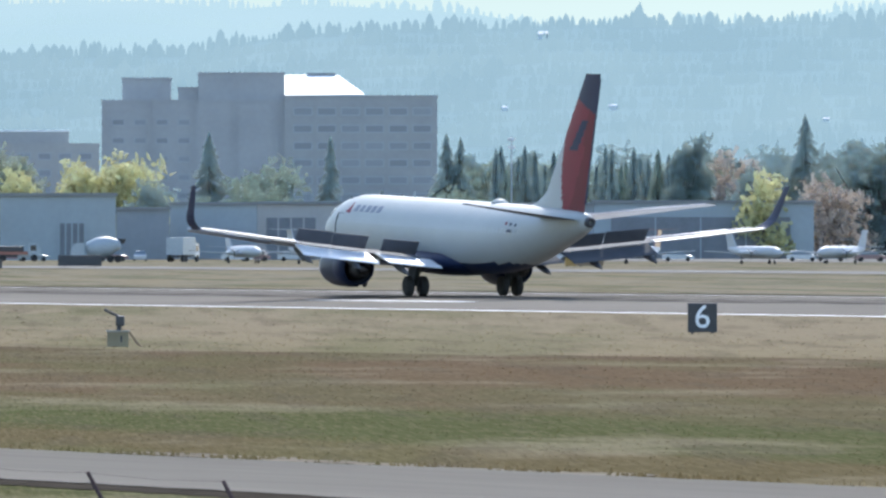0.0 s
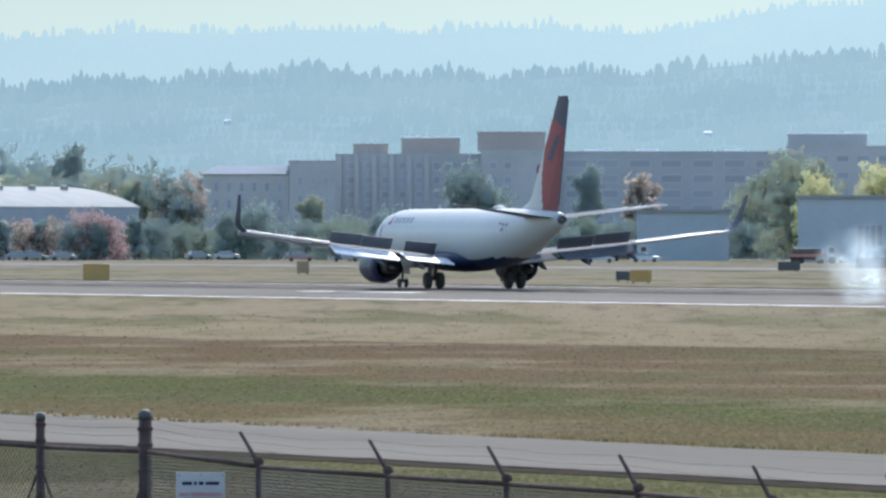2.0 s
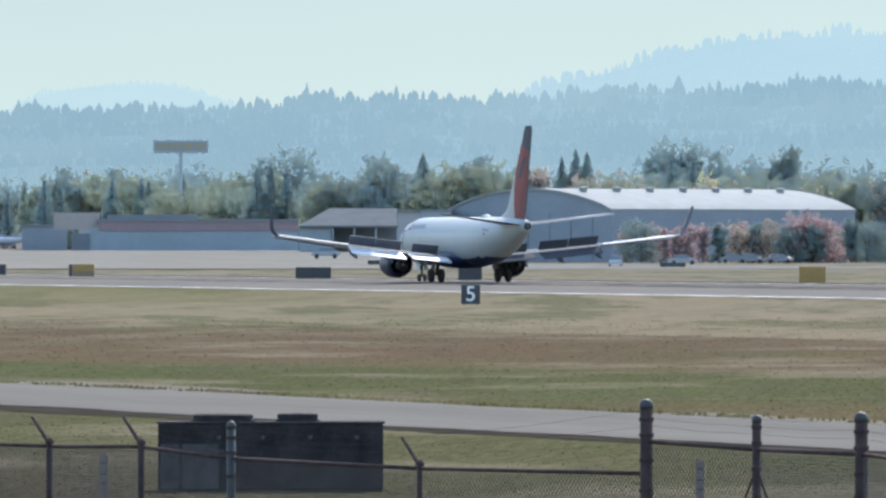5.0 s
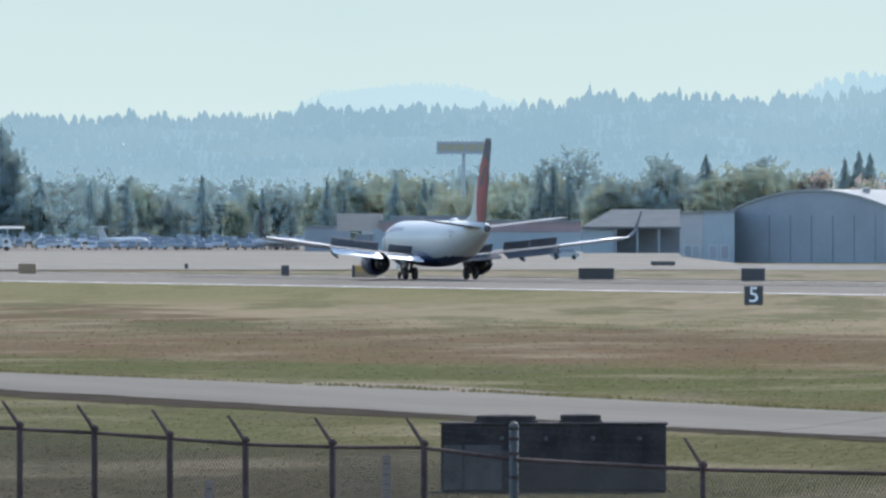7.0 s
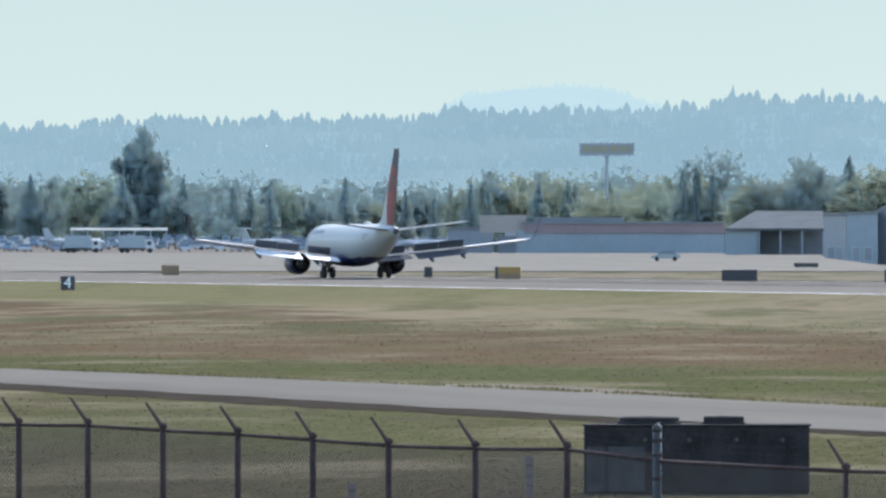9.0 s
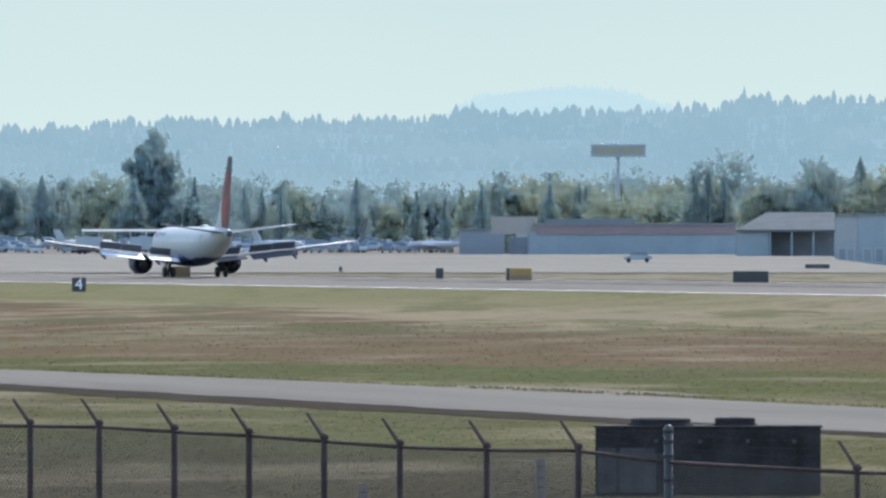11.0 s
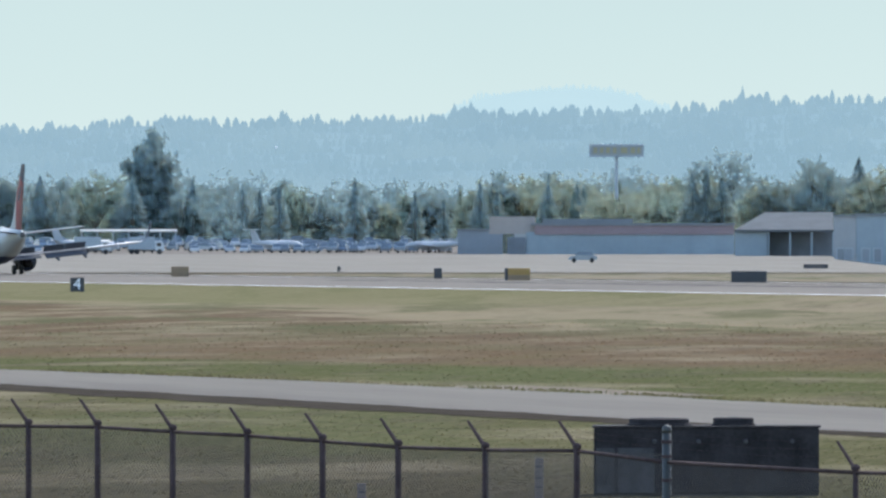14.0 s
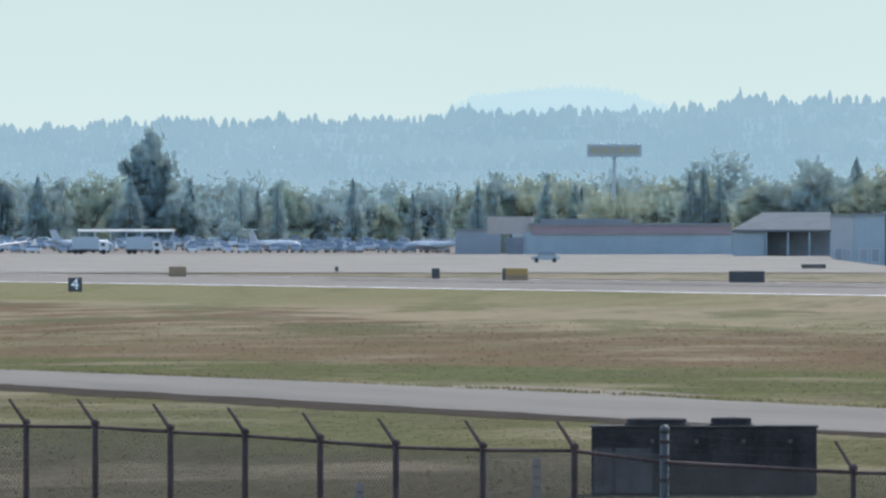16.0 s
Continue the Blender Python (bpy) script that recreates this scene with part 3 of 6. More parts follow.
def build_airliner():
    plane = thing("airliner", "white twin-engine jet airliner with red tail on the runway", "airplane")
    # fuselage
    bm = bmesh.new()
    n = 40
    rings, fine = [], []
    for a, b in zip(FUSELAGE, FUSELAGE[1:]):
        m = max(1, int((b[0] - a[0]) / 0.5))
        fine += [tuple(a[i] + (b[i] - a[i]) * k / m for i in range(4)) for k in range(m)]
    fine.append(FUSELAGE[-1])
    for s, w, h, zc in fine:
        rings.append([(sx(s), w * math.sin(2 * math.pi * i / n), zc - h * math.cos(2 * math.pi * i / n)) for i in range(n)])
    loft(bm, rings)
    for f in bm.faces:
        c = f.calc_center_median()
        s = 19.7 - c.x
        low = 1.95 + max(0, (s - 20) * 0.015) - max(0, (12 - s)) * 0.12
        if 4 < s < 30.0 and c.z < low:
            f.material_index = 1
    part("fuselage", bm, [WHITE, NAVY], plane, "white fuselage with a navy belly", smooth=True)
    # wing root fairing under the belly
    bm = bmesh.new()
    rr = []
    for s, w, h in ((11.8, 0.3, 0.1), (13, 1.5, 0.55), (15, 2.05, 0.8), (18, 2.15, 0.85), (20.5, 2.0, 0.8), (22.5, 1.3, 0.5), (23.8, 0.3, 0.1)):
        rr.append([(sx(s), w * math.cos(2 * math.pi * i / 20), 1.95 + h * math.sin(2 * math.pi * i / 20)) for i in range(20)])
    part("belly_fairing", loft(bm, rr), NAVY, plane, "navy wing-root belly fairing", smooth=True)
    # cockpit panes
    for sy in (-1, 1):
        for k in range(3):
            s0, s1 = 1.95 + k * 0.33, 2.22 + k * 0.33
            y0, y1 = 0.1 + k * 0.46, 0.52 + k * 0.42
            pts = []
            for s, y, e in ((s0, y0, 0), (s0 + 0.05, y1, 0), (s1 + 0.35, y1 * 0.95, 1), (s1 + 0.3, y0, 1)):
                w, h, zc = hull(s)
                yy = min(y, w * 0.97)
                pts.append((sx(s), sy * yy * 1.01, zc + h * math.sqrt(max(0, 1 - (yy / w) ** 2)) * 1.01 + 0.01))
            part("cockpit_pane", panel(bmesh.new(), pts, 0.03), GLASS_DARK, plane, "dark cockpit pane")
    # cabin windows and doors on both sides
    pane = mesh_of("cabin_window", boxed(-0.1, 0.1, -0.012, 0.012, -0.14, 0.14, bevel=0.005), CABIN)
    for sy in (-1, 1):
        for k in range(50):
            s = 6.4 + k * 0.508
            w, h, zc = hull(s)
            z = 3.92
            y = w * math.sqrt(max(0, 1 - ((z - zc) / h) ** 2))
            ob = new("cabin_window", pane)
            ob.parent = plane
            ob.matrix_local = pose(sx(s), sy * (y - 0.009), z, sy * math.degrees(math.atan2((z - zc) / h ** 2, y / w ** 2)), 0, 0)
        for s, hgt in ((5.1, 1.8), ):
            w, h, zc = hull(s)
            z0 = zc - 0.35
            bm = bmesh.new()
            for x0, x1, za, zb in ((-0.42, 0.42, hgt, hgt + 0.04), (-0.42, 0.42, -0.04, 0.0), (-0.46, -0.42, -0.04, hgt + 0.04), (0.42, 0.46, -0.04, hgt + 0.04)):
                rows = []
                for q in range(7):
                    z = z0 + za + (zb - za) * q / 6 - 0.55
                    y = w * math.sqrt(max(0.02, 1 - ((z - zc) / h) ** 2)) + 0.012
                    rows.append([(sx(s) + x0, sy * y, z), (sx(s) + x1, sy * y, z), (sx(s) + x1, sy * (y - 0.05), z), (sx(s) + x0, sy * (y - 0.05), z)])
                loft(bm, rows)
            part("cabin_door", bm, WINGGREY, plane, "dark seam of a cabin door")
        # name on the forward side as plain bars, the three-cornered mark before it
        for k in range(5):
            s = 7.2 + k * 0.86
            w, h, zc = hull(s)
            z = 4.62
            y = w * math.sqrt(1 - ((z - zc) / h) ** 2)
            ob = part("name_bar", boxed(-0.25, 0.25, -0.015, 0.015, -0.22, 0.22, bevel=0.01), NAMEBLUE, plane, "navy lettering as a plain bar")
            ob.matrix_local = pose(sx(s), sy * (y - 0.005), z, sy * 38, 0, 0)
        bm = bmesh.new()
        w, h, zc = hull(6.2)
        loft(bm, [[(sx(6.55), 0.012, -0.34), (sx(5.85), 0.012, -0.34), (sx(6.2), 0.012, 0.38)], [(sx(6.55), -0.03, -0.34), (sx(5.85), -0.03, -0.34), (sx(6.2), -0.03, 0.38)]])
        ob = part("name_mark", bm, RED, plane, "small red three-cornered mark")
        ob.matrix_local = pose(0, sy * w * math.sqrt(1 - ((4.62 - zc) / h) ** 2), 4.62, sy * 38, 0, 0)
        for k, (s, z, ln, c) in enumerate(((29.7, 4.35, 0.3, RED), (30.3, 4.3, 0.28, NAVY), (30.9, 4.28, 0.24, NAVY), (30.1, 3.95, 0.9, NAVY))):
            w, h, zc = hull(s)
            y = w * math.sqrt(1 - ((z - zc) / h) ** 2)
            ob = part("registration_bar", boxed(-ln / 2, ln / 2, -0.015, 0.015, -0.09, 0.09), c, plane, "small dark marking bar")
            ob.matrix_local = pose(sx(s), sy * y, z, sy * 25, 0, -sy * 5)
    # fin with its painted bands
    bm = bmesh.new()
    rows = []
    for k in range(61):
        q = k / 60
        z = 5.05 + 7.7 * q
        le = 31.0 + 6.3 * q if z > 6.3 else 31.0 + 6.3 * q - (1 - (z - 5.05) / 1.25) ** 2 * 2.6
        te = 37.2 + 2.15 * q
        rows.append(airfoil(sx(le), sx(te), 0.2 - 0.11 * q, 0, 0, lambda x, t: (x, t, z), n=34))
    loft(bm, rows)
    for f in bm.faces:
        c = f.calc_center_median()
        q = (c.z - 5.05) / 7.7
        le, te = 31.0 + 6.3 * q, 37.2 + 2.15 * q
        k = (19.7 - c.x - le) / (te - le)
        if q > 0.83 - 0.12 * k:
            f.material_index = 1
        elif k > 0.55 - 0.95 * q:
            f.material_index = 2
            if 0.45 < q < 0.66 and 0.42 < k - (q - 0.45) * 0.9 + 0.1 < 0.66:
                f.material_index = 1
            elif q < 0.48 and k > 0.8 - 0.3 * (0.48 - q):
                f.material_index = 3
            elif q >= 0.48 and k > 0.7:
                f.material_index = 3
    part("fin", bm, [WHITE, NAVY, RED, DRED], plane, "swept tail fin painted red and navy over white")
    part("rudder", panel(bmesh.new(), ((sx(37.28), 0, 5.55), (sx(37.42), 0, 5.55), (sx(39.38), 0, 12.5), (sx(39.24), 0, 12.5)), 0.05), NAVY, plane, "dark rudder trailing edge")
    # tail cone outlet
    part("tail_outlet", lathe(bmesh.new(), ((0, 0.33), (0.1, 0.34), (0.55, 0.24), (0.56, 0.14), (0.2, 0.12)), (sx(37.75), 0, 4.6), (-1, 0, 0.06), 16), DARKMETAL, plane, "dark exhaust outlet at the tail cone", smooth=True)
    # beacon and antenna on the back
    part("dome", lathe(bmesh.new(), ((0, 0.5), (0.12, 0.46), (0.24, 0.3), (0.3, 0.05)), (sx(25), 0, 5.3), (0, 0, 1), 16), WHITE, plane, "white antenna dome on the roof", smooth=True)
    part("blade_antenna", panel(bmesh.new(), ((sx(12), 0, 5.35), (sx(12.5), 0, 5.35), (sx(12.5), 0, 5.7), (sx(12.25), 0, 5.7)), 0.03), WHITE, plane)
    for sy in (-1, 1):
        # tailplane
        bm = bmesh.new()
        rows = []
        for k in range(5):
            q = k / 4
            y = 0.5 + 6.68 * q
            z = 4.75 + 0.85 * q
            le, te = 33.2 + 4.1 * q, 37.6 + 1.35 * q
            rows.append(airfoil(sx(le), sx(te), 0.13 - 0.06 * q, z, z - 0.02, lambda x, t, y=y: (x, sy * y, t)))
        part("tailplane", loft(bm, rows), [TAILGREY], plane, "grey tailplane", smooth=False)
        bm = bmesh.new()
        tube(bm, (sx(33.15), sy * 0.6, 4.77), (sx(37.28), sy * 7.18, 5.62), 0.09, 0.05, 8)
        part("leading_edge", bm, ALU, plane, "polished metal leading edge", smooth=True)
        # wing box to the rear spar
        bm = bmesh.new()
        rows = []
        for k in range(13):
            y = 1.4 + 15.6 * k / 12
            le, te, z = wing_at(y)
            te = le + (te - le) * 0.76
            rows.append(airfoil(sx(le), sx(te), 0.42 - 0.024 * y, z, z - 0.05 - 0.01 * (te - le), lambda x, t, y=y: (x, sy * y, t)))
        part("wing", loft(bm, rows), WINGGREY, plane, "grey swept wing")
        bm = bmesh.new()
        pts = [wing_at(y) + (y,) for y in (2.2, 6, 11, 17.0)]
        for a, b in zip(pts, pts[1:]):
            tube(bm, (sx(a[0] - 0.3), sy * a[3], a[2] - 0.12), (sx(b[0] - 0.25), sy * b[3], b[2] - 0.1), 0.17, 0.14, 8)
        part("slat", bm, ALU, plane, "bright extended leading-edge slat", smooth=True)
        # flaps, drooped, in two spans; aileron outboard
        for y0, y1, droop in ((2.0, 5.3, 0.28), (5.9, 10.7, 0.36)):
            for seg, (c0, c1, d0, d1) in enumerate(((0.74, 1.06, 0.02, droop * 1.2), (1.06, 1.13, droop * 1.2, droop * 1.6))):
                bm = bmesh.new()
                rows = []
                for y in (y0, (y0 + y1) / 2, y1):
                    le, te, z = wing_at(y)
                    ch = min(te - le, 5.4)
                    a, b = te - ch * (1 - c0), te + ch * (c1 - 1)
                    rows.append(airfoil(sx(a), sx(b), 0.13 - 0.004 * y, z - 0.1 - d0, z - 0.12 - d1, lambda x, t, y=y: (x, sy * y, t)))
                # near flaps take the sunlit paint, far flaps the shaded one
                part("flap", loft(bm, rows), FLAP_LIT if sy > 0 else FLAP_SHADED, plane, "lowered wing flap")
        # aileron, nearly level; its pale paint stands in for sun on the skin
        bm = bmesh.new()
        rows = []
        for y in (10.8, 13.0, 15.0, 17.0):
            le, te, z = wing_at(y)
            rows.append(airfoil(sx(te - 0.24 * (te - le)), sx(te), 0.19 - 0.006 * y, z + 0.0, z + 0.03, lambda x, t, y=y: (x, sy * y, t)))
        part("aileron", loft(bm, rows), FLAP_LIT, plane, "aileron at the outer trailing edge, painted pale as if sunlit")
        # spoilers raised
        for y0, y1 in ((2.6, 4.9), (5.9, 8.2), (8.25, 10.6)):
            pts = []
            for y in (y0, y1):
                le, te, z = wing_at(y)
                pts.append((le + (te - le) * 0.72, te, z, y))
            (a0, t0, z0, ya), (a1, t1, z1, yb) = pts
            hgt = 0.78
            part("spoiler", panel(bmesh.new(), ((sx(a0), sy * ya, z0 + 0.1), (sx(a1), sy * yb, z1 + 0.08), (sx(a1 + 0.55), sy * yb, z1 + hgt), (sx(a0 + 0.6), sy * ya, z0 + hgt + 0.05)), 0.05), SPOIL, plane, "dark raised spoiler panel")
        # winglet
        bm = bmesh.new()
        rows = []
        for k in range(9):
            q = k / 8
            le, te, z = wing_at(17.0)
            y = 17.0 + 0.5 * math.sin(min(1, q * 3) * 1.4) + 0.4 * q
            zz = z - 0.05 + 2.45 * q ** 1.15
            l2, t2 = le + 2.3 * q + 0.1, te + 1.45 * q - 0.05
            tk = 0.11 - 0.06 * q
            rows.append(airfoil(sx(l2), sx(t2), tk, 0, 0, lambda x, t, y=y, zz=zz, q=q: (x, sy * (y - t * min(1, q * 3)), zz + t * (1 - min(1, q * 3)))))
        part("winglet", loft(bm, rows), NAVY, plane, "dark navy blended winglet")
        # flap track fairings
        for y in (4.3, 7.3, 10.4):
            le, te, z = wing_at(y)
            prof = ((0, 0.03), (0.5, 0.17), (1.4, 0.22), (2.3, 0.16), (3.0, 0.02))
            part("flap_fairing", lathe(bmesh.new(), prof, (sx(te - 1.7), sy * y, z - 0.3), (-1, 0, -0.28), 10), WINGGREY, plane, "canoe-shaped flap track fairing", smooth=True)
        # engine
        ey, ez = 4.83, 1.52
        eng = lathe(bmesh.new(), ((0.25, 0.8), (0.02, 0.86), (0.0, 0.94), (0.18, 1.04), (0.7, 1.12), (1.6, 1.13), (2.5, 1.06), (3.3, 0.9), (3.32, 0.8), (2.8, 0.7), (0.9, 0.68)), (sx(12.4), sy * ey, ez), (-1, 0, -0.02), 32)
        nac = part("engine", eng, ENGINE, plane, "dark navy engine nacelle", smooth=True)
        part("intake_lip", lathe(bmesh.new(), ((0.0, 0.87), (-0.03, 0.92), (0.03, 1.0), (0.16, 1.045), (0.17, 1.0)), (sx(12.4), sy * ey, ez), (-1, 0, -0.02), 32), ALU, nac, "bright intake lip", smooth=True)
        part("exhaust_nozzle", lathe(bmesh.new(), ((2.7, 0.62), (3.4, 0.6), (4.3, 0.44), (4.32, 0.36), (3.6, 0.34), (4.6, 0.22), (5.1, 0.03)), (sx(12.4), sy * ey, ez), (-1, 0, -0.02), 24), DARKMETAL, nac, "dark exhaust nozzle", smooth=True)
        part("thrust_reverser", lathe(bmesh.new(), ((2.3, 1.1), (2.35, 1.13), (3.0, 1.04), (3.6, 0.93), (3.62, 0.86), (2.4, 0.9)), (sx(12.4), sy * ey, ez), (-1, 0, -0.02), 32), NAVY, nac, "sleeve of the thrust reverser", smooth=True)
        bm = bmesh.new()
        loft(bm, [[(sx(12.2), sy * ey - 0.14, ez + 1.0), (sx(12.2), sy * ey + 0.14, ez + 1.0), (sx(17.5), sy * ey + 0.1, ez + 0.5), (sx(17.5), sy * ey - 0.1, ez + 0.5)],
                  [(sx(13.0), sy * ey - 0.1, ez + 1.3), (sx(13.0), sy * ey + 0.1, ez + 1.3), (sx(18.5), sy * ey + 0.06, ez + 0.95), (sx(18.5), sy * ey - 0.06, ez + 0.95)]])
        part("pylon", bm, WINGGREY, plane, "grey engine pylon")
        # main gear
        gy = 2.86
        leg = part("main_gear", tubed((0.05, sy * gy, 0.55), (-0.1, sy * (gy - 0.25), 2.1), 0.13, 0.16, 12), STEEL, plane, "steel main landing gear leg", smooth=True)
        part("brace", tubed((0, sy * gy, 1.2), (0, sy * (gy - 1.3), 1.9), 0.06, None, 8), STEEL, leg)
        part("gear_door", panel(bmesh.new(), ((-0.5, sy * (gy + 0.32), 0.95), (0.45, sy * (gy + 0.32), 0.95), (0.55, sy * (gy + 0.12), 2.0), (-0.6, sy * (gy + 0.12), 2.0)), 0.04), WINGGREY, leg, "grey gear door")
        for off in (-0.43, 0.43):
            prof = ((-0.21, 0.34), (-0.21, 0.47), (-0.15, 0.55), (0, 0.565), (0.15, 0.55), (0.21, 0.47), (0.21, 0.34))
            wheel = part("wheel", lathe(bmesh.new(), prof, (0, sy * gy + off, 0.565), (0, 1, 0), 28), TYRE, plane, "black main wheel tyre", smooth=True)
            part("hub", lathe(bmesh.new(), ((-0.17, 0.1), (-0.16, 0.34), (0.16, 0.34), (0.17, 0.1)), (0, sy * gy + off, 0.565), (0, 1, 0), 16), STEEL, wheel, "metal wheel hub")
    # nose gear
    leg = part("nose_gear", tubed((15.6, 0, 0.4), (15.75, 0, 1.9), 0.08, 0.1, 10), STEEL, plane, "steel nose landing gear leg", smooth=True)
    part("drag_brace", tubed((15.65, 0, 0.9), (16.7, 0, 1.7), 0.05, None, 8), STEEL, leg)
    for off in (-0.24, 0.24):
        prof = ((-0.1, 0.18), (-0.1, 0.27), (-0.06, 0.33), (0.06, 0.33), (0.1, 0.27), (0.1, 0.18))
        wheel = part("nose_wheel", lathe(bmesh.new(), prof, (15.6, off, 0.335), (0, 1, 0), 20), TYRE, plane, "black nose wheel tyre", smooth=True)
        part("hub", lathe(bmesh.new(), ((-0.08, 0.04), (-0.07, 0.18), (0.07, 0.18), (0.08, 0.04)), (15.6, off, 0.335), (0, 1, 0), 12), STEEL, wheel)
        part("nose_gear_door", panel(bmesh.new(), ((15.0, off * 1.5, 0.95), (16.4, off * 1.5, 0.95), (16.4, off * 1.2, 1.5), (15.0, off * 1.2, 1.5)), 0.03), WHITE, leg)
    return plane


airliner = build_airliner()
# ---------------------------------------------------------------- buildings beyond the field
def wall_mat(name, c, var=0.1):
    return mat(name, c, 0.85, var=var, scale=0.12, bump=0.1, spec=0.04)


# far walls and panes lifted towards pale blue-grey: distance haze painted in
MAUVE = wall_mat("hazed_mauve_concrete", (0.362, 0.362, 0.367))
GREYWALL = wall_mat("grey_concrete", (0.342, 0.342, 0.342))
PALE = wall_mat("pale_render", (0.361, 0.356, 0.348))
SLATE = wall_mat("hazed_slate_cladding", (0.292, 0.334, 0.358))
DARKWALL = wall_mat("hazed_dark_cladding", (0.247, 0.273, 0.299))
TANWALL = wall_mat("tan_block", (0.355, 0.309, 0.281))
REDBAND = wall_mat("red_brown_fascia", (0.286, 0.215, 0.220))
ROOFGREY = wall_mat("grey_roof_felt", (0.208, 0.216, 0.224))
ROOFWHITE = mat("white_metal_roof", (0.8, 0.81, 0.8), 0.5, spec=0.4, var=0.06, scale=0.3, bump=0.05)
HANGARROOF = mat("dulled_hangar_roof", (0.28, 0.285, 0.275), 0.7, spec=0.05, var=0.1, scale=0.3)
PANE = mat("hazed_pane", (0.25, 0.265, 0.28), 0.5, var=0.2, per="object")
FRAME = mat("hazed_frame", (0.348, 0.374, 0.401), 0.7, var=0.1)
REDSIGN = mat("red_sign", (0.25, 0.09, 0.1), 0.6, var=0.1)
YELLOW = mat("dull_yellow_panel", (0.3, 0.18, 0.05), 0.6, var=0.15)
BROWN = mat("brown_panel", (0.22, 0.15, 0.09), 0.7, var=0.15)
# shade inside openings painted as grey, lifted for the distance haze
DOORSHADE = mat("hazed_doorway_shade", (0.140, 0.154, 0.175), 0.6, var=0.2, scale=0.4)
BLACK = mat("black_panel", (0.028, 0.03, 0.036), 0.5, var=0.2)


def at(d, px):
    """Metres spanned by px pan steps at distance d."""
    return px * d / STEP


def window_meshes(w, h):
    t = min(w, h) * 0.13
    out = [(-w / 2, -h / 2), (w / 2, -h / 2), (w / 2, h / 2), (-w / 2, h / 2)]
    hole = [(-w / 2 + t, -h / 2 + t), (w / 2 - t, -h / 2 + t), (w / 2 - t, h / 2 - t), (-w / 2 + t, h / 2 - t)]
    bm = bmesh.new()
    rings = [[bm.verts.new((x, y, z)) for x, z in ring] for ring, y in ((out, 0.03), (out, -0.14), (hole, -0.14), (hole, 0.03))]
    for a, b in zip(rings, rings[1:]):
        for i in range(4):
            bm.faces.new((a[i], a[(i + 1) % 4], b[(i + 1) % 4], b[i]))
    pane = boxed(-w / 2 + t, w / 2 - t, -0.03, 0.03, -h / 2 + t, h / 2 - t)
    return mesh_of("window", bm, FRAME), mesh_of("pane", pane, PANE)


def windows(house, x0, x1, z0, z1, cols, rows, w, h, y=0.0):
    rim, glass = window_meshes(w, h)
    for r in range(rows):
        for c in range(cols):
            ob = new("window", rim)
            ob.parent = house
            ob.matrix_local = pose(x0 + (x1 - x0) * (c + 0.5) / cols, y, z0 + (z1 - z0) * (r + 0.5) / rows)
            pane = new("pane", glass)
            pane.parent = ob


def block(house, name, b0, b1, e, d, centre, depth, material, y=0.0, base=None, parapet=0.35, roof=None):
    """A storeyed mass of a house between two bearings with its roof at height reading e."""
    x0, x1 = at(d, b0 - centre), at(d, b1 - centre)
    z1 = level(d, e) + 0.05
    z0 = -0.3 if base is None else level(d, base) + 0.05
    bm = boxed(x0, x1, y, y + depth, z0, z1 - parapet)
    ob = part(name, bm, material, house)
    if parapet:
        bm = bmesh.new()
        for a in ((x0 - 0.1, x1 + 0.1, y - 0.12, y + 0.3), (x0 - 0.1, x1 + 0.1, y + depth - 0.3, y + depth + 0.1), (x0 - 0.1, x0 + 0.3, y + 0.3, y + depth - 0.3), (x1 - 0.3, x1 + 0.1, y + 0.3, y + depth - 0.3)):
            box(bm, *a, z1 - parapet, z1)
        part("parapet", bm, roof or material, house)
    return x0, x1, z1


def build_offices():
    d, c = 2100, 480
    house = thing("office_building", "tall mauve-brown concrete office block beyond the airfield", "building", m=stand(c, d))
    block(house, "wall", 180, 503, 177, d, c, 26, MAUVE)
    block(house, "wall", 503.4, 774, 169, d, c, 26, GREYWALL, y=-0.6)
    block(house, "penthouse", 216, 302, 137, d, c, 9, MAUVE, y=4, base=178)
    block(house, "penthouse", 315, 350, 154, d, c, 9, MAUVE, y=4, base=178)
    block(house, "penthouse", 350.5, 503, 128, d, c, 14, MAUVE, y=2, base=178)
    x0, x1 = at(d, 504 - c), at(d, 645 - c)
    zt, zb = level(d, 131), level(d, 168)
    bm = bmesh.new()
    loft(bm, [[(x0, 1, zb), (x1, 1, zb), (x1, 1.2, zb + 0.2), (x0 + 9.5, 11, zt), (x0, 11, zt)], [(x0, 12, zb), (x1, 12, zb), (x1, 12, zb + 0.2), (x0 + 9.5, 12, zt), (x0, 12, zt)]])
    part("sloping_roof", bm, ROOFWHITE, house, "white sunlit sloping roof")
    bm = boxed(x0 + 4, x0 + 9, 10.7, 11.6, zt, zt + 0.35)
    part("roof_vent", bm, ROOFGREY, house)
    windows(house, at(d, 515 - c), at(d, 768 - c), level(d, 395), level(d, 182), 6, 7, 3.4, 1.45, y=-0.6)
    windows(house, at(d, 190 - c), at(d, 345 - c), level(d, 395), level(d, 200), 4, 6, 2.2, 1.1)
    for k in range(5):
        x = at(d, 190 + k * 75 - c)
        part("pier", boxed(x - 0.25, x + 0.25, -0.3, 0, -0.2, level(d, 180)), MAUVE, house)


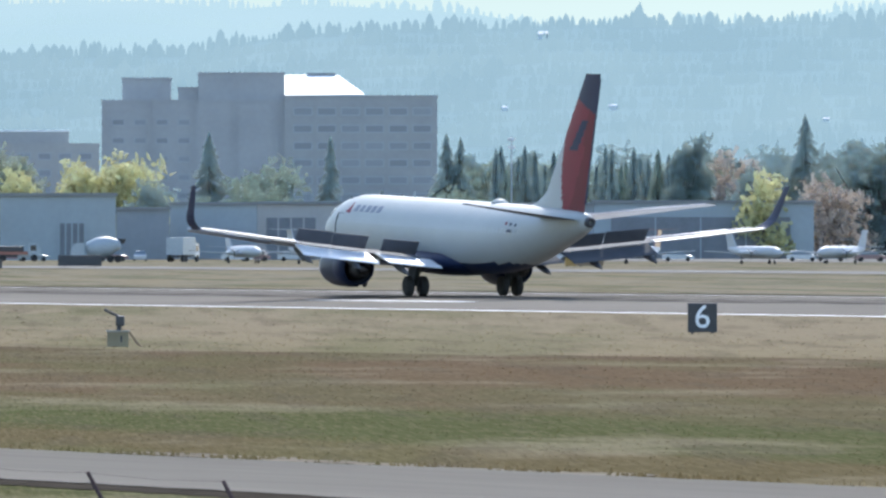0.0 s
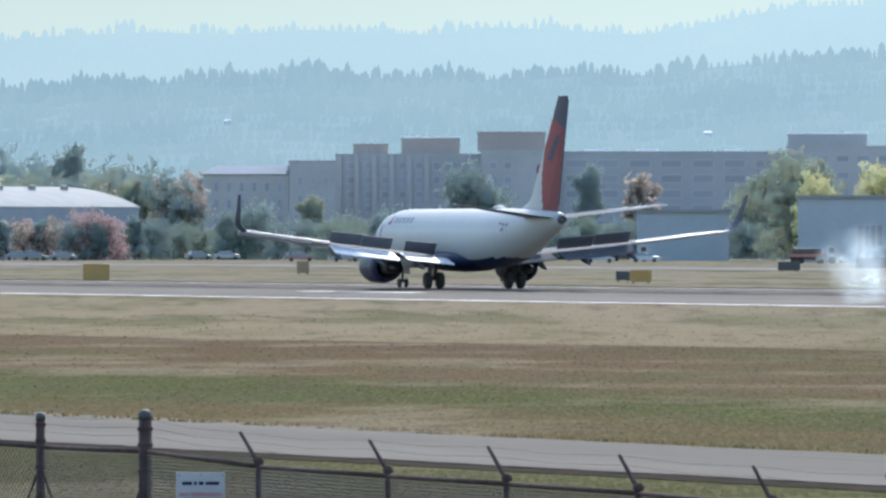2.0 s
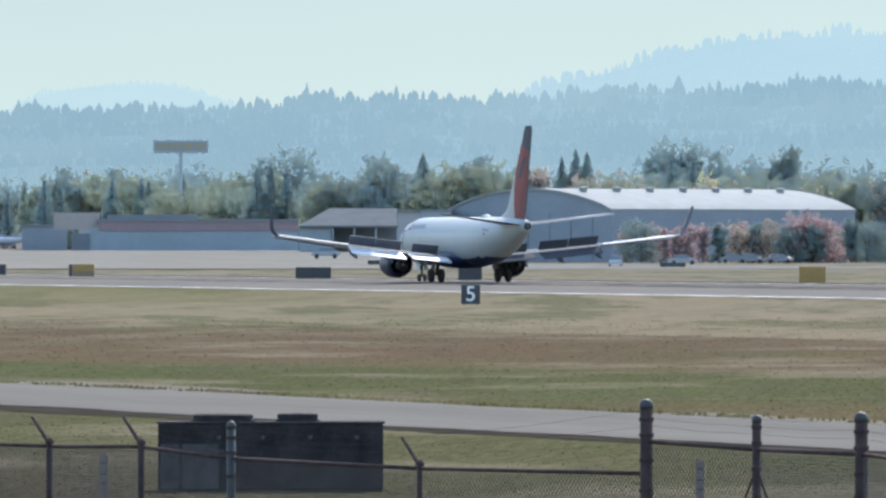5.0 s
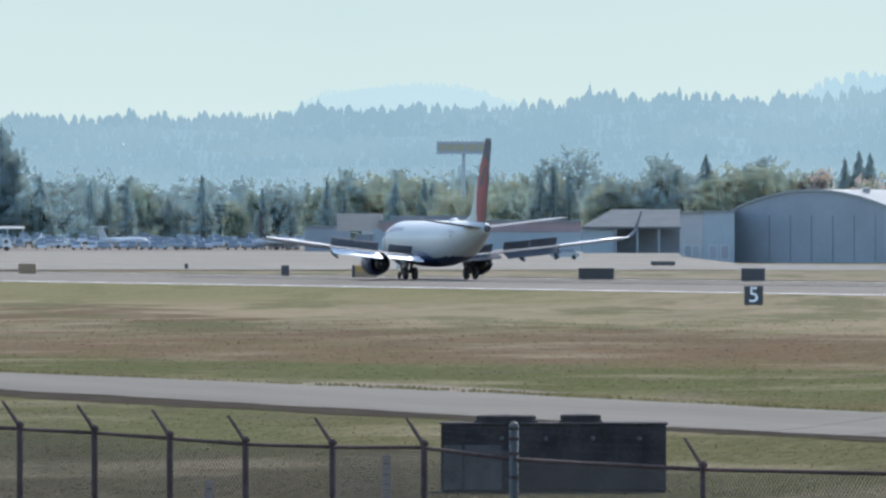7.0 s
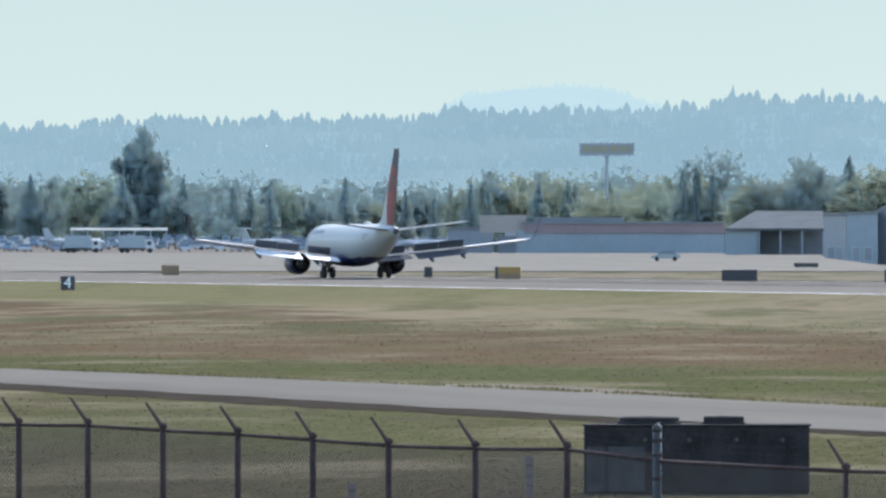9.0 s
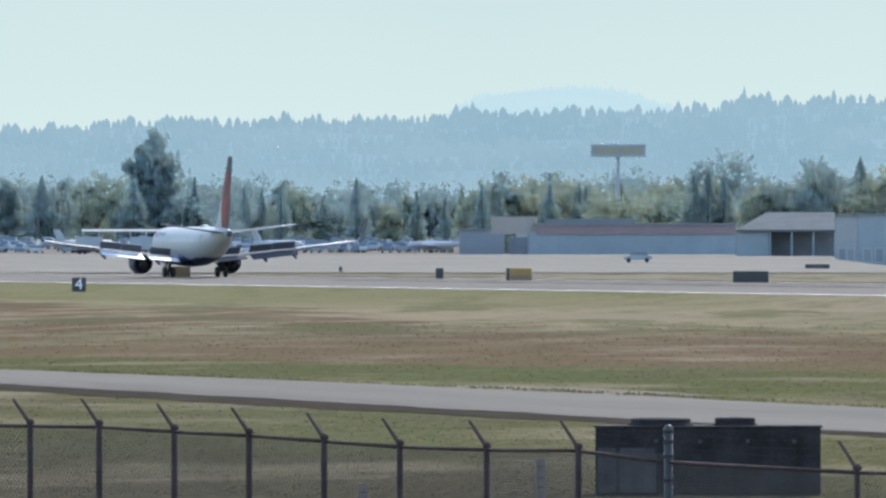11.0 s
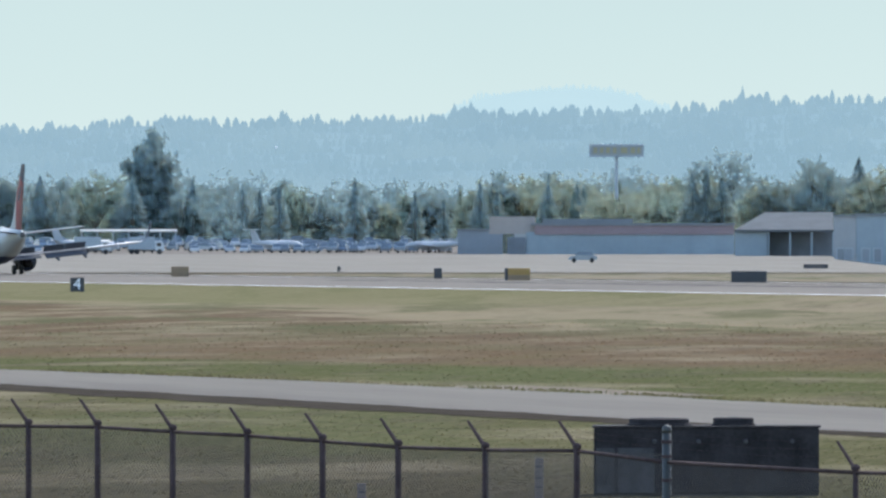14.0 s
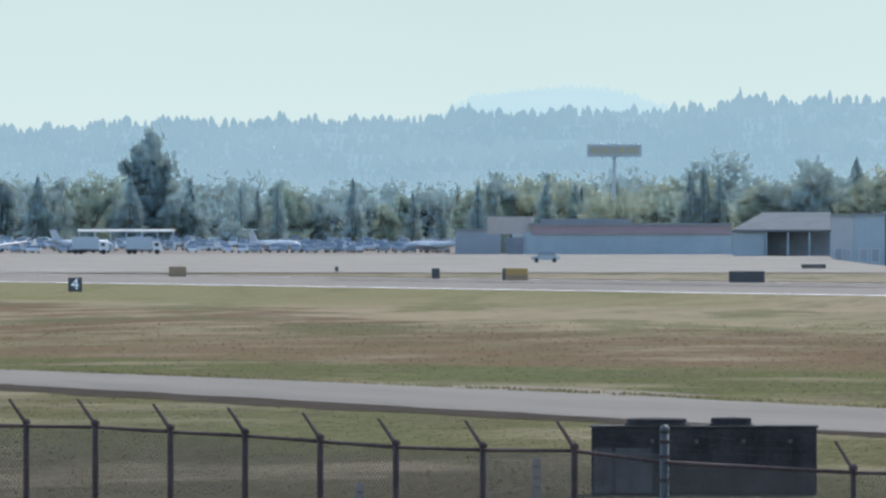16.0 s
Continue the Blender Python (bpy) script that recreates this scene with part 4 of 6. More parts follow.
def build_hotel():
    d, c = 2150, -420
    house = thing("hotel", "pale six-storey hotel with rooftop penthouses and red sign", "building", m=stand(c, d))
    block(house, "wall", -818, -560, 268, d, c, 20, GREYWALL)
    block(house, "wall", -559.6, -428, 262, d, c, 21, PALE, y=-2.5)
    block(house, "wall", -427.6, -22, 264, d, c, 20, GREYWALL)
    block(house, "penthouse", -787, -727, 250, d, c, 8, TANWALL, y=3, base=269)
    # the white parapet paints in this penthouse's sunlit top
    block(house, "penthouse", -702, -599, 237, d, c, 9, TANWALL, y=2, base=269, roof=ROOFWHITE)
    block(house, "penthouse", -567, -447, 229, d, c, 12, TANWALL, y=1, base=263)
    # white boxes added for sunlit bits along the hotel roof
    for a, b in ((-380, -330), (-285, -245), (-130, -100)):
        part("sunlit_roof_box", boxed(at(d, a - c), at(d, b - c), 1, 5, level(d, 264), level(d, 259)), ROOFWHITE, house, "white box painting in a sunlit bit of roof")
    for k in range(9):
        x = at(d, -812 + k * 31 - c)
        part("pier", boxed(x - 0.45, x + 0.45, -0.5, 0, -0.2, level(d, 272)), PALE, house)
    windows(house, at(d, -806 - c), at(d, -564 - c), level(d, 430), level(d, 276), 8, 6, 1.5, 1.5)
    windows(house, at(d, -552 - c), at(d, -500 - c), level(d, 430), level(d, 276), 2, 6, 1.5, 1.4, y=-2.5)
    windows(house, at(d, -420 - c), at(d, -28 - c), level(d, 432), level(d, 272), 7, 6, 4.0, 1.6)
    bm = lathe(bmesh.new(), ((0, 1.35), (0.16, 1.35), (0.2, 1.2)), (at(d, -450 - c), -2.5, level(d, 297)), (0, -1, 0), 24)
    part("round_sign", bm, REDSIGN, house, "round dark red wall sign")

    d, c = 2120, -930
    house = thing("apartment_house", "pale rendered house with a dark pitched roof", "building", m=stand(c, d))
    x0, x1, z = block(house, "wall", -1052, -900, 304, d, c, 14, PALE, parapet=0)
    block(house, "wall", -899.6, -818, 280, d, c, 16, GREYWALL, y=-0.8)
    zr = level(d, 288)
    bm = loft(bmesh.new(), [[(x0 - 0.5, -0.6, z), (x0 - 0.5, 14.6, z), (x0 + 2.5, 7, zr)], [(x1, -0.6, z), (x1, 14.6, z), (x1, 7, zr)]])
    part("roof", bm, DARKWALL, house, "dark pitched roof")
    windows(house, at(d, -1040 - c), at(d, -906 - c), level(d, 430), level(d, 312), 6, 4, 1.0, 1.8)
    windows(house, at(d, -892 - c), at(d, -824 - c), level(d, 430), level(d, 300), 3, 4, 1.0, 1.6, y=-0.8)

    d, c = 2300, 75
    house = thing("white_building", "low white office building with dark window strips", "building", m=stand(c, d))
    block(house, "wall", -20, 176, 254, d, c, 18, PALE)
    block(house, "upper_floor", -18, 122, 230, d, c, 12, PALE, y=3, base=255, roof=ROOFWHITE)
    windows(house, at(d, -12 - c), at(d, 170 - c), level(d, 350), level(d, 262), 5, 3, 2.6, 1.4)


def build_sheds():
    """Low sheds along the apron."""
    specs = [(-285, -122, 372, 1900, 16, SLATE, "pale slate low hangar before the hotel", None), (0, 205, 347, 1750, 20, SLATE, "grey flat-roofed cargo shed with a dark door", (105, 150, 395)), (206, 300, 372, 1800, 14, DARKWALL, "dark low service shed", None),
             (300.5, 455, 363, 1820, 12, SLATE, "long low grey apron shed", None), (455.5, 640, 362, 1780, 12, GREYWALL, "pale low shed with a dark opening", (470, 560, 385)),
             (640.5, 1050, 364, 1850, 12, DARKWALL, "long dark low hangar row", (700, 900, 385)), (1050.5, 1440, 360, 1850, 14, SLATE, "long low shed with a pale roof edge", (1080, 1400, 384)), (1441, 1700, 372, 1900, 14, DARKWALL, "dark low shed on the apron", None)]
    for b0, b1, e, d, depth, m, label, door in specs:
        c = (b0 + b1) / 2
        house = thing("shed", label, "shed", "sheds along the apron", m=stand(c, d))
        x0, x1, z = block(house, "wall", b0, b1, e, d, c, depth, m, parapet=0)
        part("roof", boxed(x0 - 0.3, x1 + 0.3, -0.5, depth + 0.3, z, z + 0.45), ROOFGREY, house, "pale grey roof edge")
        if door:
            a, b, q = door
            part("doorway", boxed(at(d, a - c), at(d, b - c), -0.12, 0.1, 0, level(d, q)), DOORSHADE, house, "grey panel painting in the shade of an open doorway")
            for k in range(5):
                x = at(d, a - c) + (at(d, b - a)) * k / 4
                part("door_post", boxed(x - 0.12, x + 0.12, -0.25, -0.12, 0, level(d, q)), m, house)


def build_hangar():
    d, corner = 2000, -1595
    hangar = thing("hangar", "long arched hangar with a sunlit pale barrel roof", "hangar", m=stand(corner, d, turn=0))
    th = radians(38)
    f = Vector((-math.cos(th), math.sin(th), 0))     # along the front
    s = Vector((math.sin(th), math.cos(th), 0))      # along the side
    wide, long_ = at(d, 292) / math.cos(th), at(d, 440) / math.sin(th)
    eave, top = level(d, 364), level(d, 327)

    def arch(k):
        return eave + (top - eave) * math.sin(math.pi * k) ** 0.8

    n = 18
    ring = lambda o: [f * (wide * i / n) + s * o + Vector((0, 0, arch(i / n))) for i in range(n + 1)] + [f * wide + s * o, s * o]
    part("wall", loft(bmesh.new(), [ring(0), ring(0.6)]), DARKWALL, hangar, "slate grey arched front")
    part("side_wall", loft(bmesh.new(), [[s * 0.6, s * long_, s * long_ + Vector((0, 0, eave)), s * 0.6 + Vector((0, 0, eave))], [s * 0.6 + f * 0.5, s * long_ + f * 0.5, s * long_ + f * 0.5 + Vector((0, 0, eave)), s * 0.6 + f * 0.5 + Vector((0, 0, eave))]]), DARKWALL, hangar, "shaded side wall")
    shell = lambda o, up: [f * (wide * i / n) + s * o + Vector((0, 0, arch(i / n) + up)) for i in range(n + 1)]
    bm = bmesh.new()
    loft(bm, [shell(-0.4, 0.35) + shell(-0.4, 0.02)[::-1], shell(long_ + 0.4, 0.35) + shell(long_ + 0.4, 0.02)[::-1]])
    part("roof", bm, HANGARROOF, hangar, "pale metal barrel roof")
    for k in range(7):
        p = s * (long_ * (k + 0.6) / 7.4) + f * (wide * 0.3)
        part("roof_vent", lathe(bmesh.new(), ((0, 0.7), (0.5, 0.7), (0.8, 0.9), (1.0, 0.1)), (p.x, p.y, arch(0.3) + 0.2), (0, 0, 1), 12), HANGARROOF, hangar, "white roof vent")
    for k in range(6):
        a, b = wide * (0.12 + 0.13 * k), wide * (0.12 + 0.13 * k + 0.125)
        o = -0.18
        part("door_leaf", loft(bmesh.new(), [[f * a + s * o, f * b + s * o, f * b + s * o + Vector((0, 0, eave - 0.6)), f * a + s * o + Vector((0, 0, eave - 0.6))], [f * a, f * b, f * b + Vector((0, 0, eave - 0.6)), f * a + Vector((0, 0, eave - 0.6))]]), DARKWALL, hangar)
    # annexes
    for b0, b1, e, m, label in ((-1935, -1880, 366, SLATE, "grey annex beside the arched hangar"), (-1975, -1935.5, 368, GREYWALL, "pale end wall of a hangar row")):
        c = (b0 + b1) / 2
        h = thing("annex", label, "building", m=stand(c, d + 10))
        x0, x1, z = block(h, "wall", b0, b1, e, d + 10, c, 16, m, parapet=0)
        part("roof", boxed(x0 - 0.2, x1 + 0.2, -0.3, 16.2, z, z + 0.35), ROOFGREY, h)
        windows(h, x0 + 0.6, x1 - 0.6, 0.4, 3.2, 2, 1, 1.6, 2.6)
    d, c = 2150, -2060
    h = thing("open_shed", "shed with a grey sloping roof and a dark open front", "shed", m=stand(c, d))
    x0, x1 = at(d, -2150 - c), at(d, -1975.5 - c)
    z0, z1 = level(d, 394), level(d, 362)
    part("roof", loft(bmesh.new(), [[(x0, -1, z0), (x0, -1, z0 + 0.4), (x0 + 5.5, 13, z1 + 0.3), (x0 + 5.5, 13, z1)], [(x1, -1, z0), (x1, -1, z0 + 0.4), (x1, 13, z1 + 0.3), (x1, 13, z1)]]), mat("dull_grey_roof", (0.12, 0.128, 0.13), 0.8, var=0.15, scale=0.3, spec=0.02), h, "grey sloping roof")
    part("wall", boxed(x0, at(d, -2093 - c), 0, 12, -0.2, z0), SLATE, h)
    part("back_wall", boxed(at(d, -2093 - c) + 0.01, x1, 8, 12, -0.2, z0), DOORSHADE, h)
    for k in range(4):
        x = at(d, -2090 - c) + (x1 - at(d, -2090 - c)) * k / 3
        part("post", boxed(x - 0.15, x + 0.15, -0.6, -0.3, -0.2, z0), SLATE, h)
    d, c = 2250, -2330
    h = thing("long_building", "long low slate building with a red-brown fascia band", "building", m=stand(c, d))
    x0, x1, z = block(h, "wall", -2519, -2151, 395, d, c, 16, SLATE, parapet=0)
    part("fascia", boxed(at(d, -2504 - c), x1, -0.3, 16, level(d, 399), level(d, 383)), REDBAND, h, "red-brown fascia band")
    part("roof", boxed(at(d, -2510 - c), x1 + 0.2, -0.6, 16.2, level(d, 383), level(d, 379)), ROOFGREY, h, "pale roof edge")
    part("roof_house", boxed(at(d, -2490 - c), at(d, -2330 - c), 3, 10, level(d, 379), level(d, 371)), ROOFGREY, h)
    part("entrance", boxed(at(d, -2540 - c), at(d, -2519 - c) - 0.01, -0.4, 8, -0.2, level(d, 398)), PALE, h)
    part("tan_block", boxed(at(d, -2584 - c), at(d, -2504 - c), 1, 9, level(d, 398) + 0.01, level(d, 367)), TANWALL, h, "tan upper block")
    part("doorway", boxed(at(d, -2552 - c), at(d, -2520 - c), -0.5, -0.42, -0.2, level(d, 404)), DOORSHADE, h)
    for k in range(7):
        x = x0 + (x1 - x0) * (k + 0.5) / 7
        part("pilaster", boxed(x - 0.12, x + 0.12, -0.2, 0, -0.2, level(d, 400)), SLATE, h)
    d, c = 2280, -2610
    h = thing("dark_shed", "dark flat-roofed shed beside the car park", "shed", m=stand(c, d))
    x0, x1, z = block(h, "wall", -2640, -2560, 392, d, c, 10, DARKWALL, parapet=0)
    part("roof", boxed(x0 - 0.3, x1 + 0.3, -0.4, 10.2, z, z + 0.3), ROOFGREY, h)


def build_billboard():
    d, c = 2450, -2359
    sign = thing("billboard", "tall pole billboard with a dull yellow lettered panel", "billboard", m=stand(c, d))
    z0, z1 = level(d, 261), level(d, 239)
    w = at(d, 97) / 2
    # haze is painted into the colours of frame, face and lettering
    part("panel", boxed(-w, w, -0.3, 0.3, z0, z1, bevel=0.05), FRAME, sign)
    part("face", boxed(-w + 0.35, w - 0.35, -0.36, -0.31, z0 + 0.35, z1 - 0.35), mat("hazed_billboard_face", (0.27, 0.28, 0.27), 0.7), sign)
    for k, (a, b) in enumerate(((0.08, 0.15), (0.2, 0.26), (0.31, 0.38), (0.43, 0.5), (0.58, 0.7), (0.76, 0.84), (0.88, 0.93))):
        part("lettering_bar", boxed(-w + 2 * w * a, -w + 2 * w * b, -0.42, -0.37, z0 + 0.7, z1 - 0.7), mat("hazed_yellow", (0.34, 0.29, 0.17), 0.7), sign, "dull yellow lettering as a bar")
    part("pole", tubed((0, 0, -0.2), (0, 0, z0), 0.42, 0.34, 14), FRAME, sign, "grey steel pole")
    part("catwalk", boxed(-w, w, -1.0, -0.4, z0 - 0.15, z0 - 0.05), FRAME, sign)


build_offices()
build_hotel()
build_sheds()
build_hangar()
build_billboard()


def build_hill_houses():
    """A few pale houses among the trees of the slope."""
    wall, tiles = wall_mat("house_wall", (0.5, 0.54, 0.56)), mat("house_roof", (0.6, 0.62, 0.62), 0.5)
    for b, e, w, turn in ((960, 66, 3.2, 20), (893, 194, 1.7, 10), (1085, 192, 2.2, -15), (1462, 214, 1.8, 0), (540, 226, 2, 30), (-160, 236, 2.4, 10), (-1010, 214, 2.0, -10), (-2960, 250, 2.0, 5)):
        w *= 0.6
        top, k = level(4150, profile(RIDGE_A, b) + 14) + 1, 0.5
        for _ in range(12):
            k = (level(3730 + 420 * k, e) + 1) / top
        d = 3727 + 420 * k
        z = -1 + top * k
        h = thing("house", "small pale house among trees on the slope", "house", "houses on the slope", m=stand(b, d, z, turn))
        part("wall", boxed(-w, w, -w * 0.6, w * 0.6, -2.5, w * 0.55), wall, h)
        part("roof", loft(bmesh.new(), [[(-w * 1.1, -w * 0.75, w * 0.55), (-w * 1.1, w * 0.75, w * 0.55), (-w * 1.1, 0, w * 1.05)], [(w * 1.1, -w * 0.75, w * 0.55), (w * 1.1, w * 0.75, w * 0.55), (w * 1.1, 0, w * 1.05)]]), tiles, h, "pale sunlit roof")


build_hill_houses()
# ---------------------------------------------------------------- trees
def leaf_mat(name, c, c2):
    m = mat(name, c, 0.9, var=0.2, scale=0.5, tint=c2, per="island", spec=0.0)
    nt = m.node_tree
    n, link = nt.nodes, nt.links
    # normals bent upward to even out and brighten the crowns, as haze would
    geo, soft, up, unit = n.new("ShaderNodeNewGeometry"), n.new("ShaderNodeVectorMath"), n.new("ShaderNodeVectorMath"), n.new("ShaderNodeVectorMath")
    soft.operation, up.operation, unit.operation = "SCALE", "ADD", "NORMALIZE"
    soft.inputs["Scale"].default_value = 0.4
    link.new(geo.outputs["Normal"], soft.inputs[0])
    link.new(soft.outputs[0], up.inputs[0])
    up.inputs[1].default_value = (0, 0, 0.6)
    link.new(up.outputs[0], unit.inputs[0])
    link.new(unit.outputs[0], n["Principled BSDF"].inputs["Normal"])
    thin, mix = n.new("ShaderNodeBsdfTranslucent"), n.new("ShaderNodeMixShader")
    link.new(n["Mix"].outputs["Result"], thin.inputs["Color"])
    mix.inputs["Fac"].default_value = 0.3
    link.new(n["Principled BSDF"].outputs[0], mix.inputs[1])
    link.new(thin.outputs[0], mix.inputs[2])
    # leaves made 60% see-through: the pale hills behind imitate haze over them
    gap, haze_mix = n.new("ShaderNodeBsdfTransparent"), n.new("ShaderNodeMixShader")
    haze_mix.inputs["Fac"].default_value = 0.6
    link.new(mix.outputs[0], haze_mix.inputs[1])
    link.new(gap.outputs[0], haze_mix.inputs[2])
    link.new(haze_mix.outputs[0], n["Material Output"].inputs["Surface"])
    return m


# leaf colours lifted well above foliage tones: distance haze is painted in
LEAF = {"dark": leaf_mat("hazed_needles", (0.319, 0.394, 0.356), (0.360, 0.435, 0.392)), "green": leaf_mat("hazed_green_leaves", (0.336, 0.400, 0.315), (0.394, 0.459, 0.351)),
        "olive": leaf_mat("hazed_olive_leaves", (0.394, 0.429, 0.315), (0.452, 0.482, 0.345)), "yellow": leaf_mat("hazed_yellow_leaves", (0.793, 0.691, 0.330), (0.931, 0.819, 0.448)), "rust": leaf_mat("hazed_rust_leaves", (0.561, 0.466, 0.389), (0.670, 0.544, 0.433)),
        # the haze leaf is a paler copy of the greens, hazed further for farther trees
        "red": leaf_mat("hazed_red_leaves", (0.602, 0.423, 0.389), (0.684, 0.494, 0.448)), "haze": leaf_mat("extra_hazed_leaves", (0.348, 0.441, 0.415), (0.383, 0.476, 0.446))}
BARK = mat("bark", (0.14, 0.13, 0.12), 0.9, var=0.3, scale=1, bump=0.4, spec=0.1)


def tri_clump(bm, c, r, rng):
    a = [Vector((rng.gauss(0, 1), rng.gauss(0, 1), rng.gauss(0, 1))).normalized() * r * rng.uniform(0.6, 1.1) + c for _ in range(4)]
    v = [bm.verts.new(p) for p in a]
    for q in ((0, 1, 2), (0, 2, 3), (0, 3, 1), (1, 3, 2)):
        bm.faces.new([v[i] for i in q])


def conifer(seed, slim):
    """Unit-high conifer: trunk mesh and crown of drooping sprays."""
    rng = random.Random(seed)
    tr = tubed((0, 0, 0), (0, 0, 0.97), 0.02, 0.004, 7)
    for k in range(14):
        z = rng.uniform(0.15, 0.8)
        q = rng.uniform(0, 6.28)
        r = slim * (1 - z) * 0.7
        tube(tr, (0, 0, z), (r * math.cos(q), r * math.sin(q), z - 0.02), 0.006, 0.002, 4)
    bm = bmesh.new()
    for layer in range(34):
        z = 0.06 + 0.93 * (layer / 33) ** 0.9
        r = slim * (1 - z) ** 0.8 * rng.uniform(0.72, 1.12) + 0.012
        for k in range(11):
            q = rng.uniform(0, 6.28)
            rr = r * rng.uniform(0.65, 1.15)
            p = Vector((math.cos(q) * rr, math.sin(q) * rr, z - 0.035 * rng.uniform(0.5, 1.6)))
            side = Vector((-math.sin(q), math.cos(q), 0)) * (0.25 * rr + 0.012)
            v = [bm.verts.new(x) for x in ((0, 0, z + 0.03), p + side, p + Vector((0, 0, -0.02)), p - side)]
            bm.faces.new((v[0], v[1], v[2]))
            bm.faces.new((v[0], v[2], v[3]))
    return tr, bm


def broadleaf(seed, slim, lobes):
    rng = random.Random(seed)
    tr = tubed((0, 0, 0), (0.01, 0, 0.45), 0.03, 0.016, 7)
    bm = bmesh.new()
    for k in range(lobes):
        q, h = rng.uniform(0, 6.28), rng.uniform(0.08, 0.86)
        reach = slim * rng.uniform(0.1, 0.8) * math.sin(math.pi * min(1, 0.2 + h * 0.78)) ** 0.6
        c = Vector((reach * math.cos(q), reach * math.sin(q), h))
        tube(tr, (0.005, 0, 0.3), tuple(c), 0.012, 0.003, 5)
        size = slim * rng.uniform(0.3, 0.5)
        for j in range(40):
            o = Vector((rng.gauss(0, 1), rng.gauss(0, 1), rng.gauss(0, 1))).normalized() * size * rng.uniform(0.35, 1.05)
            o.z *= 0.8
            tri_clump(bm, c + o, rng.uniform(0.045, 0.085), rng)
    return tr, bm


FORMS = {}


def build_forms():
    for k, (name, made) in enumerate((("fir", conifer(11, 0.24)), ("spire", conifer(12, 0.14)), ("spruce", conifer(13, 0.31)), ("round", broadleaf(14, 0.42, 22)), ("broad", broadleaf(15, 0.62, 26)), ("tall", broadleaf(16, 0.27, 22)))):
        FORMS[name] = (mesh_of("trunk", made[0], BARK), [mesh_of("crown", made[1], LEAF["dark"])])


build_forms()
CROWNS = {}
KIND_WORDS = {"fir": "dense pointed", "spire": "slim pointed", "spruce": "broad pointed", "round": "rounded leafy", "broad": "wide spreading", "tall": "tall upright"}
COLOUR_WORDS = {"dark": "dark blue-green", "green": "green", "olive": "olive green", "yellow": "autumn yellow", "rust": "rust-brown autumn", "red": "autumn red", "haze": "pale hazy green"}


def tree(b, d, e_top, form, leaf, rng, wide=1.0, ground=-0.1):
    trunk, (crown, ) = FORMS[form]
    if (form, leaf) not in CROWNS:
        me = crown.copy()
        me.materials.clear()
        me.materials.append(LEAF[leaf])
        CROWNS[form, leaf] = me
    kind = "conifer" if form in ("fir", "spire", "spruce") else "tree"
    h = (level(d, e_top) - ground) * (1.0 if kind == "conifer" else 1.05)
    ob = thing("conifer" if kind == "conifer" else "broadleaf_tree", f"{KIND_WORDS[form]} {COLOUR_WORDS[leaf]} {kind} beyond the airfield", kind, "trees beyond the airfield")
    x, y = spot(b, d)
    ob.matrix_world = pose(x, y, ground, 0, 0, rng.uniform(0, 360)) @ Matrix.Diagonal((h * wide, h * wide, h, 1))
    for nm, me in (("trunk", trunk), ("crown", CROWNS[form, leaf])):
        p = new(nm, me)
        p.parent = ob


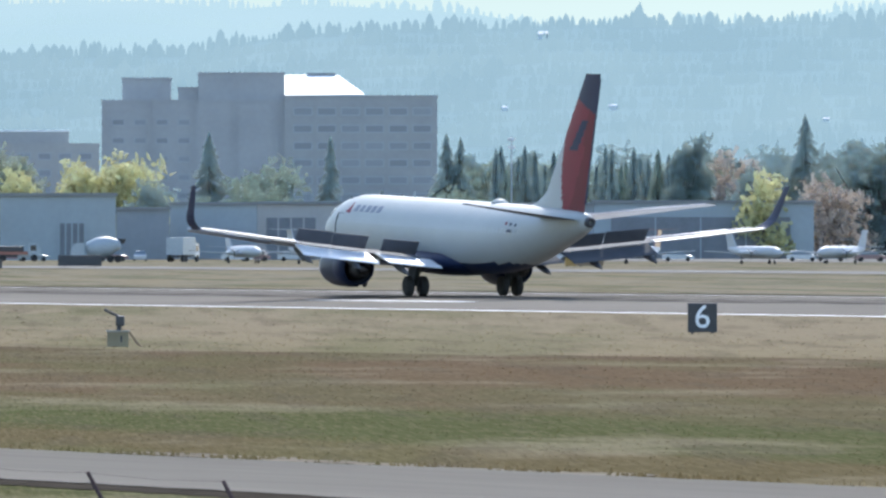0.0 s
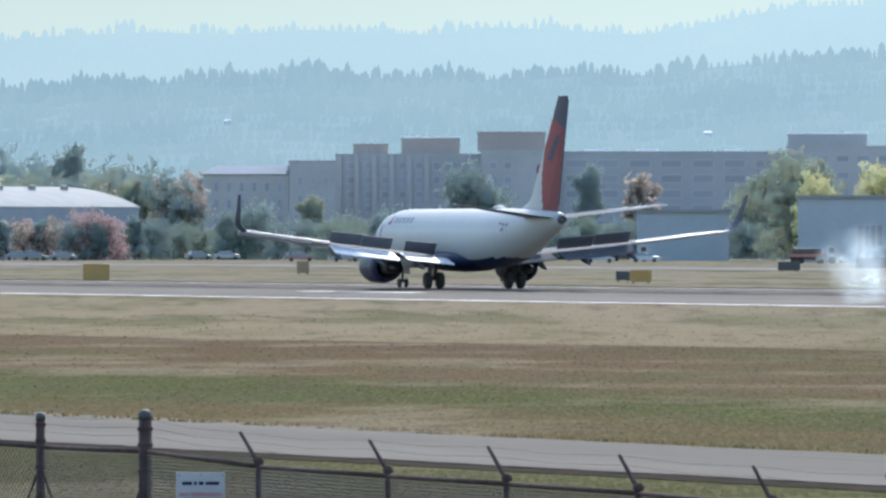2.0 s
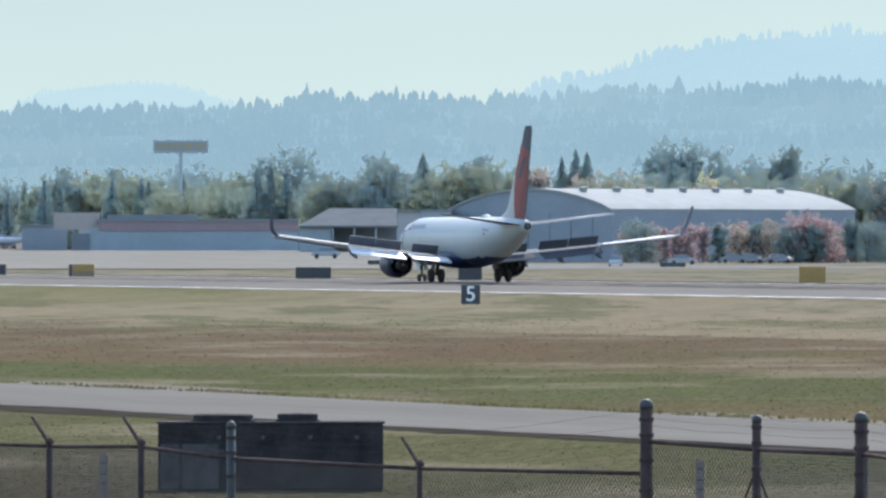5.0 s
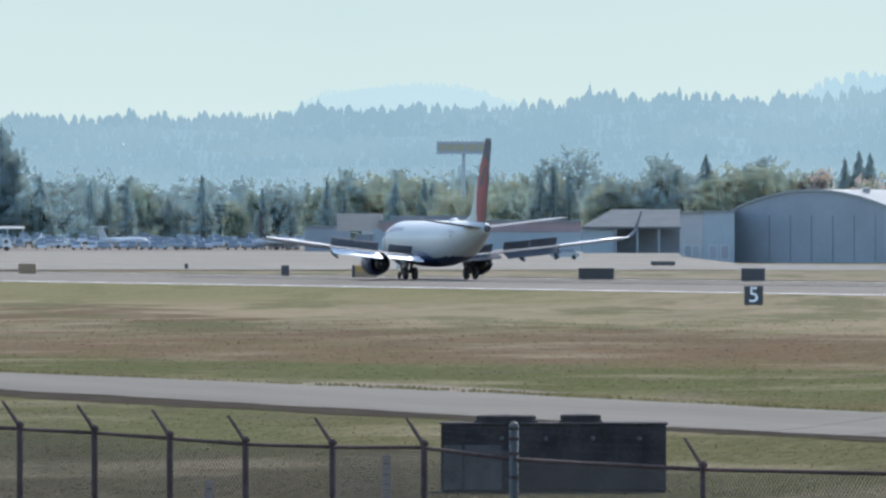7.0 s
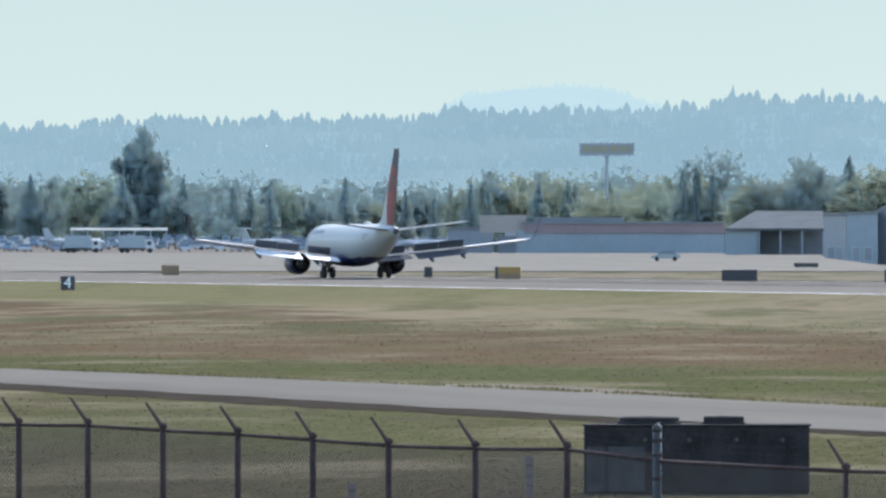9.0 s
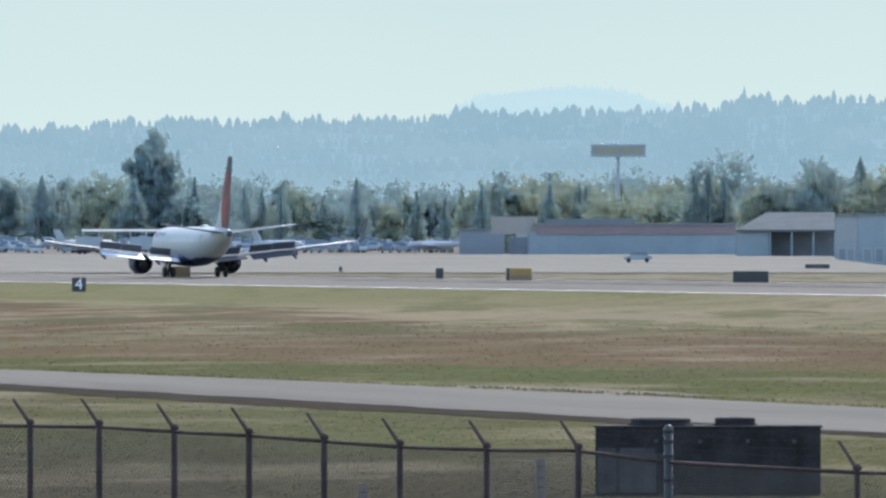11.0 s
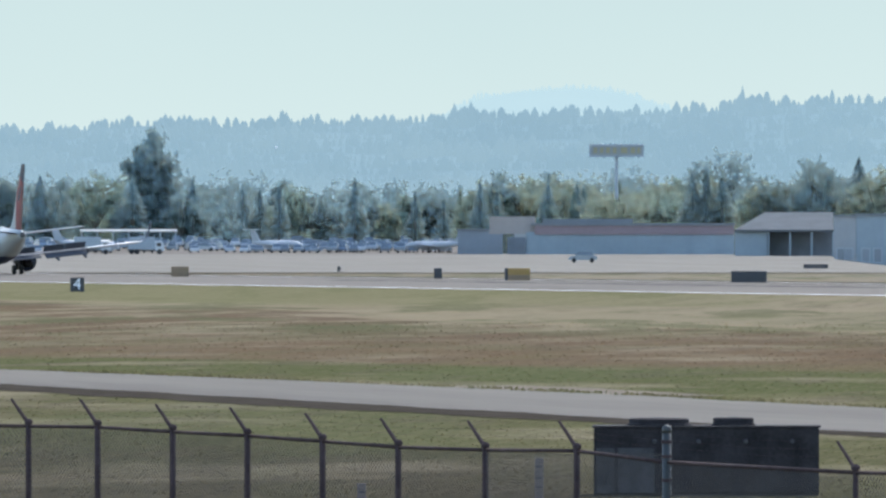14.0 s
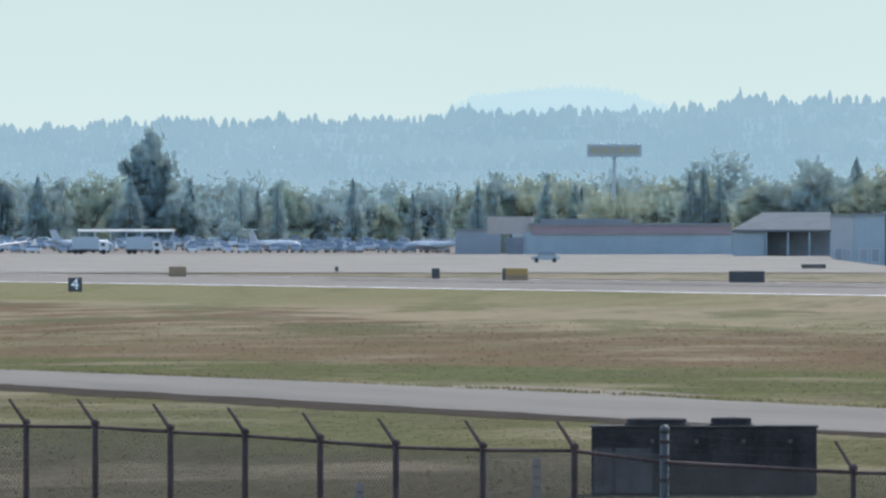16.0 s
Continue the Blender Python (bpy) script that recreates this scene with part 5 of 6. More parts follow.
def build_trees():
    rng = random.Random(7)
    # single trees: bearing, distance, top reading, form, leaf, width
    for row in ((370, 2000, 236, "spruce", "dark", 0.9), (585, 2000, 243, "fir", "dark", 0.8), (455, 2000, 285, "broad", "green", 1.0), (790, 1950, 240, "fir", "dark", 1.1), (815, 1950, 246, "fir", "dark", 1.0),
                (1215, 1950, 236, "tall", "dark", 0.9), (1240, 1980, 250, "fir", "dark", 0.9), (1425, 1900, 206, "spruce", "dark", 0.95), (1535, 1900, 262, "broad", "dark", 0.9), (1570, 1900, 252, "round", "dark", 1.0), (1660, 1900, 250, "broad", "green", 1.0),
                (1300, 2000, 268, "round", "rust", 0.9), (1330, 1900, 296, "round", "dark", 0.9), (1352, 1850, 305, "round", "yellow", 0.9), (1480, 1880, 312, "broad", "rust", 0.9), (985, 2050, 275, "tall", "olive", 1.0), (925, 2050, 290, "round", "green", 1.2),
                (140, 1900, 284, "round", "yellow", 0.85), (185, 1900, 277, "broad", "yellow", 0.75), (235, 1900, 280, "broad", "yellow", 0.75), (35, 1880, 300, "round", "yellow", 0.8), (5, 1890, 262, "round", "olive", 1.0), (262, 1880, 318, "round", "dark", 1.0),
                (-582, 2050, 281, "round", "dark", 0.85), (-550, 2050, 300, "broad", "dark", 0.7), (-277, 2040, 301, "tall", "rust", 1.1), (-77, 2040, 296, "tall", "green", 1.2), (13, 2060, 276, "tall", "olive", 1.2), (-60, 2030, 325, "broad", "olive", 1.0), (-862, 2030, 340, "tall", "olive", 1.2),
                (-977, 2000, 350, "broad", "dark", 1.0), (-1010, 2000, 372, "round", "dark", 1.0), (-372, 2040, 285, "tall", "dark", 0.8), (-690, 2040, 360, "broad", "dark", 1.0), (-780, 2040, 370, "broad", "dark", 1.0), (-1110, 2080, 300, "round", "dark", 1.0), (-1090, 2080, 330, "round", "rust", 1.0),
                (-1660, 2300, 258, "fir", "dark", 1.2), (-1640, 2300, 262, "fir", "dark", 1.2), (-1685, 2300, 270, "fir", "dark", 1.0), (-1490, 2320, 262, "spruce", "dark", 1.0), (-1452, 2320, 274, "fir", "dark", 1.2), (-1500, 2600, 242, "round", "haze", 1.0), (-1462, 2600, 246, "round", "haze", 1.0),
                (-1297, 2280, 252, "tall", "dark", 0.9), (-1278, 2280, 250, "fir", "dark", 1.2), (-1225, 2280, 278, "broad", "dark", 1.0), (-1400, 2290, 300, "broad", "yellow", 0.8), (-1425, 2290, 310, "round", "rust", 0.8), (-1350, 2290, 272, "round", "haze", 1.0),
                (-2000, 2350, 268, "round", "dark", 0.9), (-1930, 2350, 264, "spruce", "dark", 1.1), (-1855, 2350, 266, "tall", "dark", 1.2), (-1890, 2340, 284, "round", "olive", 1.2), (-1790, 2340, 282, "round", "olive", 1.0), (-1740, 2340, 286, "tall", "rust", 1.0),
                (-2224, 2380, 288, "fir", "dark", 1.2), (-2200, 2380, 283, "spire", "dark", 1.4), (-2172, 2380, 293, "fir", "dark", 1.3), (-2180, 2700, 255, "round", "haze", 1.0), (-1989, 2370, 268, "tall", "dark", 1.1), (-2060, 2370, 300, "broad", "dark", 0.8), (-2095, 2370, 308, "round", "olive", 1.0),
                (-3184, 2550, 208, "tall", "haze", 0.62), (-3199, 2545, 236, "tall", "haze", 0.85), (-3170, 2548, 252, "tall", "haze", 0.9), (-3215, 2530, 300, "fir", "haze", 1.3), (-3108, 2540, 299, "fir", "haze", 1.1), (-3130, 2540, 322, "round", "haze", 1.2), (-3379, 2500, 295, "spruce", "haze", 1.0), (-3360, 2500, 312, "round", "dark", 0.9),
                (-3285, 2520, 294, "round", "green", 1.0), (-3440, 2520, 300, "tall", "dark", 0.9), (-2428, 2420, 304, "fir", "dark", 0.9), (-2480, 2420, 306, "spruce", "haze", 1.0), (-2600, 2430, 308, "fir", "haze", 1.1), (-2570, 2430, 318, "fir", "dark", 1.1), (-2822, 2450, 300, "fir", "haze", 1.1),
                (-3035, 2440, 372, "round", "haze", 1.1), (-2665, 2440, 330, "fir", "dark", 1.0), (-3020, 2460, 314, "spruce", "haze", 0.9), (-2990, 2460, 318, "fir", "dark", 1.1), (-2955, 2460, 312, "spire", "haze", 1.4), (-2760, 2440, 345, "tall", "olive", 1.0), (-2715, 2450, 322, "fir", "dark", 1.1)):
        b, d, e, form, leaf, wide = row
        tree(b, d, e, form, leaf, rng, wide)
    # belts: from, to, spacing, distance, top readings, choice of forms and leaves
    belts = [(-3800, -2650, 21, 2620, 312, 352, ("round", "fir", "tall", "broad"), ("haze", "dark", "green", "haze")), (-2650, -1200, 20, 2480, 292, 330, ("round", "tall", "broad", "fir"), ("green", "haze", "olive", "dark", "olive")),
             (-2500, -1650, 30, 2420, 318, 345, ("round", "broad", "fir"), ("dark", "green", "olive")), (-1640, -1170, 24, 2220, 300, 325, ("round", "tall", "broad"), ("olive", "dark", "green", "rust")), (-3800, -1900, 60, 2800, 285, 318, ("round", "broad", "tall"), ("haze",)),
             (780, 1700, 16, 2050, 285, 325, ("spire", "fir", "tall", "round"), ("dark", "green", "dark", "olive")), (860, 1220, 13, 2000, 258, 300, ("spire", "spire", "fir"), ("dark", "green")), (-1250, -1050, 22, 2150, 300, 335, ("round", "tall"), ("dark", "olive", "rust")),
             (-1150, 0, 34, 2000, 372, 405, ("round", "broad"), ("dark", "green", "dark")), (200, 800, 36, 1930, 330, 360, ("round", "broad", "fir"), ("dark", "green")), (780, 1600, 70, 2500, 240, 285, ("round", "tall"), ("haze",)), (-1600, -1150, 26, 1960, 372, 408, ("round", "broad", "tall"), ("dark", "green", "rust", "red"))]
    for b0, b1, gap, d, e0, e1, forms, leaves in belts:
        b = b0
        while b < b1:
            b += gap * rng.uniform(0.6, 1.5)
            tree(b, d + rng.uniform(-25, 25), rng.uniform(e0, e1), rng.choice(forms), rng.choice(leaves), rng, rng.uniform(0.85, 1.25))
    for b, e, leaf in ((-1240, 366, "red"), (-1225, 372, "red"), (-1262, 380, "red"), (-1370, 384, "rust"), (-1330, 392, "rust")):
        tree(b, 1950, e, "broad", leaf, rng, 1.0)


build_trees()
# ---------------------------------------------------------------- fence, box and signs nearby
WIRE = mat("fence_wire", (0.075, 0.06, 0.05), 0.7, metal=0.1, var=0.2)
SIGNWHITE = mat("enamel_white", (0.33, 0.33, 0.34), 0.6, var=0.08)
REDTEXT = mat("red_lettering", (0.4, 0.05, 0.05), 0.6, var=0.1)
BINMETAL = mat("mottled_black_steel", (0.037, 0.033, 0.034), 0.85, spec=0.04, var=0.5, scale=1.6, bump=0.2)
BINGREY = mat("lighter_grey_steel", (0.07, 0.066, 0.068), 0.85, spec=0.08, var=0.5, scale=2.5, bump=0.2)
# bearing, distance, rail height, kind of post
POSTS = [(-3640, 163, 0.895, "line"), (-3521, 161, 0.905, "line"), (-3399, 160, 0.905, "line"), (-3277, 158.5, 0.915, "line"), (-3144, 157, 0.875, "line"), (-3012, 155, 0.855, "line"), (-2879, 153.5, 0.805, "line"), (-2745, 152, 0.755, "line"),
         (-2591, 150, 0.755, "line"), (-2429, 147, 0.795, "line"), (-2270, 145, 0.69, "corner"), (-1936, 140, 0.66, "line"), (-1535, 136, 1.05, "gate"), (-1340, 134, 0.99, "gate_slim"), (-1155, 131, 0.99, "gate"),
         (-954, 127, 0.9, "line"), (-725, 122, 0.9, "line"), (-515, 118, 0.9, "line"), (-282, 114, 0.89, "line"), (-45, 110, 0.86, "line"), (190, 107, 0.84, "line"), (430, 104, 0.82, "line")]


def chain_link(bm, p, q, z0p, z1p, z0q, z1q, gap=0.075):
    """Diagonal wires woven between two posts."""
    p, q = Vector((*p, 0)), Vector((*q, 0))
    along = (q - p).normalized()
    span = (q - p).length
    nrm = Vector((-along.y, along.x, 0))
    high = z1p - z0p
    verts, faces = [], []
    n = int((span + high) / gap)
    for way in (1, -1):
        for i in range(n):
            s0 = i * gap - high
            a, b = max(0.0, s0), min(span, s0 + high)
            if b - a < 0.05:
                continue
            pts = []
            for s in (a, b):
                h = s - s0 if way > 0 else high - (s - s0)
                k = s / span
                base = z0p + (z0q - z0p) * k
                pts.append(p + along * s + Vector((0, 0, base + h)) + nrm * 0.004 * way)
            d = (pts[1] - pts[0]).normalized()
            u = d.cross(nrm) * 0.0044
            w = nrm * 0.0044
            o = len(verts)
            for c in pts:
                verts += [c + u, c - u * 0.5 + w, c - u * 0.5 - w]
            for k in range(3):
                j = (k + 1) % 3
                faces.append((o + k, o + j, o + 3 + j, o + 3 + k))
    vs = [bm.verts.new(v) for v in verts]
    for f in faces:
        bm.faces.new([vs[i] for i in f])


def build_fence():
    fence = thing("chain_link_fence", "galvanised chain-link airfield fence with slanted barbed-wire arms", "fence")
    tops = []
    for b, d, z, kind in POSTS:
        x, y = spot(b, d)
        u = Vector(spot(b - 100, d + 1)) - Vector((x, y))
        u.normalize()
        if kind == "line":
            post = part("post", tubed((x, y, NEAR - 0.1), (x, y, z + 0.02), 0.042 if b < -1950 else 0.034, None, 10), RUSTY, fence, smooth=True)
            tip = (x + u.x * 0.38, y + u.y * 0.38, z + 0.33)
            part("barb_arm", tubed((x, y, z), tip, 0.03 if b < -1950 else 0.024, 0.018, 6), RUSTY, post, "slanted barbed-wire arm")
            part("post_cap", lathe(bmesh.new(), ((0, 0.055), (0.04, 0.055), (0.07, 0.03)), (x, y, z), (0, 0, 1), 10), RUSTY, post)
            tops.append((Vector((x, y, z)), Vector(tip)))
        else:
            high = {"gate": 0.48, "gate_slim": 0.31, "corner": 0.5}[kind]
            top = level(d, {-1535: 697, -1340: 725, -1155: 720, -2270: 736}[b])
            r = {"gate": 0.072, "gate_slim": 0.05, "corner": 0.055}[kind]
            post = part("gate_post" if kind != "corner" else "corner_post", tubed((x, y, NEAR - 0.1), (x, y, top - r * 0.6), r, None, 14), RUSTY if kind != "corner" else STEEL, fence, "thick weathered steel post", smooth=True)
            part("dome_cap", lathe(bmesh.new(), ((-0.05, r * 1.12), (0.0, r * 1.12), (r * 0.5, r * 0.9), (r * 0.8, r * 0.5), (r * 0.9, 0.005)), (x, y, top - r * 0.9), (0, 0, 1), 14), STEEL, post, "pale dome cap", smooth=True)
            for zz in (z + 0.04, z + 0.22, z - 0.25, z - 0.6):
                if zz < top - 0.12:
                    part("band", lathe(bmesh.new(), ((-0.02, r * 1.0), (-0.02, r * 1.18), (0.02, r * 1.18), (0.02, r * 1.0)), (x, y, zz), (0, 0, 1), 12), RUSTY, post)
            tops.append((Vector((x, y, z)), Vector((x, y, min(top - 0.05, z + 0.33)))))
    for (p, ptip), (q, qtip) in zip(tops, tops[1:]):
        if q.z - p.z > 0.25:      # the lower fence meets the gate post below its rail
            q = Vector((q.x, q.y, 0.68))
        part("top_rail", tubed(p - Vector((0, 0, 0.03)), q - Vector((0, 0, 0.03)), 0.024, None, 8), RUSTY, fence, smooth=True)
        for k in (0.45, 0.72, 1.0):
            a, c = p.lerp(ptip, k), q.lerp(qtip, k)
            mid = (a + c) / 2 - Vector((0, 0, 0.02 * (q - p).length / 3))
            bm = bmesh.new()
            tube(bm, a, mid, 0.0016, None, 4)
            tube(bm, mid, c, 0.0016, None, 4)
            part("barbed_wire", bm, RUSTY, fence, "thin sagging barbed wire")
        bm = bmesh.new()
        chain_link(bm, (p.x, p.y), (q.x, q.y), NEAR, p.z - 0.03, NEAR, q.z - 0.03)
        part("chain_link", bm, WIRE, fence, "woven wire mesh", kind="stuff")
    # braces beside the gate posts
    for a, b in ((13, 12), (13, 14)):
        p, q = tops[a][0], tops[b][0]
        k = p.lerp(q, 0.45)
        part("brace", tubed((p.x, p.y, p.z - 0.25), (k.x, k.y, NEAR + 0.5), 0.016, None, 6), RUSTY, fence)
    p, q = tops[14][0], tops[13][0]
    k = p.lerp(q, 0.5)
    part("brace", tubed((p.x, p.y, p.z - 0.35), (k.x, k.y, NEAR + 0.5), 0.016, None, 6), RUSTY, fence)


def letters(text, size, material, parent, m, name="lettering", label=""):
    cu = bpy.data.curves.new(name, "FONT")
    cu.body, cu.size, cu.extrude = text, size, 0.004
    cu.align_x, cu.align_y = "CENTER", "CENTER"
    tmp = bpy.data.objects.new(name, cu)
    me = bpy.data.meshes.new_from_object(tmp)
    bpy.data.objects.remove(tmp)
    me.materials.clear()
    me.materials.append(material)
    ob = new(name, me)
    ob.parent = parent
    ob.matrix_local = m
    return tagged(ob, label)


def build_fence_sign():
    d = 127.6
    sign = thing("warning_sign", "white metal warning sign with red lettering on the fence", "sign", m=stand(-1057, d, level(d, 950), 4))
    w, z1 = at(d, 86) / 2, at(d, 950 - 832)
    part("plate", boxed(-w, w, -0.01, 0.01, 0, z1, bevel=0.004), SIGNWHITE, sign, "white enamel plate")
    for k, (a, b) in enumerate(((0.12, 0.32), (0.36, 0.42), (0.46, 0.56), (0.6, 0.88))):
        part("lettering_bar", boxed(-w + 2 * w * a, -w + 2 * w * b, -0.016, -0.011, z1 - 0.135, z1 - 0.1), NAVY, sign)
    letters("NO TRESPASSING", 0.058, REDTEXT, sign, pose(0, -0.014, z1 - 0.24, 90), label="red warning words")
    for sx_ in (-w + 0.03, 0, w - 0.03):
        part("bolt", lathe(bmesh.new(), ((0, 0.008), (0.008, 0.008), (0.01, 0.004)), (sx_, -0.01, z1 - 0.03), (0, -1, 0), 8), DARKMETAL, sign)


def build_bin():
    d = 214
    bin_ = thing("steel_tank_box", "black steel box with two round lids on the grass", "container", m=stand(-2200, d, NEAR))
    w, h = at(d, 399) / 2, level(d, 741) - NEAR
    part("body", boxed(-w, w, 0, 1.7, 0.03, h, bevel=0.03), BINMETAL, bin_, "black steel body")
    part("rim", boxed(-w - 0.03, w + 0.03, -0.03, 1.73, h, h + 0.03), BINMETAL, bin_)
    for b, r, t in ((-2284, 0.56, 0.11), (-2152, 0.38, 0.12)):
        x = at(d, b + 2200)
        lid = part("lid", lathe(bmesh.new(), ((0, r * 1.05), (0.03, r * 1.05), (0.04, r * 0.96), (t, r * 0.97), (t + 0.02, r * 0.9), (t + 0.025, 0.05)), (x, 0.75, h + 0.03), (0, 0, 1), 30), BINMETAL, bin_, "round black lid", smooth=False)
        part("lid_handle", tubed((x - 0.1, 0.75, h + t + 0.05), (x + 0.1, 0.75, h + t + 0.05), 0.012, None, 6), DARKMETAL, lid)
    for b in (-2292, -2214, -2130, -2048):
        x = at(d, b + 2200)
        part("fitting", lathe(bmesh.new(), ((0, 0.045), (0.03, 0.045), (0.05, 0.03)), (x, 0, h - 0.25), (0, -1, 0), 10), BINGREY, bin_, "pale round wall fitting")
    for k in range(5):
        x = -w + (k + 0.5) * 2 * w / 5
        part("rib", boxed(x - 0.03, x + 0.03, -0.028, -0.001, 0.05, h - 0.02), BINMETAL, bin_)
    # paler patch added for the fence mesh veiling this end of the box
    part("mesh_veil_panel", boxed(-w + 0.05, -w + 1.1, -0.008, -0.002, 0.05, h * 0.7), BINGREY, bin_, "lighter grey patch where the fence mesh pales the box")
    part("skid", boxed(-w, w, 0.1, 0.25, 0, 0.03), DARKMETAL, bin_)
    part("skid", boxed(-w, w, 1.4, 1.55, 0, 0.03), DARKMETAL, bin_)
    for b, e in ((-2496, 795), (-1440, 806), (-2810, 840)):
        dd = 190
        p = thing("marker_post", "pale flat plastic marker post standing in grass", "post", "marker posts", m=stand(b, dd, NEAR))
        h = level(dd, e) - NEAR
        part("blade", boxed(-0.07, 0.07, -0.012, 0.012, 0, h, bevel=0.005), mat("faded_marker", (0.19, 0.145, 0.13), 0.7), p)
        for z in (h - 0.12, h - 0.3, h - 0.45):
            part("band", boxed(-0.045, 0.045, -0.016, -0.0125, z - 0.03, z), DARKMETAL, p)


def build_runway_signs():
    for b, digit in ((1243, "6"), (-1846, "5"), (-3313, "4")):
        d = 210.7 / math.sin(angle(b))
        g = ground_height(210.7)
        s = thing("distance_sign", f"black runway distance sign with a white number {digit}", "sign", "runway distance signs", m=stand(b, d, g))
        w = 0.66
        part("panel", boxed(-w, w, -0.16, 0.16, 0.08, 1.36, bevel=0.03), BLACK, s, "black sign face")
        part("edge_frame", boxed(-w - 0.02, w + 0.02, -0.13, 0.13, 1.36, 1.39), DARKMETAL, s)
        for x in (-0.45, 0.45):
            part("foot", boxed(x - 0.05, x + 0.05, -0.08, 0.08, -0.08, 0.08), DARKMETAL, s)
        letters(digit, 1.5, mat("sign_white", (0.75, 0.76, 0.78), 0.5), s, pose(0, -0.17, 0.73, 90), "numeral", "white numeral")
    # panels along the far runway edge: bearing span, top and foot reading, colours
    for b0, b1, e0, e1, m, m2, label in ((-3147, -3116, 456, 476, BROWN, None, "brown runway guidance panel"), (-2682, -2668, 459, 479, BLACK, None, "dark runway guidance panel"), (-2557, -2512, 459, 482, YELLOW, BLACK, "yellow and black taxiway direction panel"),
                                         (-2156, -2093, 464, 486, BLACK, None, "wide black runway guidance panel"), (-1868, -1826, 464, 489, BLACK, None, "dark runway guidance panel"), (-1265, -1218, 463, 494, YELLOW, None, "yellow taxiway direction panel"), (-527, -495, 473, 498, BLACK, None, "dark runway guidance panel"),
                                         (-322, -297.5, 476, 496, BLACK, None, "dark runway guidance panel"), (-297, -259, 474, 499, YELLOW, None, "yellow taxiway direction panel"), (-35, 4, 459, 478, BLACK, None, "dark runway guidance panel"), (-887, -865, 458, 483, BROWN, None, "small brown guidance panel"),
                                         (103, 180, 452, 474, BLACK, None, "wide black runway guidance panel"), (1000, 1020, 455, 474, YELLOW, None, "yellow taxiway direction panel"), (1020.5, 1068, 452, 474, BROWN, None, "brown runway guidance panel"), (725, 745, 458, 472, BLACK, None, "small dark guidance panel"), (875, 915, 460, 473, BLACK, None, "dark runway guidance panel"),
                                         (-2853, -2847, 456, 466, BLACK, None, "small dark edge marker"), (-1511, -1466, 456, 466, BLACK, None, "low dark barrier on the grass"), (-2028, -1985, 452, 461, BLACK, None, "low dark barrier on the grass"),):
        c = (b0 + b1) / 2
        d = min(1900, (EYE + 0.13) * STEP / (e1 - 420))
        if c < -1900 and d > 1500:      # up on the climbing apron
            d = 6.847 / ((e1 - 420) / STEP + 0.002365)
        g = lot(c, d)
        s = thing("guidance_panel", label, "sign", "guidance panels by the runway", m=stand(c, d, g))
        w, z1 = at(d, b1 - b0) / 2, level(d, e0) - g
        if m2:
            part("panel", boxed(-w, -w * 0.75, -0.15, 0.15, 0.12, z1, bevel=0.02), m2, s)
            part("panel", boxed(-w * 0.74, w, -0.15, 0.15, z1 * 0.5, z1, bevel=0.02), m, s)
            part("panel", boxed(-w * 0.74, w, -0.15, 0.15, 0.12, z1 * 0.49, bevel=0.02), BROWN, s)
        else:
            part("panel", boxed(-w, w, -0.15, 0.15, 0.12, z1, bevel=0.02), m, s)
        for x in (-w * 0.7, w * 0.7):
            part("foot", boxed(x - 0.05, x + 0.05, -0.06, 0.06, -0.05, 0.12), DARKMETAL, s)


def build_instrument():
    d = 487
    s = thing("field_instrument", "tilted dark tube on a pale concrete block", "instrument", m=stand(209, d, NEAR))
    part("block", boxed(-0.45, 0.43, -0.35, 0.35, -0.05, 0.62, bevel=0.03), mat("pale_concrete", (0.24, 0.2, 0.13), 0.9, var=0.15, scale=1.5, bump=0.2), s, "pale concrete block")
    part("slab", boxed(-0.5, 0.48, -0.4, 0.4, 0.62, 0.68), mat("pale_slab", (0.26, 0.25, 0.22), 0.9), s)
    part("slot", boxed(0.1, 0.17, -0.36, -0.34, 0.2, 0.46), BLACK, s)
    part("yoke", tubed((0.05, 0, 0.68), (0.05, 0, 0.95), 0.09, 0.12, 10), DARKMETAL, s)
    head = part("head", boxed(-0.1, 0.27, -0.16, 0.16, 0.85, 1.28, bevel=0.06), DARKMETAL, s, "dark instrument head")
    part("tube", tubed((0.08, 0, 1.22), (-0.5, 0, 1.5), 0.06, 0.055, 12), DARKMETAL, head, "tilted dark tube")
    part("hood", tubed((-0.5, 0, 1.5), (-0.56, 0, 1.53), 0.075, None, 12), BLACK, head)
    part("sloping_piece", loft(bmesh.new(), [[(0.43, -0.1, 0.6), (0.43, 0.1, 0.6), (0.5, 0.1, 0.62), (0.5, -0.1, 0.62)], [(0.72, -0.1, 0.15), (0.72, 0.1, 0.15), (0.82, 0.1, 0.17), (0.82, -0.1, 0.17)], [(0.9, -0.1, 0), (0.9, 0.1, 0), (1.0, 0.1, 0), (1.0, -0.1, 0)]]), BROWN, s, "brown sloping piece beside the block")


build_fence()
build_fence_sign()
build_bin()
build_runway_signs()
build_instrument()


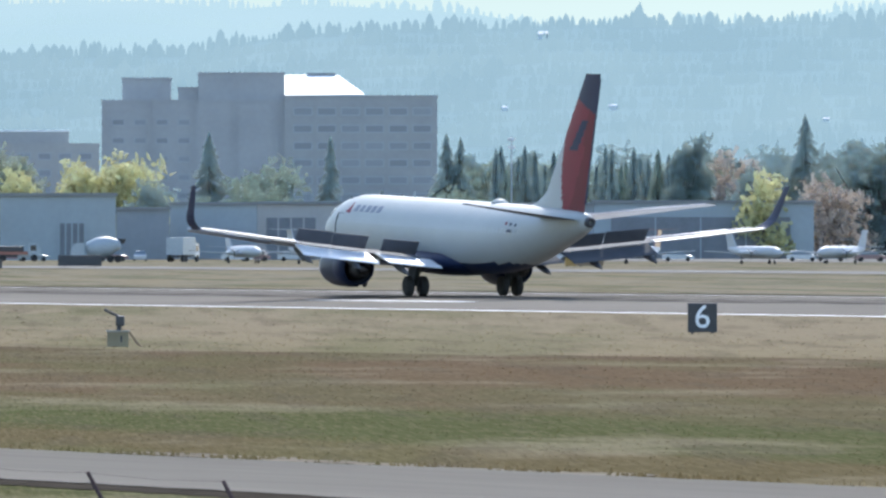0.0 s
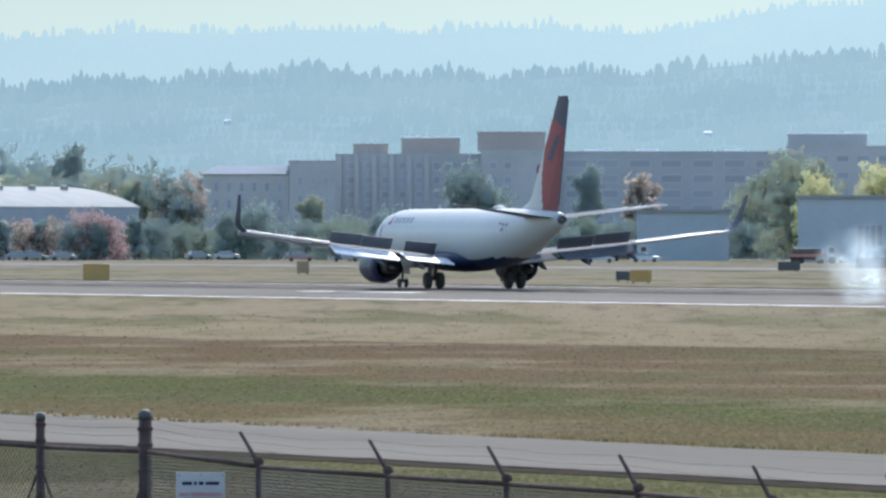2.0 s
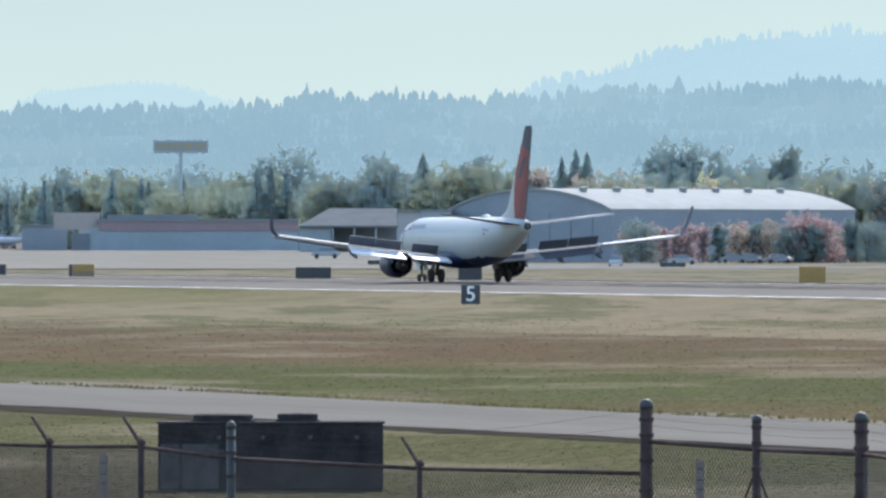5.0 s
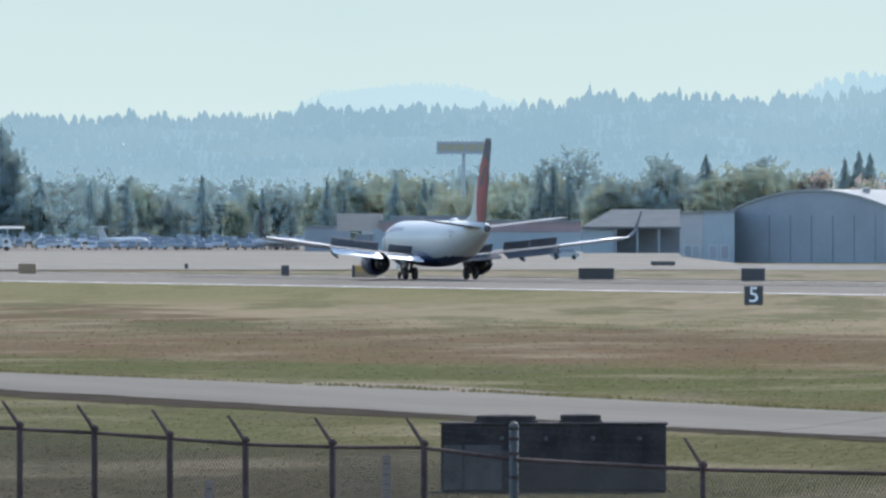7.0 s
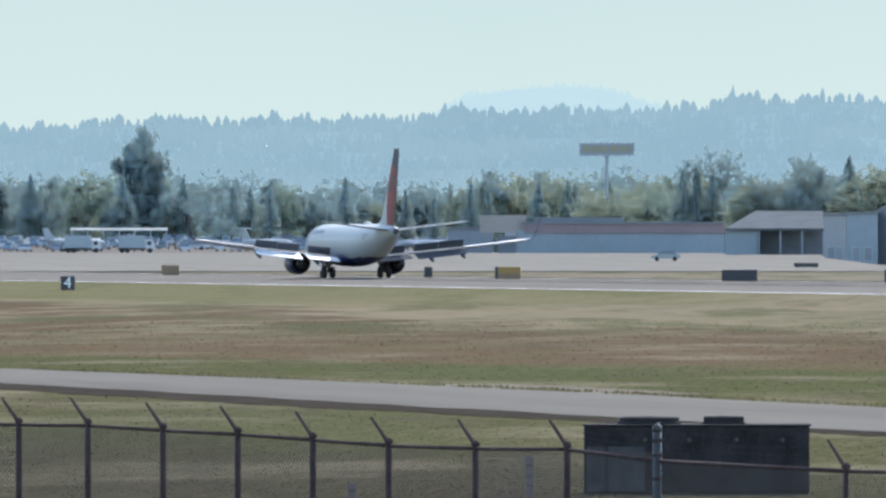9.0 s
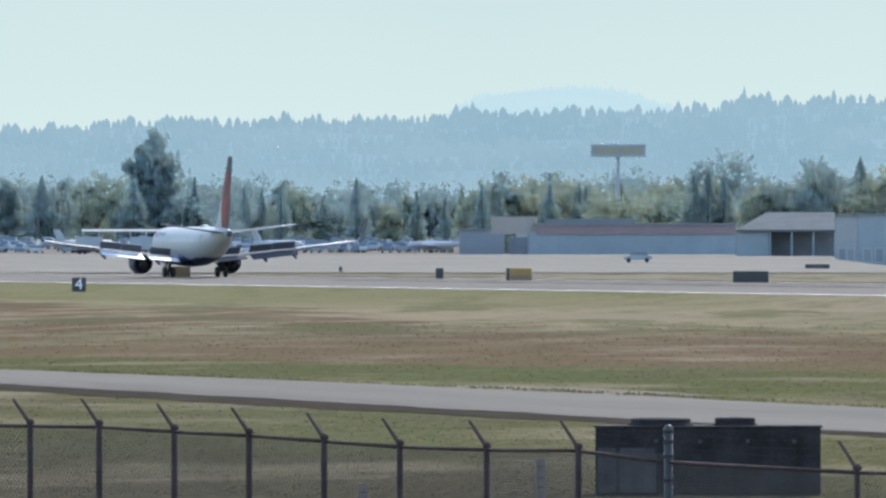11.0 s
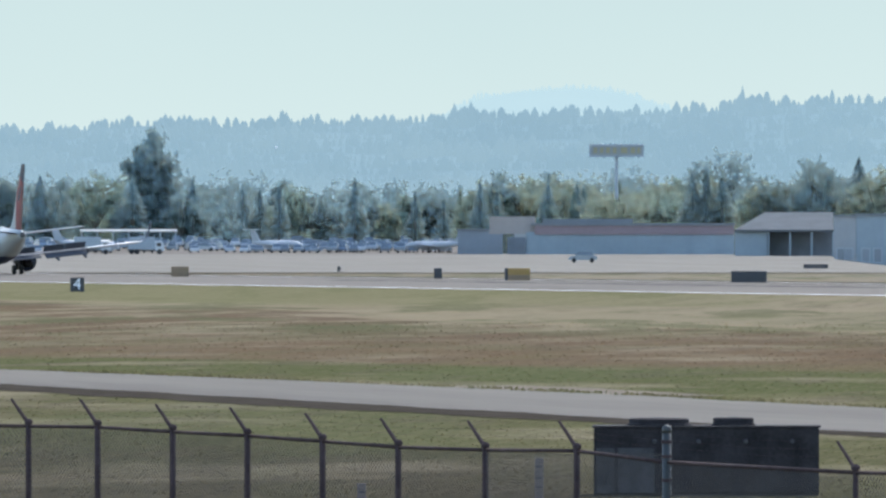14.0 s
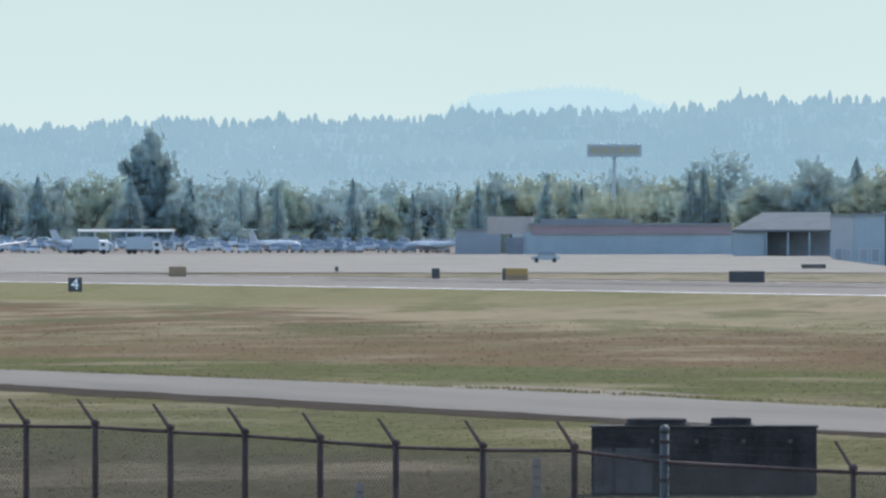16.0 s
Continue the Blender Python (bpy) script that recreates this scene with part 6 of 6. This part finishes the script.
# ---------------------------------------------------------------- vehicles and parked aircraft
# car paints lifted towards grey-blue: distance haze put into the colours
PAINTS = [mat("car_white", (0.5, 0.52, 0.54), 0.3, coat=0.5, var=0.05), mat("car_silver", (0.38, 0.41, 0.44), 0.35, metal=0.2, var=0.05), mat("car_hazed_dark", (0.17, 0.19, 0.21), 0.3, coat=0.5, var=0.1), mat("car_hazed_blue", (0.24, 0.3, 0.36), 0.3, coat=0.5, var=0.1),
          mat("car_red", (0.22, 0.13, 0.13), 0.3, coat=0.4, var=0.1), mat("car_hazed_grey", (0.27, 0.3, 0.32), 0.3, coat=0.4, var=0.1)]
PAINT_WORDS = ["white", "silver", "dark", "blue", "red", "grey"]
LIGHTBLUE = mat("truck_paint", (0.3, 0.34, 0.37), 0.45, var=0.1)
ORANGE = mat("faded_red_paint", (0.3, 0.12, 0.09), 0.5, var=0.1)
# far cars' glass paled for the same haze
CARGLASS = mat("car_hazed_glass", (0.13, 0.16, 0.19), 0.3, var=0.1)
CAR = {}


def car_meshes(paint):
    if "wheel" not in CAR:
        CAR["wheel"] = mesh_of("wheel", lathe(bmesh.new(), ((-0.1, 0.2), (-0.1, 0.3), (0, 0.32), (0.1, 0.3), (0.1, 0.2)), (0, 0, 0), (0, 1, 0), 14), TYRE)
        rows = []
        for x0, x1, w, z in ((-1.65, 1.25, 0.78, 0.92), (-1.3, 0.65, 0.68, 1.42)):
            rows.append([(x0, -w, z), (x1, -w, z), (x1, w, z), (x0, w, z)])
        CAR["glass"] = mesh_of("glasshouse", loft(bmesh.new(), rows), CARGLASS)
    if paint not in CAR:
        bm = bmesh.new()
        prof = [(-2.2, 0.35), (-2.25, 0.7), (-2.1, 0.93), (-1.3, 0.96), (1.1, 0.94), (1.9, 0.82), (2.2, 0.65), (2.2, 0.35)]
        loft(bm, [[(x, -0.82, z) for x, z in prof], [(x, -0.88, z - 0.02) for x, z in prof][:], [(x, 0.88, z - 0.02) for x, z in prof], [(x, 0.82, z) for x, z in prof]])
        roof = boxed(-1.28, 0.62, -0.66, 0.66, 1.4, 1.47, bevel=0.03)
        CAR[paint] = (mesh_of("body", bm, PAINTS[paint]), mesh_of("roof", roof, PAINTS[paint]))
    return CAR[paint]


def car(b, d, paint, turn, tall=1.0, label="", z=None):
    body, roof = car_meshes(paint)
    g = ground_height(spot(b, d)[1]) + 0.05 if z is None else z
    ob = thing("car", label or f"{PAINT_WORDS[paint]} parked car on the far apron", "car", "" if label else "cars on the far apron", m=stand(b, d, g, turn) @ Matrix.Diagonal((1, 1, tall, 1)))
    for nm, me in (("body", body), ("roof", roof), ("glasshouse", CAR["glass"])):
        p = new(nm, me)
        p.parent = ob
    for x in (-1.4, 1.35):
        for y in (-0.78, 0.78):
            p = new("wheel", CAR["wheel"])
            p.parent = ob
            p.matrix_local = pose(x, y, 0.32)
    return ob


def truck(b, d, kind, label, turn=0):
    g = lot(b, d)
    ob = thing("truck", label, "truck", m=stand(b, d, g, turn))
    part("chassis", boxed(-3.6, 3.2, -0.5, 0.5, 0.6, 0.9), DARKMETAL, ob)
    cab = loft(bmesh.new(), [[(x, y, z) for x, z in ((1.6, 0.7), (3.3, 0.7), (3.35, 1.5), (2.9, 2.5), (1.6, 2.6))] for y in (-1.1, 1.1)])
    c = part("cab", cab, PAINTS[0] if kind == "box" else LIGHTBLUE, ob, "pale truck cab")
    part("windscreen", boxed(2.55, 2.62, -0.9, 0.9, 1.6, 2.3), GLASS_DARK, c)
    part("side_window", boxed(1.9, 2.7, -1.12, -1.1, 1.5, 2.2), GLASS_DARK, c)
    if kind == "mixer":
        part("drum", lathe(bmesh.new(), ((0, 0.5), (0.3, 0.95), (1.5, 1.35), (3.0, 1.3), (4.2, 0.75), (4.6, 0.6)), (1.3, 0, 1.7), (-1, 0, 0.16), 24), LIGHTBLUE, ob, "pale mixer drum", smooth=True)
        part("hopper", lathe(bmesh.new(), ((0, 0.3), (0.6, 0.6)), (-3.4, 0, 2.5), (0, 0, 1), 12), DARKMETAL, ob)
    elif kind == "box":
        part("cargo_box", boxed(-3.6, 1.5, -1.2, 1.2, 0.95, 3.3, bevel=0.04), LIGHTBLUE, ob, "pale cargo box")
    elif kind == "flat":
        part("load_bed", boxed(-3.6, 1.5, -1.2, 1.2, 0.95, 1.35), ORANGE, ob)
        part("load", boxed(-3.2, 1.0, -1.0, 1.0, 1.35, 2.1, bevel=0.1), DARKMETAL, ob)
    car_meshes(0)
    for x in (-2.9, -1.9, 2.4):
        for y in (-1.0, 1.0):
            p = new("wheel", CAR["wheel"])
            p.parent = ob
            p.matrix_local = pose(x, y, 0.5) @ Matrix.Diagonal((1.55, 1.55, 1.55, 1))
    return ob


PARKED = mat("parked_aircraft_white", (0.36, 0.38, 0.4), 0.5, var=0.06, scale=0.5)


def small_plane(b, d, tail, label, turn, ttail=True, size=1.0):
    """A parked twin turboprop."""
    g = lot(b, d)
    ob = thing("parked_airplane", label, "airplane", "parked airplanes on the apron", m=stand(b, d, g, turn) @ Matrix.Diagonal((size, size, size, 1)))
    rows = [[(x, w * math.cos(2 * math.pi * i / 16), 1.75 + up + w * math.sin(2 * math.pi * i / 16)) for i in range(16)] for x, w, up in ((7.6, 0.05, -0.2), (7.2, 0.4, -0.15), (6.2, 0.72, -0.05), (5, 0.86, 0), (-2.5, 0.86, 0), (-5, 0.6, 0.2), (-7, 0.25, 0.45), (-7.4, 0.06, 0.5))]
    part("fuselage", loft(bmesh.new(), rows), PARKED, ob, "white fuselage", smooth=True)
    part("cockpit_glass", boxed(5.6, 6.2, -0.55, 0.55, 1.95, 2.3, bevel=0.1), GLASS_DARK, ob)
    zt = 5.0
    part("fin", loft(bmesh.new(), [[(-4.8, -0.12, 2.2), (-4.8, 0.12, 2.2), (-7.3, 0.06, 2.3), (-7.3, -0.06, 2.3)], [(-6.6, -0.06, zt), (-6.6, 0.06, zt), (-8.1, 0.03, zt), (-8.1, -0.03, zt)]]), tail, ob, "painted tail fin")
    zz = zt if ttail else 2.4
    for sy in (-1, 1):
        part("tailplane", loft(bmesh.new(), [[(-6.5, 0, zz), (-8.1, 0, zz), (-8.1, 0, zz + 0.12), (-6.5, 0, zz + 0.12)], [(-7.1, sy * 2.9, zz + 0.1), (-8.1, sy * 2.9, zz + 0.1), (-8.1, sy * 2.9, zz + 0.16), (-7.1, sy * 2.9, zz + 0.16)]]), tail if ttail else PARKED, ob)
        part("wing", loft(bmesh.new(), [[(1.6, sy * 0.7, 1.35), (-0.9, sy * 0.7, 1.35), (-0.9, sy * 0.7, 1.52), (1.6, sy * 0.7, 1.58)], [(0.7, sy * 8.5, 1.85), (-0.5, sy * 8.5, 1.85), (-0.5, sy * 8.5, 1.92), (0.7, sy * 8.5, 1.95)]]), PARKED, ob, "white wing")
        eng = part("engine", lathe(bmesh.new(), ((0, 0.15), (0.3, 0.36), (1.5, 0.42), (3.0, 0.36), (3.9, 0.12)), (3.0, sy * 2.4, 1.65), (-1, 0, 0), 14), PARKED, ob, smooth=True)
        for q in (0.4, 2.5, 4.6):
            part("propeller_blade", tubed((3.05, sy * 2.4, 1.65), (3.05, sy * 2.4 + 1.1 * math.cos(q), 1.65 + 1.1 * math.sin(q)), 0.07, 0.04, 5), DARKMETAL, eng)
        gear = part("main_gear", tubed((0.3, sy * 2.4, 0.3), (0.3, sy * 2.4, 1.4), 0.07, None, 6), STEEL, ob)
        part("wheel", lathe(bmesh.new(), ((-0.1, 0.15), (-0.1, 0.28), (0.1, 0.28), (0.1, 0.15)), (0.3, sy * 2.4, 0.28), (0, 1, 0), 12), TYRE, gear)
    leg = part("nose_gear", tubed((5.6, 0, 0.25), (5.6, 0, 1.2), 0.06, None, 6), STEEL, ob)
    part("wheel", lathe(bmesh.new(), ((-0.08, 0.1), (-0.08, 0.22), (0.08, 0.22), (0.08, 0.1)), (5.6, 0, 0.22), (0, 1, 0), 12), TYRE, leg)


def build_vehicles():
    rng = random.Random(21)
    for b in range(-3620, -2650, 13):
        for d in (2470, 2425, 2380, 2340, 2300):
            if rng.random() < 0.55:
                dd = d + rng.uniform(-7, 7)
                bb = b + rng.uniform(-7, 7)
                car(bb, dd, rng.choice((0, 0, 1, 1, 2, 3, 3, 5, 5)), rng.choice((78, 102, 90, 90, 84, 0)) + rng.uniform(-8, 8), rng.uniform(0.95, 1.35), z=lot(bb, dd))
    for b, d, p, t in ((-1180, 1980, 2, 0), (-1060, 1960, 2, 10), (-1010, 1950, 5, 0), (-655, 1700, 0, 0), (-630, 1720, 1, 5), (-530, 1700, 4, 0), (-270, 1760, 1, 0), (200, 1640, 4, 0), (248, 1650, 0, 90), (420, 1640, 0, 0), (450, 1650, 4, 10), (520, 1640, 1, 0), (690, 1650, 0, 0), (930, 1650, 4, 0), (980, 1660, 0, 0), (1200, 1640, 1, 0), (1420, 1640, 0, 0), (1470, 1630, 2, 0), (1540, 1630, 4, 10), (60, 1640, 5, 0), (20, 1660, 4, 0),
                       (-1380, 1900, 2, 0), (-1350, 1900, 2, 0), (-1300, 1900, 2, 5), (-1590, 1650, 0, 90), (-1470, 1780, 5, 0), (-880, 1800, 4, 0), (-800, 1790, 2, 0), (-590, 1690, 4, 0), (-350, 1700, 5, 0), (340, 1700, 0, 90), (1600, 1640, 0, 0)):
        car(b, d, p, t)
    truck(170, 1560, "mixer", "pale concrete mixer truck standing on the apron", 180)
    truck(325, 1600, "box", "white box truck standing on the apron", 70)
    truck(-700, 1420, "box", "white box truck facing the runway", 78)
    truck(-300, 1800, "flat", "dull red flatbed truck with a dark load", 0)
    truck(30, 1640, "flat", "dark flatbed truck with a dull red bed", 0)
    truck(-760, 1850, "flat", "dark flatbed truck parked by the hedge", 0)
    truck(-3285, 2250, "box", "white box truck parked beside the cars", 0)
    truck(-3190, 2260, "box", "white box truck with a long pale body", 0)
    for b, d, tail, label, turn, tt in ((553, 1480, PARKED, "white parked turboprop with a high T-tail", -62, True), (764, 1500, PAINTS[4], "white parked airplane with a red tail", -72, False), (864, 1520, PARKED, "white parked airplane with a tall white fin", -120, False), (1034, 1480, PARKED, "white parked turboprop seen nose-on", -68, True),
                                        (1135, 1500, PAINTS[4], "white parked turboprop with a red T-tail", -112, True), (1335, 1480, PARKED, "white parked turboprop in bright sun", -58, True), (1490, 1500, PARKED, "white parked airplane on the apron", -118, False), (430, 1520, PARKED, "white parked airplane with low wings", -70, False),
                                        (-3300, 2330, PARKED, "white parked airplane with an orange stripe", 20, False), (-2680, 2300, PARKED, "white parked airplane by the shed", 150, True), (-2960, 2320, PARKED, "white parked airplane among cars", -40, True)):
        small_plane(b, d, tail, label, turn, tt, 0.85)
    # long white-roofed shelter beside the cars
    d, c = 2345, -3222
    shelter = thing("shelter", "long open shelter with a pale metal roof", "shelter", m=stand(c, d, lot(c, d)))
    w, z1 = at(d, 86), level(d, 390) - lot(c, d)
    part("roof", loft(bmesh.new(), [[(-w, -2.5, z1 - 0.4), (w, -2.5, z1 - 0.4), (w, 3, z1), (-w, 3, z1)], [(-w, -2.5, z1 - 0.55), (w, -2.5, z1 - 0.55), (w, 3, z1 - 0.15), (-w, 3, z1 - 0.15)]]), HANGARROOF, shelter, "pale metal roof")
    for k in range(7):
        x = -w + 0.3 + (2 * w - 0.6) * k / 6
        part("post", boxed(x - 0.1, x + 0.1, -2.3, -2.1, 0, z1 - 0.52), FRAME, shelter)
        part("post", boxed(x - 0.1, x + 0.1, 2.6, 2.8, 0, z1 - 0.2), FRAME, shelter)
    # light masts on the apron
    for b, e in ((905, 243), ):
        d = 1900
        m = thing("light_mast", "tall grey apron light mast", "lamp", "apron light masts", m=stand(b, d))
        h = level(d, e)
        part("pole", tubed((0, 0, 0), (0, 0, h), 0.16, 0.09, 10), FRAME, m)
        for z in (h - 0.3, h - 1.6):
            part("lamp_head", boxed(-0.6, 0.6, -0.25, 0.25, z - 0.25, z + 0.25, bevel=0.05), PAINTS[0], m, "pale lamp head")


build_vehicles()
patrol_car = car(-2045, 1750, 5, 180, 1.2, "grey patrol car driving along the far taxiway")


# ---------------------------------------------------------------- tyre smoke
def smoke_mat():
    """Thin lit smoke: dense in the middle of a puff, torn by noise, gone at its rim."""
    m = bpy.data.materials.new("tyre_smoke")
    m.use_nodes = True
    nt = m.node_tree
    n, link = nt.nodes, nt.links
    clear, puff, mix, face, both = [n.new(k) for k in ("ShaderNodeBsdfTransparent", "ShaderNodeBsdfTranslucent", "ShaderNodeMixShader", "ShaderNodeBsdfDiffuse", "ShaderNodeAddShader")]
    puff.inputs["Color"].default_value = (0.58, 0.64, 0.66, 1)
    face.inputs["Color"].default_value = (0.5, 0.56, 0.58, 1)
    link.new(puff.outputs[0], both.inputs[0])
    link.new(face.outputs[0], both.inputs[1])
    tex, co, ball, gate, times, rim = [n.new(k) for k in ("ShaderNodeTexNoise", "ShaderNodeTexCoord", "ShaderNodeTexGradient", "ShaderNodeMapRange", "ShaderNodeMath", "ShaderNodeMapRange")]
    ball.gradient_type = "SPHERICAL"
    link.new(co.outputs["Object"], ball.inputs["Vector"])
    tex.inputs["Scale"].default_value, tex.inputs["Detail"].default_value, tex.inputs["Roughness"].default_value = 2.2, 6, 0.6
    link.new(co.outputs["Object"], tex.inputs["Vector"])
    link.new(tex.outputs["Fac"], gate.inputs["Value"])
    gate.inputs["From Min"].default_value, gate.inputs["From Max"].default_value = 0.3, 0.7
    gate.inputs["To Max"].default_value = 0.36
    link.new(ball.outputs["Fac"], rim.inputs["Value"])
    rim.interpolation_type = "SMOOTHSTEP"
    rim.inputs["From Min"].default_value, rim.inputs["From Max"].default_value = 0.04, 0.85
    times.operation = "MULTIPLY"
    link.new(gate.outputs[0], times.inputs[0])
    link.new(rim.outputs[0], times.inputs[1])
    link.new(times.outputs[0], mix.inputs["Fac"])
    link.new(clear.outputs[0], mix.inputs[1])
    link.new(both.outputs[0], mix.inputs[2])
    link.new(mix.outputs[0], n["Material Output"].inputs["Surface"])
    return m


SMOKE = smoke_mat()


def smoke_cloud(seed, n, label, spread):
    """Open lumpy shells of smoke, one behind the other."""
    rng = random.Random(seed)
    cloud = thing("tyre_smoke", label, "smoke", "puffs of tyre smoke")
    for k in range(n):
        bm = bmesh.new()
        rings = [[bm.verts.new((0, -0.35, 0))]]
        for r in range(1, 9):
            ring = []
            for i in range(28):
                q = 2 * math.pi * i / 28
                v = Vector((math.cos(q) * r / 8, -0.35 * (1 - (r / 8) ** 2), math.sin(q) * r / 8))
                v.y += 0.16 * noise.noise(v * 2.6 + Vector((k * 4, seed, 0)))
                ring.append(bm.verts.new(v))
            rings.append(ring)
        for i in range(28):
            bm.faces.new((rings[0][0], rings[1][i], rings[1][(i + 1) % 28]))
        for a, c in zip(rings[1:], rings[2:]):
            for i in range(28):
                j = (i + 1) % 28
                bm.faces.new((a[i], c[i], c[j], a[j]))
        ob = part("puff", bm, SMOKE, cloud, smooth=True)
        size = rng.uniform(1.3, 2.1)
        ob.matrix_local = pose(rng.uniform(-spread, spread), 0.9 * k, rng.uniform(0.2, 1.1), rng.uniform(-12, 12), rng.uniform(0, 360), rng.uniform(-25, 25)) @ Matrix.Diagonal((size * 1.25, size, size, 1))
    return cloud


smoke_low = smoke_cloud(31, 4, "pale blue-white tyre smoke low over the runway", 1.5)
smoke_high = smoke_cloud(33, 3, "thin pale tyre smoke drifting above the runway", 1.5)
# ---------------------------------------------------------------- grass tufts
def build_grass():
    rng = np.random.default_rng(5)
    n = 36000
    b = rng.uniform(-3560, 1650, n)
    d = 4.5 * STEP / rng.uniform(135, 470, n)
    ph = radians(23.28) - (1243 - b) / STEP
    x, y = -d * np.cos(ph), d * np.sin(ph)
    keep = ((y < np.interp(x, [p[0] for p in ROAD_NEAR], [p[1] for p in ROAD_NEAR]) - 3.4) | (y > np.interp(x, [p[0] for p in ROAD_FAR], [p[1] for p in ROAD_FAR]) + 0.3)) & (y < 226)
    x, y, d, ph = x[keep], y[keep], d[keep], ph[keep]
    # a ragged line of taller weeds along the far road edge
    m = 5200
    xe = -rng.uniform(150, 420, m)
    ye = np.interp(xe, [p[0] for p in ROAD_FAR], [p[1] for p in ROAD_FAR]) + 0.1 + np.abs(rng.normal(0, 0.5, m))
    clump = np.array([noise.noise((v * 0.35, 5.0, 1.0)) for v in xe])
    ok = clump > -0.02
    xe, ye = xe[ok], ye[ok]
    x, y = np.concatenate((x, xe)), np.concatenate((y, ye))
    d = np.hypot(x, y)
    ph = np.arctan2(y, -x)
    size = np.clip(d / 420, 0.55, 1.5)
    h = rng.uniform(0.015, 0.05, len(x)) * size
    h[-len(xe):] = rng.uniform(0.03, 0.13, len(xe))
    w = rng.uniform(0.02, 0.1, len(x)) * size
    g = np.interp(y, [-400, 180, 210.7, 226.4], [NEAR, NEAR, -1.05, -0.5])
    rx, ry = np.sin(ph), np.cos(ph)
    verts, faces = [], []
    turn = rng.uniform(-0.7, 0.7, len(x))
    ux, uy = rx * np.cos(turn) - ry * np.sin(turn), rx * np.sin(turn) + ry * np.cos(turn)
    lean = rng.uniform(-0.5, 0.5, len(x)) * w
    k = rng.uniform(0.3, 0.9, (2, len(x)))
    P = np.stack([np.stack([x - ux * w, y - uy * w, g - 0.02], 1), np.stack([x + ux * w, y + uy * w, g - 0.02], 1), np.stack([x + ux * (w * 0.55 + lean), y + uy * (w * 0.55 + lean), g + h * k[0]], 1),
                  np.stack([x + ux * lean, y + uy * lean, g + h], 1), np.stack([x - ux * (w * 0.6 - lean), y - uy * (w * 0.6 - lean), g + h * k[1]], 1)], 1)
    me = bpy.data.meshes.new("grass")
    q = np.arange(len(x))[:, None] * 5
    F = q + np.array([[0, 1, 2, 3, 4]])
    me.from_pydata(P.reshape(-1, 3).tolist(), [], F.tolist())
    me.materials.append(field_material(True))
    tagged(new("grass", me), "short dry grass tufts in tan, brown and green", "grass", kind="stuff")


build_grass()
# ---------------------------------------------------------------- motion
# bearing of the fin's tip in time; pitch of the airliner in degrees
FIN = [(0, 1048, 1.6, 0), (0.5, 610, 1.3, 0), (1, 227, 0.8, 0), (1.5, -115, 0.2, 0), (2, -415, 0, 0), (2.5, -685, 0, 0), (3, -934, 0, 0), (3.5, -1160, 0, 0), (4, -1371, 0, 0), (4.5, -1568, 0, 0),
       (5, -1745, 0, 0), (7.5, -2433, 0, 0), (8, -2540, 0, 0), (8.5, -2641, 0, 0), (9, -2733, 0, 0), (11.5, -3117, 0, 0), (12, -3184, 0, 0), (12.5, -3248, 0, 0), (13, -3305, 0, 0),
       (13.5, -3360, 0, 0), (14, -3411, 0, 0), (14.5, -3464, 0, 0), (15, -3509, 0, 0), (15.5, -3555, 0, 0), (16, -3601, 0, 0)]


def motions():
    rows = []
    for t, b, tilt, up in FIN:
        x = -RUN_Y / math.tan(angle(b)) - 19.5
        rows.append((t, pose(x, RUN_Y + 0.3, up, 0, -tilt, 180)))
    walk(airliner, rows)
    # the patrol car on the far taxiway
    rows = []
    for t, b in ((0, -1905), (3.5, -2045), (5, -2103), (9, -2255), (12.5, -2373), (14.5, -2434), (16, -2481)):
        d = 1820
        rows.append((t, stand(b, d, lot(b, d), 180)))
    walk(patrol_car, rows)
    # tyre smoke bursts up where the main wheels touch down, then drifts and rises
    for cloud, data in ((smoke_low, ((0, 337, 664, -5), (0.3, 337, 664, -4.2), (0.42, 335, 664, -1.0), (0.6, 325, 664, -0.4), (0.8, 322, 663, 0.0), (1.0, 297, 664, 0.1), (1.2, 265, 666, 0.2), (1.4, 230, 668, 0.3), (1.6, 187, 670, 0.4), (2, 125, 674, 0.5), (4, 60, 680, 0.8), (16, -300, 720, 1.5))),
                        (smoke_high, ((0, 337, 666, -6), (0.55, 328, 666, -5.5), (0.8, 322, 664, -0.6), (1.0, 292, 666, 0.6), (1.2, 260, 668, 0.9), (1.4, 224, 669, 1.1), (1.6, 180, 671, 1.3), (2, 118, 675, 1.6), (4, 80, 682, 2.0), (16, -260, 722, 3.0)))):
        walk(cloud, [(t, pose(*spot(b, d), z, 0, 0, 68)) for t, b, d, z in data])


motions()
